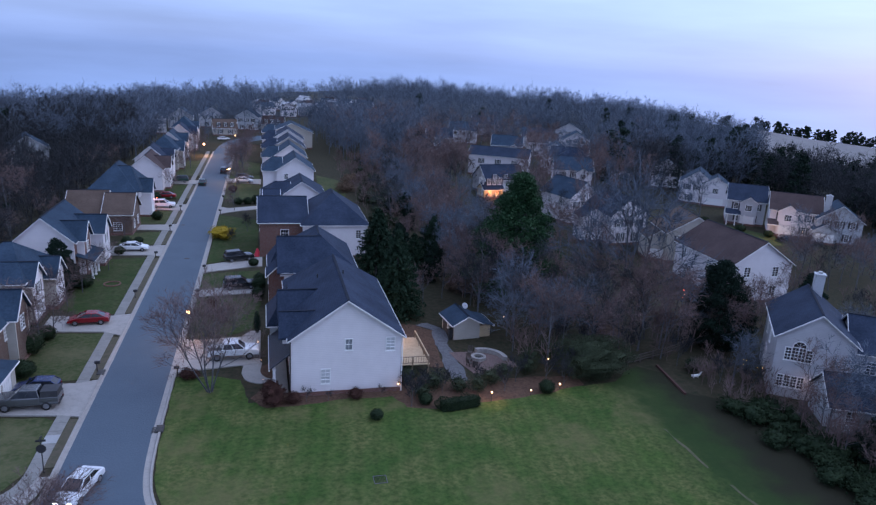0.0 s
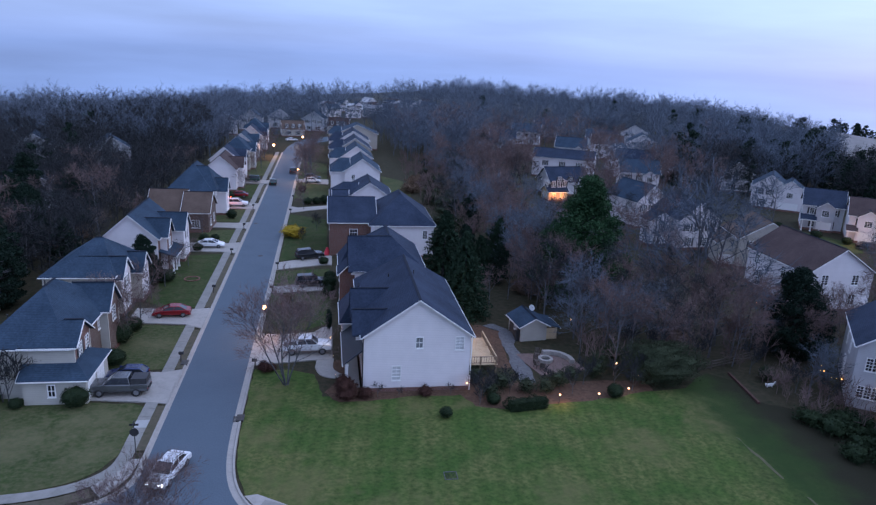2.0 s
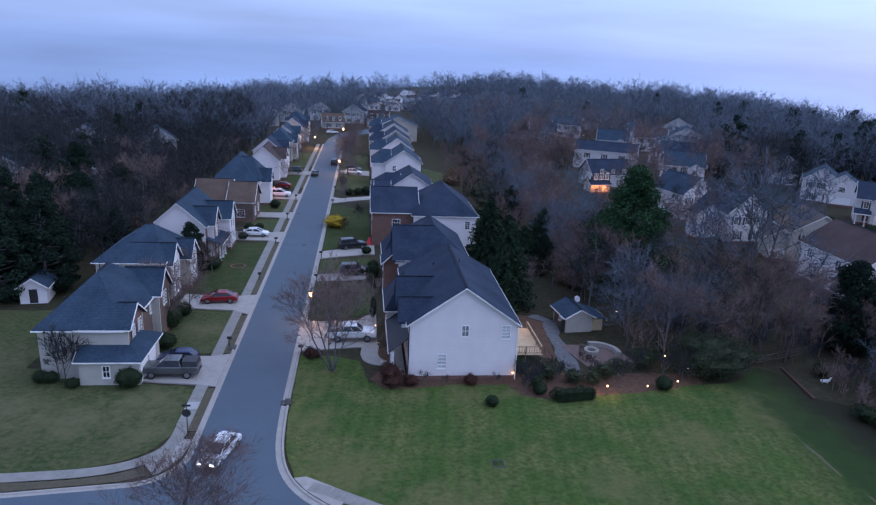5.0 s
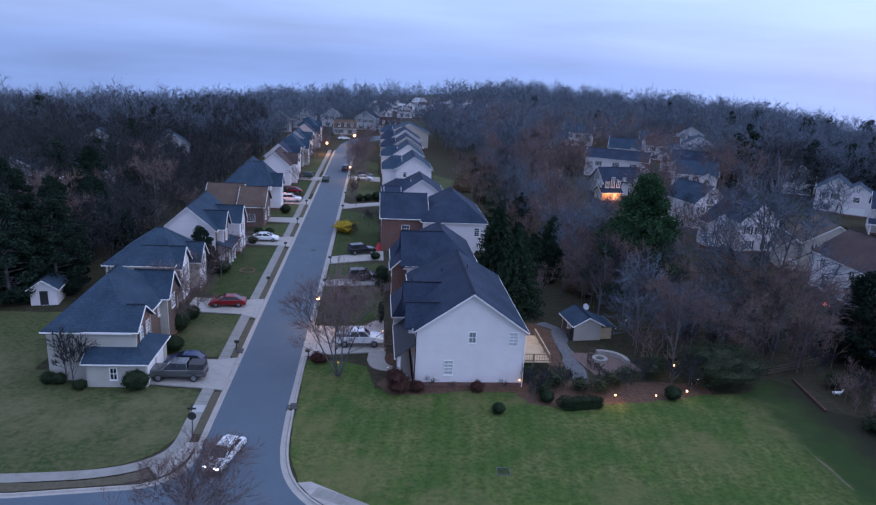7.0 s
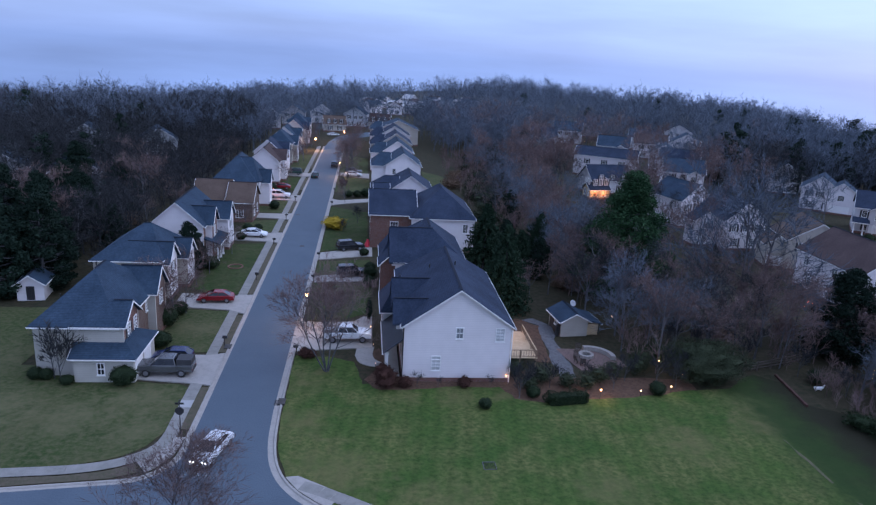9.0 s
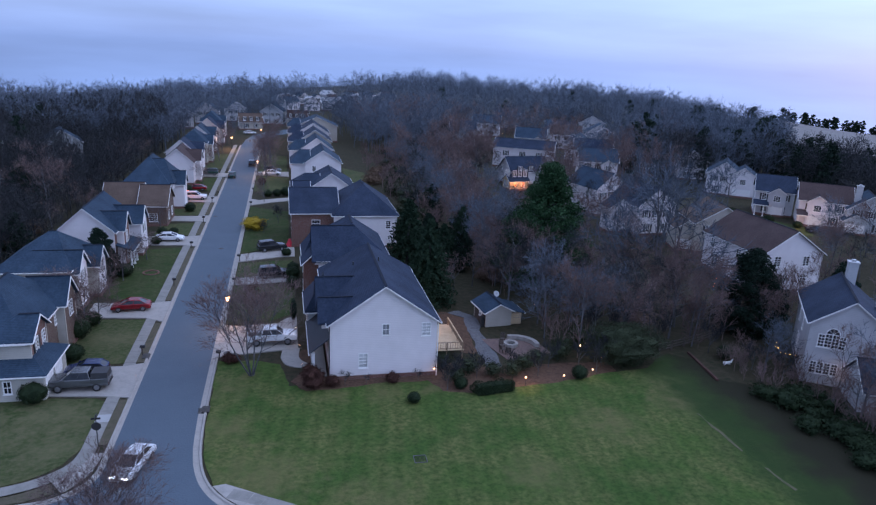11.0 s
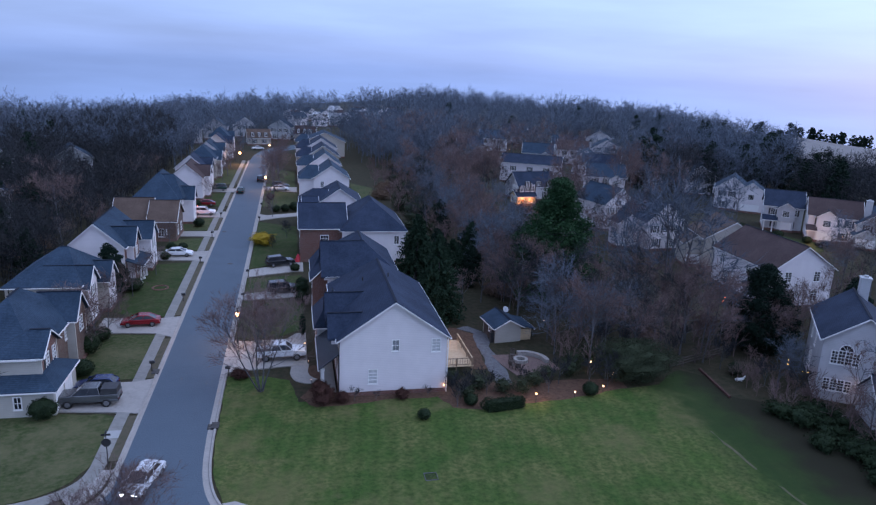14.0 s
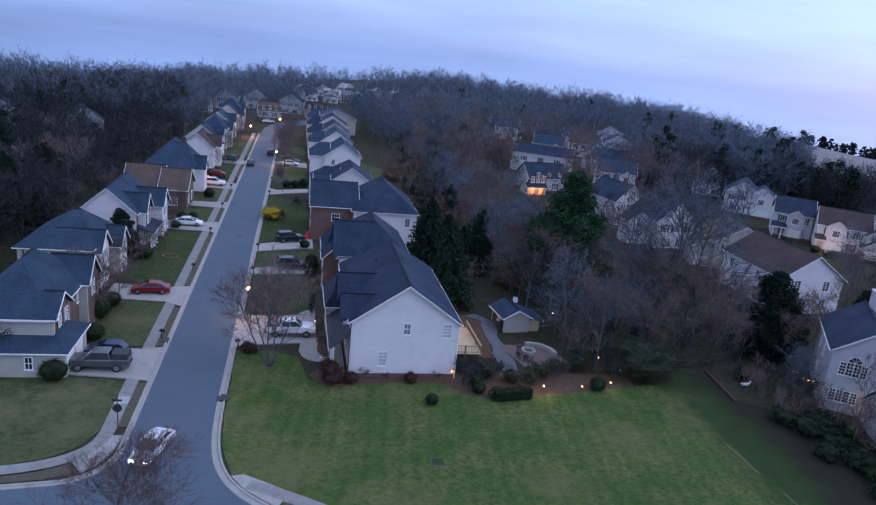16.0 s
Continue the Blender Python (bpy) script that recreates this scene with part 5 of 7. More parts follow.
def clipped(seed, rx, ry, h, leaves, size):
    """A hedge cut to a rounded block."""
    w = Wood(seed)
    w.tube([Vector((0, 0, -0.1)), Vector((0, 0, h * 0.5))], [0.06, 0.03], 5)
    noise.seed_set(seed)
    b = len(w.tv)
    for x, y, z in ((-1, -1, 0), (1, -1, 0), (1, 1, 0), (-1, 1, 0), (-1, -1, 1), (1, -1, 1), (1, 1, 1), (-1, 1, 1)):
        w.tv.append((x * (rx - 0.42), y * (ry - 0.26), z * (h - 0.3)))
    w.tf += [tuple(b + i for i in q) for q in ((4, 5, 6, 7), (0, 1, 5, 4), (1, 2, 6, 5), (2, 3, 7, 6), (3, 0, 4, 7))]
    for i in range(leaves):
        d = Vector((w.r.uniform(-1, 1), w.r.uniform(-1, 1), w.r.uniform(0, 1)))
        k = max(abs(d.x) ** 4 + abs(d.y) ** 4 + abs(2 * d.z - 1) ** 4, 1e-4) ** (-1 / 4)
        p = Vector((d.x * k * rx, d.y * k * ry, (0.5 + (d.z - 0.5) * k) * h))
        p *= 0.88 + 0.12 * w.r.random() + 0.22 * noise.noise(p * 1.3)
        w.leaf(Vector((p.x, p.y, max(p.z, 0.03))), size * w.r.uniform(0.7, 1.3))
    return w


def scatter(proto, spots, seed=3, lean=2.0):
    """Copies of a thing at (x, y, scale); the first spot takes the thing itself."""
    rnd = random.Random(seed)
    for i, (x, y, s) in enumerate(spots):
        m = pose(x, y, land(x, y), rnd.uniform(-lean, lean), rnd.uniform(-lean, lean), rnd.uniform(0, 360))
        if i == 0:
            proto.matrix_world = m @ Matrix.Diagonal((s, s, s * rnd.uniform(0.92, 1.1), 1))
        else:
            o = copy_thing(proto, m)
            k = s * rnd.uniform(0.92, 1.1)
            o.matrix_basis = m @ Matrix.Diagonal((s, s, k, 1))


# single trees by the street and gardens
w = Wood(5)
w.least = 0.026
for k in range(5):
    a = 2 * math.pi * (k + 0.3) / 5
    grow(w, Vector((0.12 * math.cos(a), 0.12 * math.sin(a), -0.1)), Vector((math.cos(a) * 0.36, math.sin(a) * 0.36, 1)).normalized(), 8.2, 0.075, 0, [(12, 42, 0.55, 6, 6, 0.25), (10, 42, 0.54, 4, 4, 0.12), (9, 40, 0.62, 0, 3, 0.06), (7, 40, 0.75, 0, 1, 0.03)])
street_tree = plant("tree", "bare spreading young tree on the lawn by the kerb", "tree", "", w, "bark", "twig_red")
street_tree.matrix_world = pose(-4.4, 68.6, 0, 2, -7, 30) @ Matrix.Diagonal((1.25, 1.25, 1.12, 1))
corner_tree = plant("tree", "bare russet-twigged street tree at the corner", "tree", "", bare(8, 10.6, [(17, 50, 0.64, 7, 6, 0.25), (11, 46, 0.56, 5, 4, 0.12), (8, 42, 0.64, 3, 3, 0.06), (7, 38, 0.66, 0, 2, 0.03), (0, 0, 0, 0, 1, 0)], trunk=0.10, least=0.018), "bark", "twig_red")
corner_tree.matrix_world = pose(-12.9, 37.6, 0, 0, 8, 70) @ Matrix.Diagonal((1.0, 1.0, 0.92, 1))
w = bare(15, 5.2, PLAN_NEAR, trunk=0.11)
for q in range(260):
    w.leaf(Vector((w.r.gauss(0, 0.9), w.r.gauss(0, 0.9), w.r.uniform(1.9, 4.3))), 0.22)
plant("tree", "small ornamental tree holding withered brown leaves", "tree", "", w, "bark", "leaf_brown").matrix_world = pose(-4.6, 83.5, 0)
GARDEN = plant("tree", "bare grey garden tree", "tree", "bare garden trees", bare(21, 7.0, PLAN_MID, trunk=0.13), "bark", "twig_red")
scatter(GARDEN, [(-24.0, 82.6, 1.15), (-25.0, 80.2, 1.0), (-23.2, 85.0, 0.95), (-25.8, 85.8, 1.2), (-24.4, 96.0, 0.9), (-22.4, 112.0, 0.75), (-23.8, 101.5, 0.9), (-23.0, 129.5, 0.8), (-5.2, 155.5, 0.7), (-5.6, 180.0, 1.2), (-5.4, 186.0, 1.1), (-4.4, 199.0, 1.5), (-6.2, 203.0, 1.3), (-5.0, 214.0, 1.5), (-6.0, 229.0, 1.5), (-4.4, 242.0, 1.5), (-6.0, 250.0, 1.4), (-19.8, 214.0, 1.2), (-20.4, 232.0, 1.3), (-20.0, 248.0, 1.3),
                 (-6.0, 209.0, 1.2), (-5.0, 222.0, 1.1), (-6.0, 236.0, 1.2), (-20.5, 176.0, 0.8), (-20.5, 205.0, 0.9), (-20.5, 222.0, 0.9), (-5.5, 167.0, 0.8), (27.0, 95.0, 1.0), (23.5, 92.5, 0.9), (49.0, 71.0, 0.5)])
# evergreens round the main house
SPRUCE = plant("spruce", "tall dark conical spruce behind the houses", "spruce", "dark spruces", spruce(31, 12.0, 5.0, 26, 52, 0.38), "bark", "needle_spruce")
scatter(SPRUCE, [(18.8, 88.8, 0.95), (17.8, 101.0, 1.05), (24.4, 104.0, 0.7), (29.5, 112.0, 0.72)], 5, 1)
PINE = plant("pine", "broad green pine rising over the wood", "pine", "", pine(33, 16.6, 7.2, 170, 230, 0.10, 0.30, 0.72, True), "bark", "needle_green")
PINE.matrix_world = pose(38.0, 94.5, 0) @ Matrix.Diagonal((1.2, 1.2, 1.1, 1))
w = pine(35, 10.8, 4.5, 150, 230, 0.03, 0.28)
plant("evergreen_tree", "dense dark broadleaf evergreen beside the brown-roofed house", "tree", "", w, "bark", "needle").matrix_world = pose(59.2, 74.0, 0)
DARK = plant("evergreen_tree", "dark dense evergreen at the wood's edge", "tree", "dark evergreens", pine(37, 12.0, 4.2, 90, 190, 0.05, 0.33), "bark", "needle")
scatter(DARK, [(-44.0, 93.5, 1.1), (23.0, 110.0, 0.62), (27.6, 103.4, 0.55), (31.0, 118.5, 0.62), (28.0, 146.0, 0.4), (32.5, 150.0, 0.45), (30.0, 137.0, 0.4), (-48.5, 90.0, 1.15), (-52.0, 96.5, 1.1), (-56.5, 91.0, 1.0), (-46.5, 101.0, 0.95), (-60.0, 99.0, 1.0), (-27.2, 103.6, 0.62), (-26.0, 102.0, 0.45), (-41.0, 112.0, 0.6), (62.0, 42.0, 0.7), (72.0, 73.0, 0.7), (-50.5, 108.0, 1.0), (-57.0, 112.0, 1.1), (-63.5, 105.0, 1.1), (-47.5, 117.0, 0.9), (-66.0, 92.0, 1.1), (-70.0, 99.0, 1.2), (-74.0, 88.0, 1.1), (-54.0, 126.0, 1.0), (-64.0, 121.0, 1.1), (-48.0, 138.0, 0.9), (-58.0, 142.0, 1.0), (-78.0, 108.0, 1.2), (58.0, 43.0, 0.42), (56.0, 46.0, 0.36)], 7)

# shrubs: round, clipped and wild
BUSH = plant("shrub", "round reddish-brown leafy shrub on the mulch bed", "shrub", "garden shrubs", bush(41, 0.95, 0.95, 1.7, 1900, 0.10), "bark", "leaf_brown", "foliage")
scatter(BUSH, [(2.0, 64.9, 1.25), (3.9, 65.0, 0.8), (1.7, 67.2, 1.0), (10.2, 65.1, 0.78), (-7.0, 71.9, 0.75), (-6.2, 72.0, 0.6), (-6.4, 176.0, 1.1), (-7.4, 72.6, 0.4)], 9)
GREEN = plant("shrub", "rounded dark green clipped shrub", "shrub", "green shrubs", bush(43, 1.0, 1.0, 1.6, 2000, 0.10, 0.10, 0.86), "bark", "leaf_green", "foliage")
scatter(GREEN, [(11.7, 60.6, 0.72), (30.9, 63.6, 0.95), (-24.4, 65.3, 1.35), (-23.4, 74.6, 1.3), (-33.2, 66.4, 0.8), (-29.8, 65.2, 0.7), (-32.2, 66.3, 0.75), (-24.6, 80.6, 1.7), (-25.2, 83.2, 1.6), (-23.8, 84.6, 1.1),
                (-24.0, 104.0, 1.3), (-20.5, 127.6, 0.9), (-22.5, 127.4, 1.0), (-20.0, 146.5, 1.2), (-23.0, 166.0, 1.3), (-0.5, 163.0, 1.3), (-4.5, 161.8, 1.1), (-2.5, 162.2, 1.1), (-22.5, 121.0, 0.9),
                (17.2, 63.0, 0.8), (51.0, 66.6, 0.95), (100.0, 146.0, 1.4), (108.0, 133.0, 1.3), (112.0, 128.5, 1.1), (104.0, 141.0, 1.2), (0.3, 101.0, 1.2), (0.4, 104.5, 1.0), (-0.6, 113.0, 0.9), (0.2, 97.0, 1.0)], 11)
yellow = plant("shrub", "low spreading golden shrub on the front lawn", "shrub", "", bush(45, 2.3, 3.0, 2.2, 3000, 0.15, 0.3), "bark", "leaf_yellow", "foliage")
yellow.matrix_world = pose(-6.6, 131.8, 0)
hedge = plant("hedge", "low clipped dark green hedge along the lawn", "hedge", "", clipped(47, 2.35, 0.72, 1.3, 7000, 0.10), "bark", "leaf_green", "foliage")
hedge.matrix_world = pose(20.4, 61.7, 0, 0, 0, 8)
olive = plant("shrub", "large domed olive-green thicket at the lawn's edge", "shrub", "", bush(49, 4.6, 3.2, 4.7, 15000, 0.16, 0.28, 0.74), "bark", "leaf_olive", "foliage")
olive.matrix_world = pose(38.0, 67.2, 0)
cyp = plant("cypress", "slim dark columnar evergreen beside the path", "cypress", "", bush(51, 0.45, 0.45, 3.0, 1400, 0.11, 0.1), "bark", "needle", "foliage")
cyp.matrix_world = pose(0.2, 83.9, 0)
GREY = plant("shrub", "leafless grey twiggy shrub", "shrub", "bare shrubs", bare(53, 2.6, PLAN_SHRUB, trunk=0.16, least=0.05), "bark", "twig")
scatter(GREY, [(15.6, 62.6, 1.0), (16.4, 64.2, 1.0), (17.4, 65.5, 0.9), (15.9, 66.0, 0.8), (19.5, 65.0, 1.0), (26.4, 64.6, 1.0), (28.4, 66.6, 1.1), (24.0, 66.3, 0.8), (31.9, 66.2, 1.2), (33.5, 64.8, 1.1), (34.3, 67.0, 1.3),
               (50.0, 68.2, 1.4), (52.4, 63.2, 1.1), (54.0, 60.0, 1.3), (44.5, 71.0, 1.3), (47.5, 73.0, 1.4), (40.0, 72.0, 1.5), (36.0, 73.0, 1.5), (-30.6, 65.9, 1.9), (-31.4, 66.4, 1.5), (5.2, 65.2, 0.55), (7.4, 65.0, 0.4), (13.0, 65.2, 0.45), (-2.0, 136.0, 1.2), (-4.6, 128.0, 0.9)], 13)
OLIVE = plant("shrub", "loose olive-green garden shrub", "shrub", "olive shrubs", bush(57, 1.3, 1.1, 1.7, 2000, 0.11, 0.4, 0.6), "bark", "leaf_olive", "foliage")
scatter(OLIVE, [(27.0, 158.0, 1.9), (29.5, 161.0, 1.5), (30.5, 166.0, 2.0), (26.5, 174.0, 1.6), (28.0, 171.5, 1.3), (33.5, 157.0, 1.8), (32.0, 153.0, 1.4), (36.0, 172.0, 1.7), (29.0, 149.0, 1.5), (26.0, 152.5, 1.2), (24.5, 164.0, 1.3), (23.8, 142.0, 1.4), (26.2, 137.0, 1.5), (25.0, 132.0, 1.2), (21.5, 65.4, 1.0), (23.5, 65.2, 0.9), (25.5, 66.6, 1.1), (19.0, 66.6, 1.1), (17.2, 64.8, 0.9), (27.4, 68.0, 1.0), (30.4, 68.6, 1.1), (31.6, 70.6, 1.2), (34.4, 72.6, 1.3), (16.4, 68.2, 0.9)], 19)
tuft = plant("shrub", "pale tan withered grass clump in the wood", "shrub", "withered clumps", bush(55, 2.2, 1.6, 1.9, 2600, 0.18, 0.35, 0.6), "bark", "leaf_tan", "foliage")
scatter(tuft, [(31.5, 97.5, 1.3), (30.2, 99.0, 1.0), (-47.0, 122.0, 1.0), (-44.0, 130.0, 1.1), (46.0, 78.0, 0.8), (57.0, 82.0, 0.9), (22.0, 178.0, 1.3), (25.0, 192.0, 1.2), (29.0, 168.0, 1.2)], 17)

# the woods: single trees where they can be told apart
rnd = random.Random(77)
near_kinds = [plant("tree", "tall bare grey-brown woodland tree", "tree", "bare woodland trees", bare(60 + i, 14.0, PLAN_MID, trunk=0.105, least=0.06), "bark", ("twig_haze", "twig", "twig_red", "twig_red")[i]) for i in range(4)]
OPEN = [(-37.5, 22, -10, 300), (-88, -73, 182, 208), (-67, -55, 130, 150), (55, 72, 47, 70), (56, 68, 80, 104), (66, 92, 84, 138), (44, 70, 126, 176), (96, 140, 112, 180), (-8, 53, 30, 60), (31, 46, 83, 98), (44, 56, 86, 126), (20, 31, 66, 84), (15, 28, 66, 90), (16, 30, 150, 235), (54, 104, 164, 250), (68, 104, 128, 166), (84, 118, 108, 150)]


def free(x, y):
    return not any(a < x < b and c < y < d for a, b, c, d in OPEN)


spots = [[] for _ in near_kinds]
regions = [((30, 52, 70, 128), 64, 0.72), ((44, 60, 104, 122), 4, 0.8), ((24, 50, 128, 230), 40, 0.8), ((-62, -42, 104, 180), 26, 0.85), ((-46, -37, 118, 200), 30, 0.62), ((50, 100, 120, 240), 22, 0.95), ((52, 66, 42, 82), 10, 0.6), ((66, 84, 60, 84), 6, 0.6), ((84, 112, 86, 116), 14, 0.7), ((53.5, 60, 34, 54), 20, 0.6), ((56, 70, 32, 48), 16, 0.7)]
taken = []
for (x0, x1, y0, y1), count, size in regions:
    made, tries = 0, 0
    while made < count and tries < count * 30:
        tries += 1
        x, y = rnd.uniform(x0, x1), rnd.uniform(y0, y1)
        if not free(x, y) or any((x - a) ** 2 + (y - b) ** 2 < 9 for a, b in taken):
            continue
        taken.append((x, y))
        spots[rnd.choices(range(4), (0, 7, 2, 0) if x < -36 else (3, 2, 3, 3))[0]].append((x, y, size * rnd.uniform(0.7, 1.12)))
        made += 1
spots[0] += [(54.0, 84.6, 1.5), (50.5, 84.0, 1.5), (54.6, 49.6, 0.75), (64.6, 47.4, 0.8), (53.8, 62.6, 0.5), (80.0, 178.0, 1.1), (94.0, 130.0, 1.2)]
spots[1] += [(33.5, 82.0, 0.9), (30.0, 86.5, 0.85), (36.5, 79.5, 0.75), (66.0, 108.0, 1.3)]
spots[3] += [(70.0, 160.0, 1.0), (84.0, 168.0, 1.1), (92.0, 158.0, 1.1), (80.0, 196.0, 1.1), (101.0, 192.0, 1.1), (64.0, 150.0, 1.0), (90.0, 218.0, 1.1), (104.0, 236.0, 1.1), (56.0, 140.0, 1.1), (96.0, 174.0, 1.0)]
spots[2] += [(34.0, 87.5, 0.9), (52.0, 80.0, 0.8), (84.0, 70.0, 0.9)]
for k, (proto, sp) in enumerate(zip(near_kinds, spots)):
    scatter(proto, sp, 100 + k)


# the woods further off, past counting
def forest(name, label, kinds, places, material, seed):
    """Many trees in one mesh: each kind's slips and limbs repeated at places (x, y, scale)."""
    r = np.random.RandomState(seed)
    va, fa, base = [], [], 0
    for x, y, s in places:
        vs, fs = kinds[r.randint(len(kinds))]
        a = r.uniform(0, 2 * math.pi)
        c, q = math.cos(a) * s, math.sin(a) * s
        m = np.array([[c, -q, 0], [q, c, 0], [0, 0, s * r.uniform(0.9, 1.1)]])
        va.append(vs @ m.T + np.array([x, y, land(x, y)]))
        fa.append(fs + base)
        base += len(vs)
    v, f = np.concatenate(va).astype(np.float32), np.concatenate(fa).astype(np.int32)
    me = bpy.data.meshes.new(name)
    me.vertices.add(len(v))
    me.vertices.foreach_set("co", v.ravel())
    me.loops.add(len(f) * 3)
    me.loops.foreach_set("vertex_index", f.ravel())
    me.polygons.add(len(f))
    me.polygons.foreach_set("loop_start", np.arange(0, len(f) * 3, 3, dtype=np.int32))
    me.polygons.foreach_set("loop_total", np.full(len(f), 3, dtype=np.int32))
    me.update(calc_edges=True)
    me.materials.append(M[material])
    return tagged(new(name, me), label, "woods", kind="stuff")


def tris(w):
    v = np.array(w.v + w.tv)
    off = len(w.v)
    out = []
    for f in w.f:
        out += [(f[0], f[1], f[2]), (f[0], f[2], f[3])]
    for f in w.tf:
        g = [i + off for i in f]
        out.append((g[0], g[1], g[2]))
        if len(g) == 4:
            out.append((g[0], g[2], g[3]))
    return v, np.array(out)


far_bare = [tris(bare(80 + i, 15.5, PLAN_FAR, trunk=0.12, least=0.10)) for i in range(5)]
far_pine = [tris(pine(90 + i, 16.0, 3.4, 22, 32, 0.06, 0.85, 1.8)) for i in range(3)]
rnd = random.Random(99)


def grove(n, ring, azim, size, gap, extra=()):
    out, cells = [], set()
    tries = 0
    while len(out) < n and tries < n * 12:
        tries += 1
        r = math.sqrt(rnd.uniform(ring[0] ** 2, ring[1] ** 2))
        a = radians(rnd.uniform(*azim))
        x, y = r * math.sin(a), r * math.cos(a)
        key = (int(x // gap), int(y // gap))
        if key in cells or not free(x, y) or (x * x + y * y < 105 ** 2 and x < 0) or -62 < x < 50 and y < 250 or any(p < x < q and c < y < d for p, q, c, d in extra):
            continue
        cells.add(key)
        out.append((x, y, size * rnd.uniform(0.75, 1.2)))
    return out


CLEAR = [(100, 145, 222, 290), (68, 96, 268, 302), (108, 128, 176, 200), (112, 160, 255, 300), (-6, 62, 335, 500), (62, 92, 205, 236), (-22, 30, 250, 320)]
# western woods take the twigs that have wood shade in their colour
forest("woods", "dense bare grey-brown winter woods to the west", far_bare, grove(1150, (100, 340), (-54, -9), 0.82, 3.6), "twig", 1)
forest("woods", "dense bare winter woods on the northern ridge", far_bare, grove(820, (235, 480), (-32, 34), 1.0, 6.0, CLEAR), "twig_haze", 2)
forest("woods", "russet-tinged bare woods between the streets", far_bare, grove(150, (150, 330), (6, 34), 0.8, 6.0, CLEAR), "twig_red", 3)
forest("woods", "bare woods along the skyline", far_bare, grove(380, (430, 520), (-14, 36), 0.95, 4.6), "twig_haze", 4)
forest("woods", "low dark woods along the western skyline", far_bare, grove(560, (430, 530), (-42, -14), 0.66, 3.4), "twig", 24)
forest("woods", "belt of dark pines behind the eastern houses", far_pine, grove(110, (190, 250), (33, 60), 0.80, 4.6) + grove(34, (200, 340), (27, 39), 0.95, 9.0, CLEAR), "needle", 5)
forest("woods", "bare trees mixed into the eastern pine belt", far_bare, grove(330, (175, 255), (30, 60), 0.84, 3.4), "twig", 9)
forest("woods", "bare woods round the eastern estate", far_bare, grove(260, (200, 340), (22, 39), 0.95, 4.6, CLEAR), "twig_haze", 29)
forest("woods", "bare trees closing the street's far end", far_bare, [(rnd.uniform(22, 52), rnd.uniform(226, 345), rnd.uniform(0.6, 1.0)) for k in range(130)] + [(rnd.uniform(-62, -2), rnd.uniform(325, 385), rnd.uniform(0.4, 0.6)) for k in range(60)] + [(rnd.uniform(-24, -16), rnd.uniform(284, 294), rnd.uniform(0.25, 0.4)) for k in range(6)] + [(rnd.uniform(-2, 14), rnd.uniform(305, 315), rnd.uniform(0.25, 0.45)) for k in range(12)] + [(rnd.uniform(-62, -34), rnd.uniform(225, 330), rnd.uniform(0.6, 0.9)) for k in range(60)], "twig_haze", 21)
west_edge = [(rnd.uniform(-95, -38), rnd.uniform(100, 300), rnd.uniform(0.5, 0.85)) for k in range(420)]
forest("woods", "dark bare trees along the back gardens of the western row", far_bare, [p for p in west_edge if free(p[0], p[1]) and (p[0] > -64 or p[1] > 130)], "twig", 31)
shrubs_far = [tris(bare(110 + i, 3.4, [(8, 42, 0.9, 3, 2, 0.25), (6, 38, 0.6, 0, 2, 0.1), (4, 36, 0.7, 0, 1, 0)], trunk=0.2, least=0.06)) for i in range(4)]
under = [(rnd.uniform(53.5, 64), rnd.uniform(34, 58), rnd.uniform(0.5, 1.1)) for k in range(120)] + [(rnd.uniform(49.5, 56), rnd.uniform(56.5, 66), rnd.uniform(0.4, 0.8)) for k in range(40)]
under = [p for p in under if not (55 < p[0] < 68 and 49 < p[1] < 68)]
for (x0, x1, y0, y1), n in (((30, 66, 68, 125), 230), ((24, 50, 125, 230), 150), ((-60, -37.5, 100, 300), 330), ((51, 66, 40, 82), 70), ((66, 100, 60, 90), 40), ((92, 190, 100, 240), 260), ((-24, 20, 250, 300), 40)):
    for k in range(n):
        x, y = rnd.uniform(x0, x1), rnd.uniform(y0, y1)
        if free(x, y):
            under.append((x, y, rnd.uniform(0.5, 1.3)))
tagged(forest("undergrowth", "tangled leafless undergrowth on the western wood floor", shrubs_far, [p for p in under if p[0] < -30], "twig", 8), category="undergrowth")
tagged(forest("undergrowth", "russet leafless undergrowth between the gardens and the estate", shrubs_far, [p for p in under if p[0] >= -30], "twig_red", 18), category="undergrowth")
slope = [(rnd.uniform(19, 46), rnd.uniform(118, 238), rnd.uniform(0.55, 1.35)) for k in range(300)]
slope = [p for p in slope if p[0] > 24.0 + 2.5 * math.sin(p[1] * 0.31) and not (p[0] < 46 and p[1] < 122)]
tagged(forest("undergrowth", "russet leafless scrub on the slope behind the gardens", shrubs_far, slope, "twig_red", 41), category="undergrowth")
leafy = [tris(bush(130 + i, 1.6, 1.4, 1.5, 420, 0.26, 0.4, 0.7)) for i in range(3)]
brake = [(rnd.uniform(48.5, 68), rnd.uniform(30, 58), rnd.uniform(0.4, 1.1)) for k in range(380)]
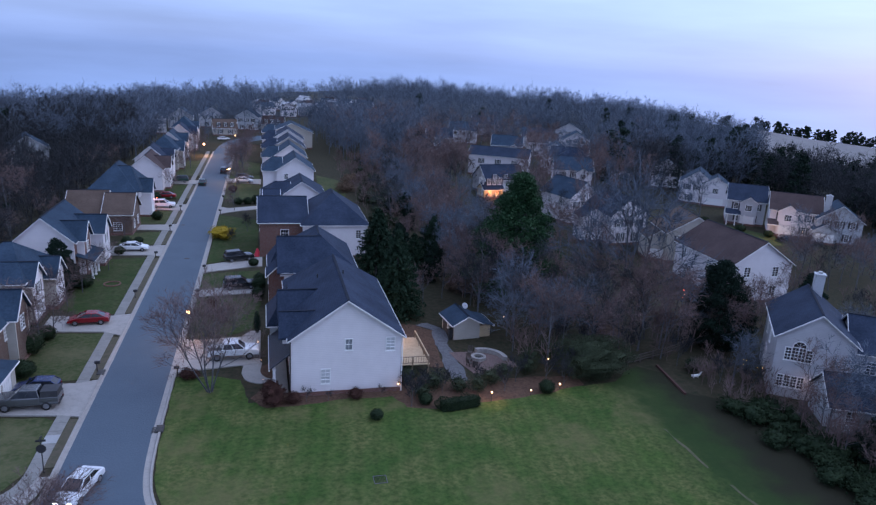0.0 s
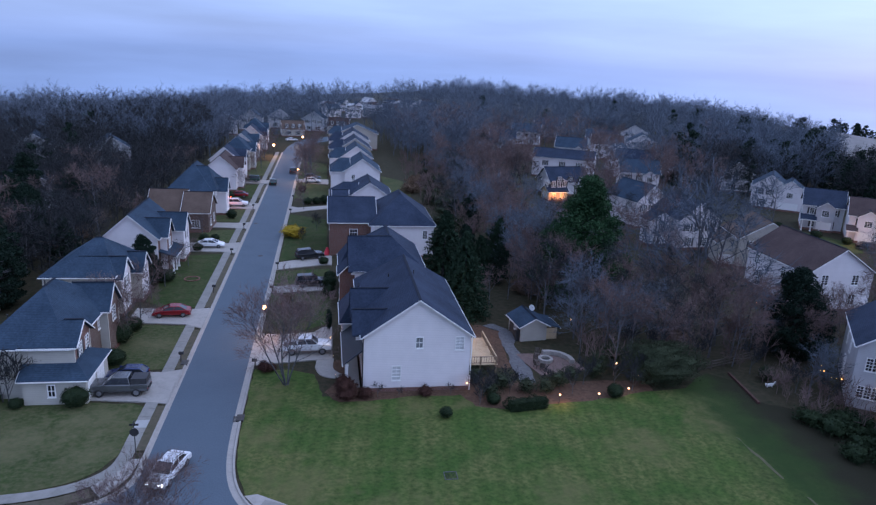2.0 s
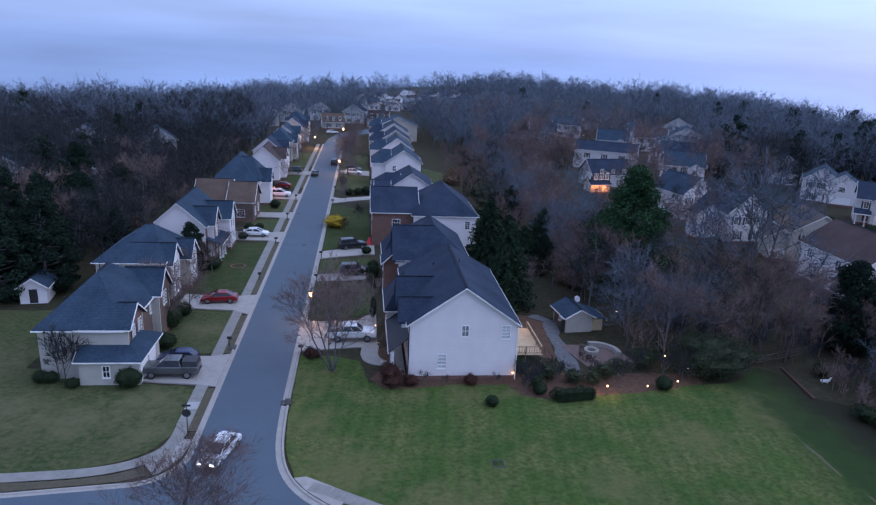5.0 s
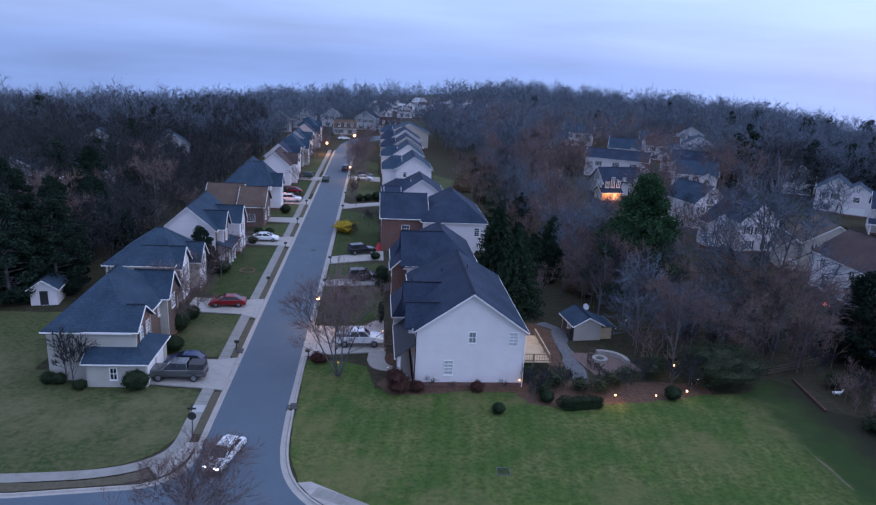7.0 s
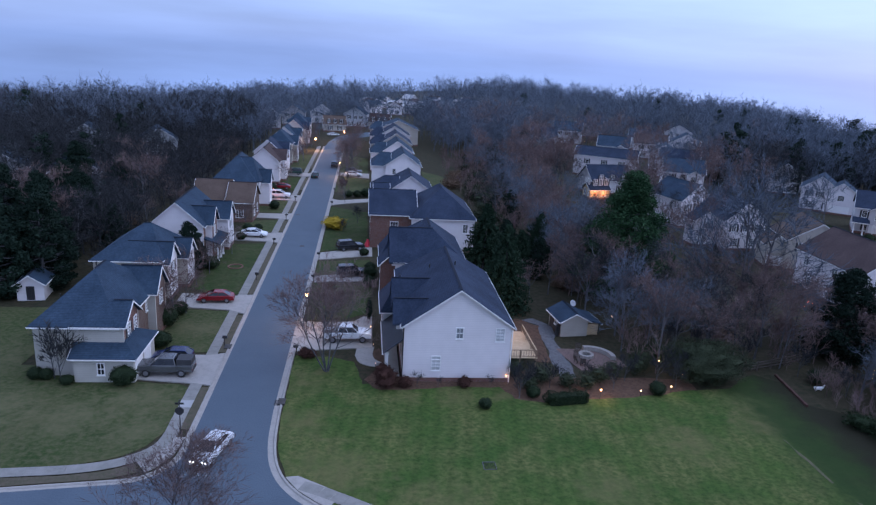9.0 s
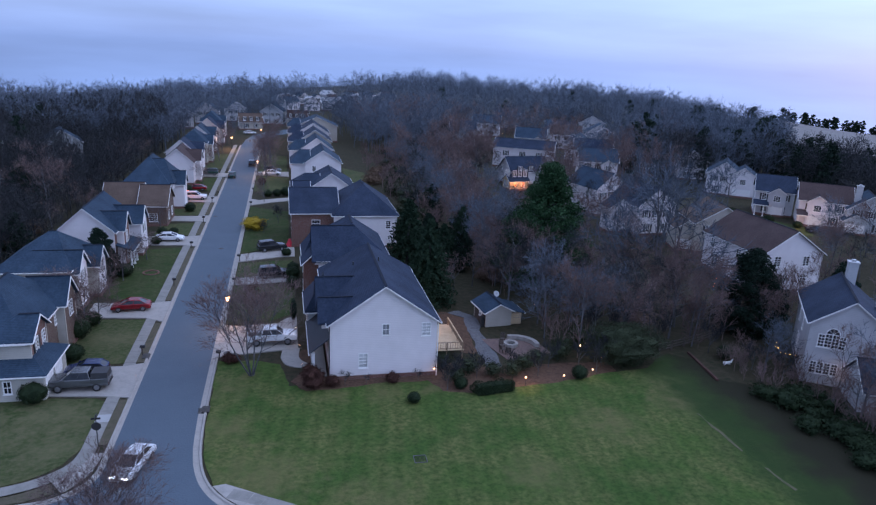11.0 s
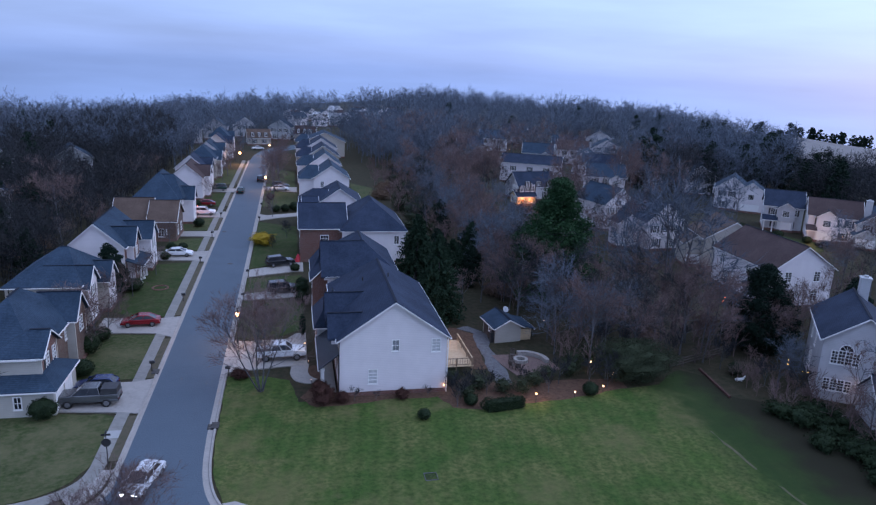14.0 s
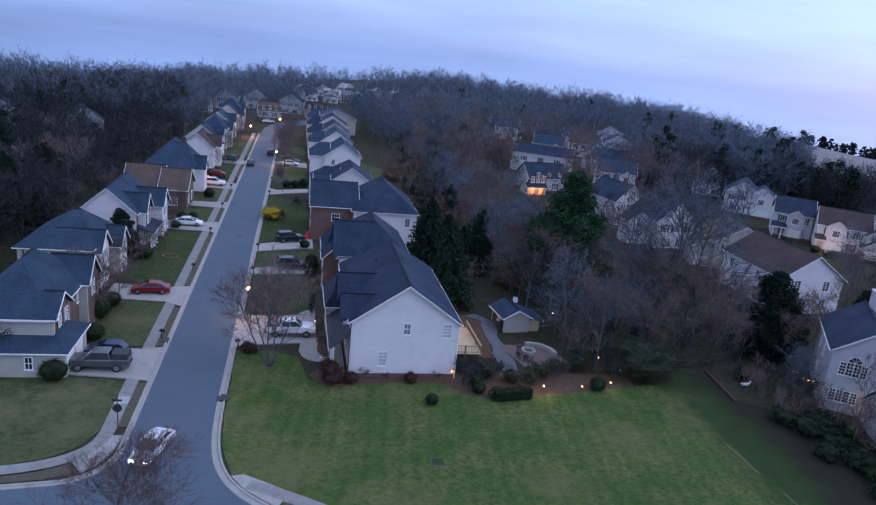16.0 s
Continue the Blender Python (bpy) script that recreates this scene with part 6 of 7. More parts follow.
brake = [p for p in brake if not (55.0 < p[0] and 48 < p[1]) and p[0] > 49.8 + 1.2 * math.sin(p[1] * 1.1)]
tagged(forest("undergrowth", "dark evergreen brambles massed along the lawn's edge", leafy, brake, "leaf_green", 14), category="undergrowth")
tagged(forest("undergrowth", "dark evergreen shrubs scattered on the garden slope", leafy, [(p[0] + 1.5, p[1] + 2.0, 0.7 + 0.9 * p[2]) for p in slope[::6]], "leaf_olive", 42), category="undergrowth")
forest("woods", "dark pines among the western woods", far_pine, grove(60, (110, 300), (-52, -14), 0.75, 9.0), "needle", 15)
forest("woods", "scattered dark pines in the bare woods", far_pine, [p for p in grove(40, (180, 440), (-40, 33), 0.8, 16.0, CLEAR) if not -75 < p[0] < 70], "needle", 6)
small_pine = [tris(pine(96 + i, 10.0, 3.6, 26, 26, 0.04, 1.1)) for i in range(3)]
forest("woods", "row of dark pines on the far rise", small_pine, [(470 * math.sin(radians(a)) + rnd.uniform(-6, 6), 470 * math.cos(radians(a)), rnd.uniform(0.40, 0.75)) for a in np.linspace(39.6, 62, 150)], "needle", 7)


# --- more houses of the eastern estate, between the trees ---
def estate(label, x, y, rz, w, d, wall, roof, h=6.0, rise=3.2, wing=None, porch=False, axis="y", extra=None, lit=None):
    blocks = [dict(x0=-w / 2, x1=w / 2, y0=0, y1=d, h=h, rise=rise, axis=axis,
                   win={"S": [(w * 0.22, 3.9, 0.9, 1.4, "shut"), (w * 0.5, 3.9, 0.9, 1.4, "shut"), (w * 0.78, 3.9, 0.9, 1.4, "shut"), (w * 0.3, 0.9, 0.9, 1.6, lit or "shut"), (w * 0.7, 0.9, 0.9, 1.6, lit or "shut")],
                        "W": [(d * 0.3, 3.9, 0.9, 1.4, "win"), (d * 0.7, 3.9, 0.9, 1.4, "win"), (d * 0.3, 1.0, 0.9, 1.5, "win"), (d * 0.7, 1.0, 0.9, 1.5, "win")],
                        "E": [(d * 0.3, 3.9, 0.9, 1.4, "win"), (d * 0.7, 3.9, 0.9, 1.4, "win")]})]
    if wing:
        a, b, dep, wh = wing
        blocks.append(dict(x0=a, x1=b, y0=-dep, y1=d * 0.6, h=wh, rise=(b - a) * 0.33, axis="y", win={"S": [((b - a) / 2, 0.15, min(4.6, b - a - 0.8), 2.2, "garage")] + ([((b - a) / 2, 3.7, 1.4, 1.3, "win")] if wh > 5 else [])}))
    if porch:
        blocks.append(dict(x0=-w / 2, x1=w / 2 if not wing else min(w / 2, wing[0]), y0=-2.0, y1=0, h=2.7, rise=0.9, lean="S", sides="", posts=[(-w / 2 + 0.2 + k * w * 0.22, -1.8) for k in range(3)]))
    return house(label, x, y, rz, blocks, wall=wall, roof=roof, z=land(x, y))


estate("white house with twin front gables and a grey roof", 117.5, 165.0, -36, 9, 10, "siding", "roof_blue", wing=(1.2, 8.5, 1.0, 5.8), porch=False)
estate("blue-roofed house with a columned front porch", 114.6, 140.4, -34, 8.5, 9, "siding_shaded", "roof", axis="x", wing=(-1.5, 2.4, 0.8, 5.6), porch=True)
h3 = estate("cream house with a lamplit porch and brown roof", 118.4, 128.6, -36, 10.5, 9.5, "siding", "roof_brown", axis="x", wing=(-3.6, 0.6, 0.8, 5.8), porch=True)
h9 = estate("grey house with a stout chimney beside the drive", 124.0, 121.5, -36, 9, 9, "siding_grey", "roof_blue", h=5.4, wing=(-5, -0.5, 1.5, 3.0))
chimney(h9, -2.6, 3.0, 0, 10.2, 1.2, "siding_grey")
estate("pale house with a tan shingle roof behind the trees", 79.5, 109.5, -14, 10.5, 10, "siding_tan", "roof_tan", h=5.8, wing=(-8.5, -4.5, -1.0, 4.5))
estate("white gabled house with a slate roof among bare trees", 72.5, 142.0, 14, 8.5, 11, "siding", "roof_blue", h=6.2, rise=3.4)
estate("white gabled house with a charcoal roof among bare trees", 73.6, 123.5, 4, 8.6, 11, "siding", "roof", h=6.2, rise=3.6, wing=(-9.0, -4.0, -3.0, 5.4))
estate("dark-roofed house behind the pine", 66.0, 178.0, 10, 12, 8, "siding_shaded", "roof", h=4.0, axis="x", rise=3.4)
sun_room = estate("small lamplit timber sun room", 60.2, 170.5, 10, 5.6, 4.0, "wood_pale", "roof", h=2.6, rise=1.4, axis="x", lit="pane_amber")
estate("long white two-storey house with rows of windows", 73.5, 207.0, -28, 19, 9, "siding", "roof", axis="x", h=6.4, rise=2.3)
estate("white gabled house high on the slope", 131.0, 272.0, -22, 12, 11, "siding", "roof_blue", h=5.0, rise=3.4)
estate("grey-roofed house high on the slope", 117.0, 282.0, -20, 13, 9, "siding_grey", "roof_blue", axis="x", h=5.2)
estate("pale house between bare trees", 86.0, 292.0, -20, 12, 9, "siding_shaded", "roof_blue", axis="x")
estate("pale house between bare trees", 68.0, 262.0, -12, 10, 9, "siding_grey", "roof", axis="x")
estate("pale house between bare trees", 122.5, 188.5, -30, 9, 9, "siding", "roof_blue")
estate("pale house between bare trees", 127.0, 234.0, -26, 11, 9, "siding_grey", "roof", axis="x")
for x, y, r, w_, wl_, rf in ((89.0, 184.0, -18, 11, "siding", "roof_blue"), (98.0, 208.0, -30, 12, "siding", "roof"), (88.0, 240.0, -22, 11, "siding_shaded", "roof_blue"), (108.0, 254.0, -20, 12, "siding", "roof_brown"), (113.0, 204.0, -34, 10, "siding", "roof_blue"), (100.0, 224.0, -26, 9, "siding", "roof_blue")):
    estate("white two-storey house of the eastern estate", x, y, r, w_, 9, wl_, rf, axis="x" if w_ > 10 else "y", wing=(0.8, 4.6, 1.0, 5.4))
estate("pale house between bare trees", 104.0, 318.0, -20, 12, 9, "siding_shaded", "roof_blue", axis="x")
estate("pale house between bare trees", 140.0, 300.0, -24, 12, 9, "siding_shaded", "roof")
rnd = random.Random(5)
for i in range(20):
    estate("distant white house of a far-off estate", 4 + (i % 7) * 8.5 + rnd.uniform(-2.5, 2.5), 396 + (i // 7) * 21 + rnd.uniform(-7, 7), rnd.uniform(-55, 55), rnd.uniform(6.0, 8.5), 7, ("siding", "siding", "siding_shaded")[i % 3], ("roof_blue", "siding_grey", "roof_brown")[(i * 5) % 3], h=rnd.uniform(3.6, 5.4), rise=2.4, axis="xy"[i % 2])
for i, (x, y, r, wl_) in enumerate(((-77, 151, 20, "siding_grey"), (-61, 149, 20, "siding_shaded"), (-81, 207, 15, "siding_grey"), (-72, 182, 25, "siding_shaded"), (-98, 240, 10, "siding_grey"), (-60, 205, 18, "siding_grey"), (-100, 160, 20, "siding_shaded"),
                                (-42, 300, 10, "siding_shaded"), (-52, 318, 5, "siding_grey"), (-34, 322, 0, "siding_shaded"), (-62, 335, 0, "siding_shaded"), (-22, 335, 8, "siding_shaded"), (-6, 322, -10, "siding_grey"), (-75, 120, 25, "siding_shaded"))):
    estate("grey-white house half hidden by the western woods", x, y, r, 10, 9, wl_, "roof_blue")
estate("brown-roofed house at the street's end", -14.0, 299.0, 8, 9.5, 8, "siding_tan", "roof_tan", axis="x", h=3.2)
estate("red-roofed house at the street's end", 5.0, 319.0, -8, 9.5, 8, "siding_tan", "roof_brown", axis="x", h=3.2)


# ---- sheds, deck, patio ----
def shed_frame():
    t = house("white garden shed with a slate gabled roof and wooden lean-to", 26.4, 79.2, 6, [
        dict(x0=-1.9, x1=1.7, y0=0, y1=4.2, h=2.1, rise=0.95, axis="y", faces={"W": "wood_dark"}, win={"W": [(2.4, 1.0, 0.8, 0.8, "win")]}, found=False),
        dict(x0=1.7, x1=3.3, y0=0.3, y1=3.9, h=1.55, rise=0.5, lean="E", faces={"S": "wood_pale", "E": "wood_pale"}, sides="SE", found=False),
    ], wall="siding_tan", roof="roof_blue", category="shed")
    bm = bmesh.new()
    box(bm, 1.8, 3.2, 0.2, 0.28, 0.1, 1.6)
    door = part("door", bm, "wood_pale", t, "pale wooden plank door")
    for k in range(5):
        bm = bmesh.new()
        box(bm, 1.81 + k * 0.28, 2.08 + k * 0.28, 0.17, 0.2, 0.12, 1.57)
        part("plank", bm, "wood_pale", door)
    bm = bmesh.new()
    box(bm, -2.4, -2.0, 0.2, 0.7, 0, 1.3)
    box(bm, -2.44, -1.96, 0.16, 0.74, 1.3, 1.36)
    part("bin", bm, "metal_black", t)
    return t


shed_frame()
bm = bmesh.new()
bmesh.ops.create_circle(bm, cap_ends=True, radius=0.42, segments=20, matrix=pose(26.9, 82.6, 3.30, 55, 0, 20))
bmesh.ops.solidify(bm, geom=bm.faces[:], thickness=0.04)
dish = tagged(empty("satellite_dish", 26.9, 82.6, 2.72), "small grey satellite dish on the shed roof", "dish")
for vtx in bm.verts:
    vtx.co -= Vector((26.9, 82.6, 2.72))
part("reflector", bm, "siding_grey", dish)
bm = bmesh.new()
tube(bm, [(0, 0, -0.35), (0, 0.05, 0.35), (0, -0.05, 0.7)], [0.03, 0.03, 0.03], 6)
part("mast", bm, "metal_black", dish)
house("small white garden shed behind the corner house", -43.5, 88.5, 8, [dict(x0=-1.6, x1=1.6, y0=0, y1=3.6, h=2.3, rise=1.1, axis="y", win={"S": [(1.6, 0.05, 1.0, 1.9, "door")]}, found=False)], wall="siding", roof="roof_blue", category="shed")


def deck():
    t = tagged(empty("deck", 15.25, 70.0), "raised timber deck with railings behind the white house", "deck")
    bm = bmesh.new()
    for k in range(26):
        box(bm, 0.0, 4.0, k * 0.3, k * 0.3 + 0.285, 1.12, 1.17)
    part("decking", bm, "wood_pale", t)
    for x, y in ((0.2, 0.1), (2.0, 0.1), (3.85, 0.1), (3.85, 2.6), (3.85, 5.2), (3.85, 7.6)):
        bm = bmesh.new()
        box(bm, x - 0.06, x + 0.06, y - 0.06, y + 0.06, 0, 2.15)
        part("post", bm, "wood", t)
    for a, b in (((0.1, 0.1), (3.85, 0.1)), ((3.85, 0.1), (3.85, 7.7))):
        for z in (1.35, 2.1):
            bm = bmesh.new()
            beam(bm, (*a, z), (*b, z), 0.12 if z > 2 else 0.06, 0.06)
            part("rail", bm, "wood_pale" if a[0] > 1 else "wood", t)
        n = int((Vector(b) - Vector(a)).length / 0.28)
        bm = bmesh.new()
        for k in range(1, n):
            p = Vector(a).lerp(Vector(b), k / n)
            box(bm, p.x - 0.02, p.x + 0.02, p.y - 0.02, p.y + 0.02, 1.35, 2.1)
        tagged(part("baluster", bm, "wood", t), kind="stuff")
    bm = bmesh.new()
    for k in range(5):
        box(bm, 1.2, 2.4, 7.9 + k * 0.28, 8.2 + k * 0.28, 0.9 - k * 0.2, 0.95 - k * 0.2)
    beam(bm, (1.2, 7.8, 1.0), (1.2, 9.3, 0.0), 0.05, 0.2)
    beam(bm, (2.4, 7.8, 1.0), (2.4, 9.3, 0.0), 0.05, 0.2)
    part("steps", bm, "wood", t)


deck()
tagged(part("mulch_bed", slab([(1.2, 64.2), (3.6, 64.2), (9, 65.2), (14.2, 65.0), (15.2, 62.4), (18, 61.6), (23, 62.4), (31, 63.4), (36, 64.8), (36, 67), (30, 67.5), (20, 68), (15.6, 70), (15.3, 66.4), (3.6, 66.4), (3.0, 75.0), (0.9, 74.4), (0.2, 72.0), (1.2, 69.6), (-0.4, 66.5)], 0.05, 0.06, 0.15, 5), "mulch"), "reddish bark mulch bed round the house", "mulch", kind="structure")
tagged(part("mulch_bed", slab([(19.4, 71.5), (21.4, 71.2), (21.6, 75), (22.1, 79), (22.5, 82.4), (20.4, 84.6), (17.0, 85.4), (16.0, 80), (19.4, 79.0)], 0.05, 0.06, 0.15, 6), "mulch"), "reddish mulch beside the deck", "mulch", kind="structure")
tagged(part("gravel_path", slab([(20.8, 84.6), (22.6, 82.6), (22.1, 79), (21.7, 75), (21.5, 71), (21.5, 67.8), (23.1, 67.4), (23.5, 70), (23.3, 74.4), (23.6, 78), (24.2, 82.0), (22.6, 85.0)], 0.058, 0.06, 0.22, 7), "gravel"), "pale grey gravel path across the garden", "path", kind="structure")
patio = tagged(part("patio", slab([(22.9, 75.2), (29.2, 75.0), (30.2, 70.4), (27, 69.4), (24.3, 69.2), (23.4, 72.5)], 0.07, 0.08, 0.03, 9), "paver"), "dull red paved garden patio", "patio", kind="structure")
tagged(part("garden_path", slab([(-1.2, 75.0)] + smooth([(-1.4, 72.6), (-0.9, 70.8), (0.3, 69.9), (1.7, 69.8)], 4) + [(1.9, 70.6)] + smooth([(1.3, 71.0), (0.8, 71.8), (0.6, 73.0), (0.8, 75.0)], 4), 0.09, 0.09), "concrete"), "curved pale concrete path from drive to porch", "path", kind="structure")
tagged(part("garden_path", slab([(-1.6, 83.2), (-0.6, 84.6), (0.6, 84.8), (0.6, 83.0)], 0.09, 0.09), "concrete"), "short pale path beside the drive", "path", kind="structure")
for way in ([(39.75, 54.6), (39.95, 54.5), (40.15, 51), (40.25, 47.6), (40.05, 47.5), (39.8, 51)], [(40.35, 45.0), (40.6, 44.9), (41.0, 41.6), (40.7, 41.5)]):
    tagged(part("worn_path", slab(way, 0.056, 0.02, 0.12, 12), "trail"), "faint bare stretch of a path across the lawn", "path", kind="structure")
tagged(part("utility_slab", slab([(-17.9, 60.4), (-16.7, 60.4), (-16.7, 61.8), (-17.9, 61.8)], 0.14, 0.1), "concrete_new"), "pale new concrete square in the walk", "slab", kind="structure")


def fire_ring():
    t = tagged(empty("fire_ring", 26.0, 73.0, 0.07), "round white stone fire ring on the patio", "fire pit")
    for k in range(14):
        bm = bmesh.new()
        a0, a1 = 2 * math.pi * k / 14 + 0.02, 2 * math.pi * (k + 1) / 14 - 0.02
        q = [(0.55, a0), (0.9, a0), (0.9, a1), (0.55, a1)]
        lo = [bm.verts.new((r * math.cos(a), r * math.sin(a), 0)) for r, a in q]
        hi = [bm.verts.new((r * math.cos(a), r * math.sin(a), 0.38)) for r, a in q]
        bm.faces.new(hi)
        for i in range(4):
            j = (i + 1) % 4
            bm.faces.new((lo[i], lo[j], hi[j], hi[i]))
        part("stone", bm, "concrete", t)
    bm = bmesh.new()
    bmesh.ops.create_circle(bm, cap_ends=True, radius=0.6, segments=16, matrix=pose(0, 0, 0.12))
    part("ash", bm, "iron", t)


fire_ring()
t = tagged(empty("stone_bench", 26.6, 72.4, 0.07), "curved pale stone garden bench round the patio edge", "bench")
for k in range(9):
    a0, a1 = radians(-8 + k * 12), radians(4 + k * 12 - 0.8)
    bm = bmesh.new()
    q = [(2.2, a0), (2.75, a0), (2.75, a1), (2.2, a1)]
    lo = [bm.verts.new((r * math.cos(a), r * math.sin(a), 0)) for r, a in q]
    hi = [bm.verts.new((r * math.cos(a), r * math.sin(a), 0.5)) for r, a in q]
    bm.faces.new(hi)
    for i in range(4):
        j = (i + 1) % 4
        bm.faces.new((lo[i], lo[j], hi[j], hi[i]))
    part("stone", bm, "concrete", t)


def patio_chair():
    t = tagged(empty("patio_chair", 24.6, 72.2, 0.07), "dark weathered garden chair on the patio", "chair", group="patio chairs")
    bm = bmesh.new()
    box(bm, -0.3, 0.3, -0.28, 0.28, 0.38, 0.43)
    part("seat", bm, "wood_dark", t)
    bm = bmesh.new()
    beam(bm, (-0.26, 0.28, 0.43), (-0.26, 0.46, 1.0), 0.06, 0.05)
    beam(bm, (0.26, 0.28, 0.43), (0.26, 0.46, 1.0), 0.06, 0.05)
    beam(bm, (-0.26, 0.46, 0.98), (0.26, 0.46, 0.98), 0.05, 0.06)
    back = part("backrest", bm, "wood_dark", t)
    for k in range(4):
        bm = bmesh.new()
        beam(bm, (-0.3, 0.3 + k * 0.045, 0.52 + k * 0.14), (0.3, 0.3 + k * 0.045, 0.52 + k * 0.14), 0.03, 0.1)
        part("slat", bm, "wood_dark", back)
    for x in (-0.27, 0.27):
        for y in (-0.25, 0.25):
            bm = bmesh.new()
            box(bm, x - 0.03, x + 0.03, y - 0.03, y + 0.03, 0, 0.6 if y < 0 else 0.4)
            part("leg", bm, "wood_dark", t)
    return t


pc = patio_chair()
for x, y, r in ((24.4, 71.2, 110), (24.9, 70.6, 160), (25.3, 74.2, -20)):
    copy_thing(pc, pose(x, y, 0.07, 0, 0, r))


def split_fence(points, label):
    t = tagged(empty("fence", points[0][0], points[0][1]), label, "fence")
    o = Vector((points[0][0], points[0][1], 0))
    for a, b in zip(points, points[1:]):
        a, b = Vector((*a, 0)) - o, Vector((*b, 0)) - o
        n = max(1, round((b - a).length / 2.6))
        for k in range(n):
            p, q = a.lerp(b, k / n), a.lerp(b, (k + 1) / n)
            bm = bmesh.new()
            box(bm, p.x - 0.08, p.x + 0.08, p.y - 0.08, p.y + 0.08, 0, 1.25)
            part("post", bm, "wood_dark", t)
            for z in (0.4, 0.75, 1.1):
                bm = bmesh.new()
                beam(bm, (p.x, p.y, z), (q.x, q.y, z + 0.03 * ((k % 3) - 1)), 0.06, 0.13)
                part("rail", bm, "wood_dark", t)


split_fence([(43.6, 68.9), (50.0, 71.0), (60.4, 75.6), (65.5, 79.0)], "weathered split-rail timber fence at the wood's edge")
split_fence([(64.5, 119.5), (72, 119.0), (80, 117.8), (88, 119.5)], "weathered split-rail timber fence behind the houses")
t = tagged(empty("timber_edging", 47.3, 68.3), "long dark timber edging beside the dry grass", "edging")
for k in range(4):
    bm = bmesh.new()
    p, q = Vector((-0.22 * k, -1.85 * k, 0.13)), Vector((-0.22 * (k + 0.97), -1.85 * (k + 0.97), 0.13))
    beam(bm, p, q, 0.24, 0.26)
    part("sleeper", bm, "sleeper", t)
t = tagged(empty("garden_ornament", 50.3, 64.8), "small white curved garden ornament under a shrub", "ornament")
bm = bmesh.new()
tube(bm, [(-0.6, 0, 0.42), (-0.45, 0, 0.3), (0, 0, 0.26), (0.45, 0, 0.34), (0.62, 0, 0.62), (0.75, 0, 0.66)], [0.05, 0.16, 0.19, 0.14, 0.08, 0.05], 8)
box(bm, -0.35, -0.25, -0.08, 0.08, 0, 0.25)
box(bm, 0.25, 0.35, -0.08, 0.08, 0, 0.25)
part("figure", bm, "trim", t)

# drain in the lawn, inlets in the kerb, covers in the road
t = tagged(empty("storm_drain", 10.45, 50.6, 0.05), "dark iron drain grate in a concrete rim in the lawn", "drain")
bm = bmesh.new()
for a in ((-0.56, 0.56, -0.56, -0.52), (-0.56, 0.56, 0.52, 0.56), (-0.56, -0.52, -0.52, 0.52), (0.52, 0.56, -0.52, 0.52)):
    box(bm, *a, -0.1, 0.04)
part("rim", bm, "gravel", t)
# shallow floor, its depth suggested by painted-in darkness
bm = bmesh.new()
box(bm, -0.52, 0.52, -0.52, 0.52, -0.1, -0.04)
part("pit", bm, "iron_shade", t)
for k in range(9):
    bm = bmesh.new()
    box(bm, -0.49 + k * 0.118, -0.46 + k * 0.118, -0.52, 0.52, -0.04, 0.01)
    part("bar", bm, "iron_shade", t)
for x, y in ((-8.35, 61.6), (-15.95, 74.5)):
    t = tagged(empty("kerb_inlet", x, y, 0.03), "dark storm inlet with an iron hood in the kerb", "drain", group="kerb inlets")
    bm = bmesh.new()
    box(bm, -0.35, 0.35, -0.6, 0.6, 0.0, 0.16)
    part("hood", bm, "iron", t)
    bm = bmesh.new()
    for k in range(6):
        box(bm, -0.7, -0.35, -0.55 + k * 0.19, -0.47 + k * 0.19, 0.0, 0.03)
    part("grate", bm, "iron", t)
for x, y in ((-14.6, 142.0), (-11.5, 118.0)):
    bm = bmesh.new()
    bmesh.ops.create_cone(bm, cap_ends=True, segments=20, radius1=0.42, radius2=0.42, depth=0.02, matrix=pose(0, 0, 0.01))
    o = part("manhole_cover", bm, "iron")
    o.matrix_world = pose(x, y, 0.02)
    tagged(o, "round iron manhole cover in the asphalt", "manhole cover", group="manhole covers")


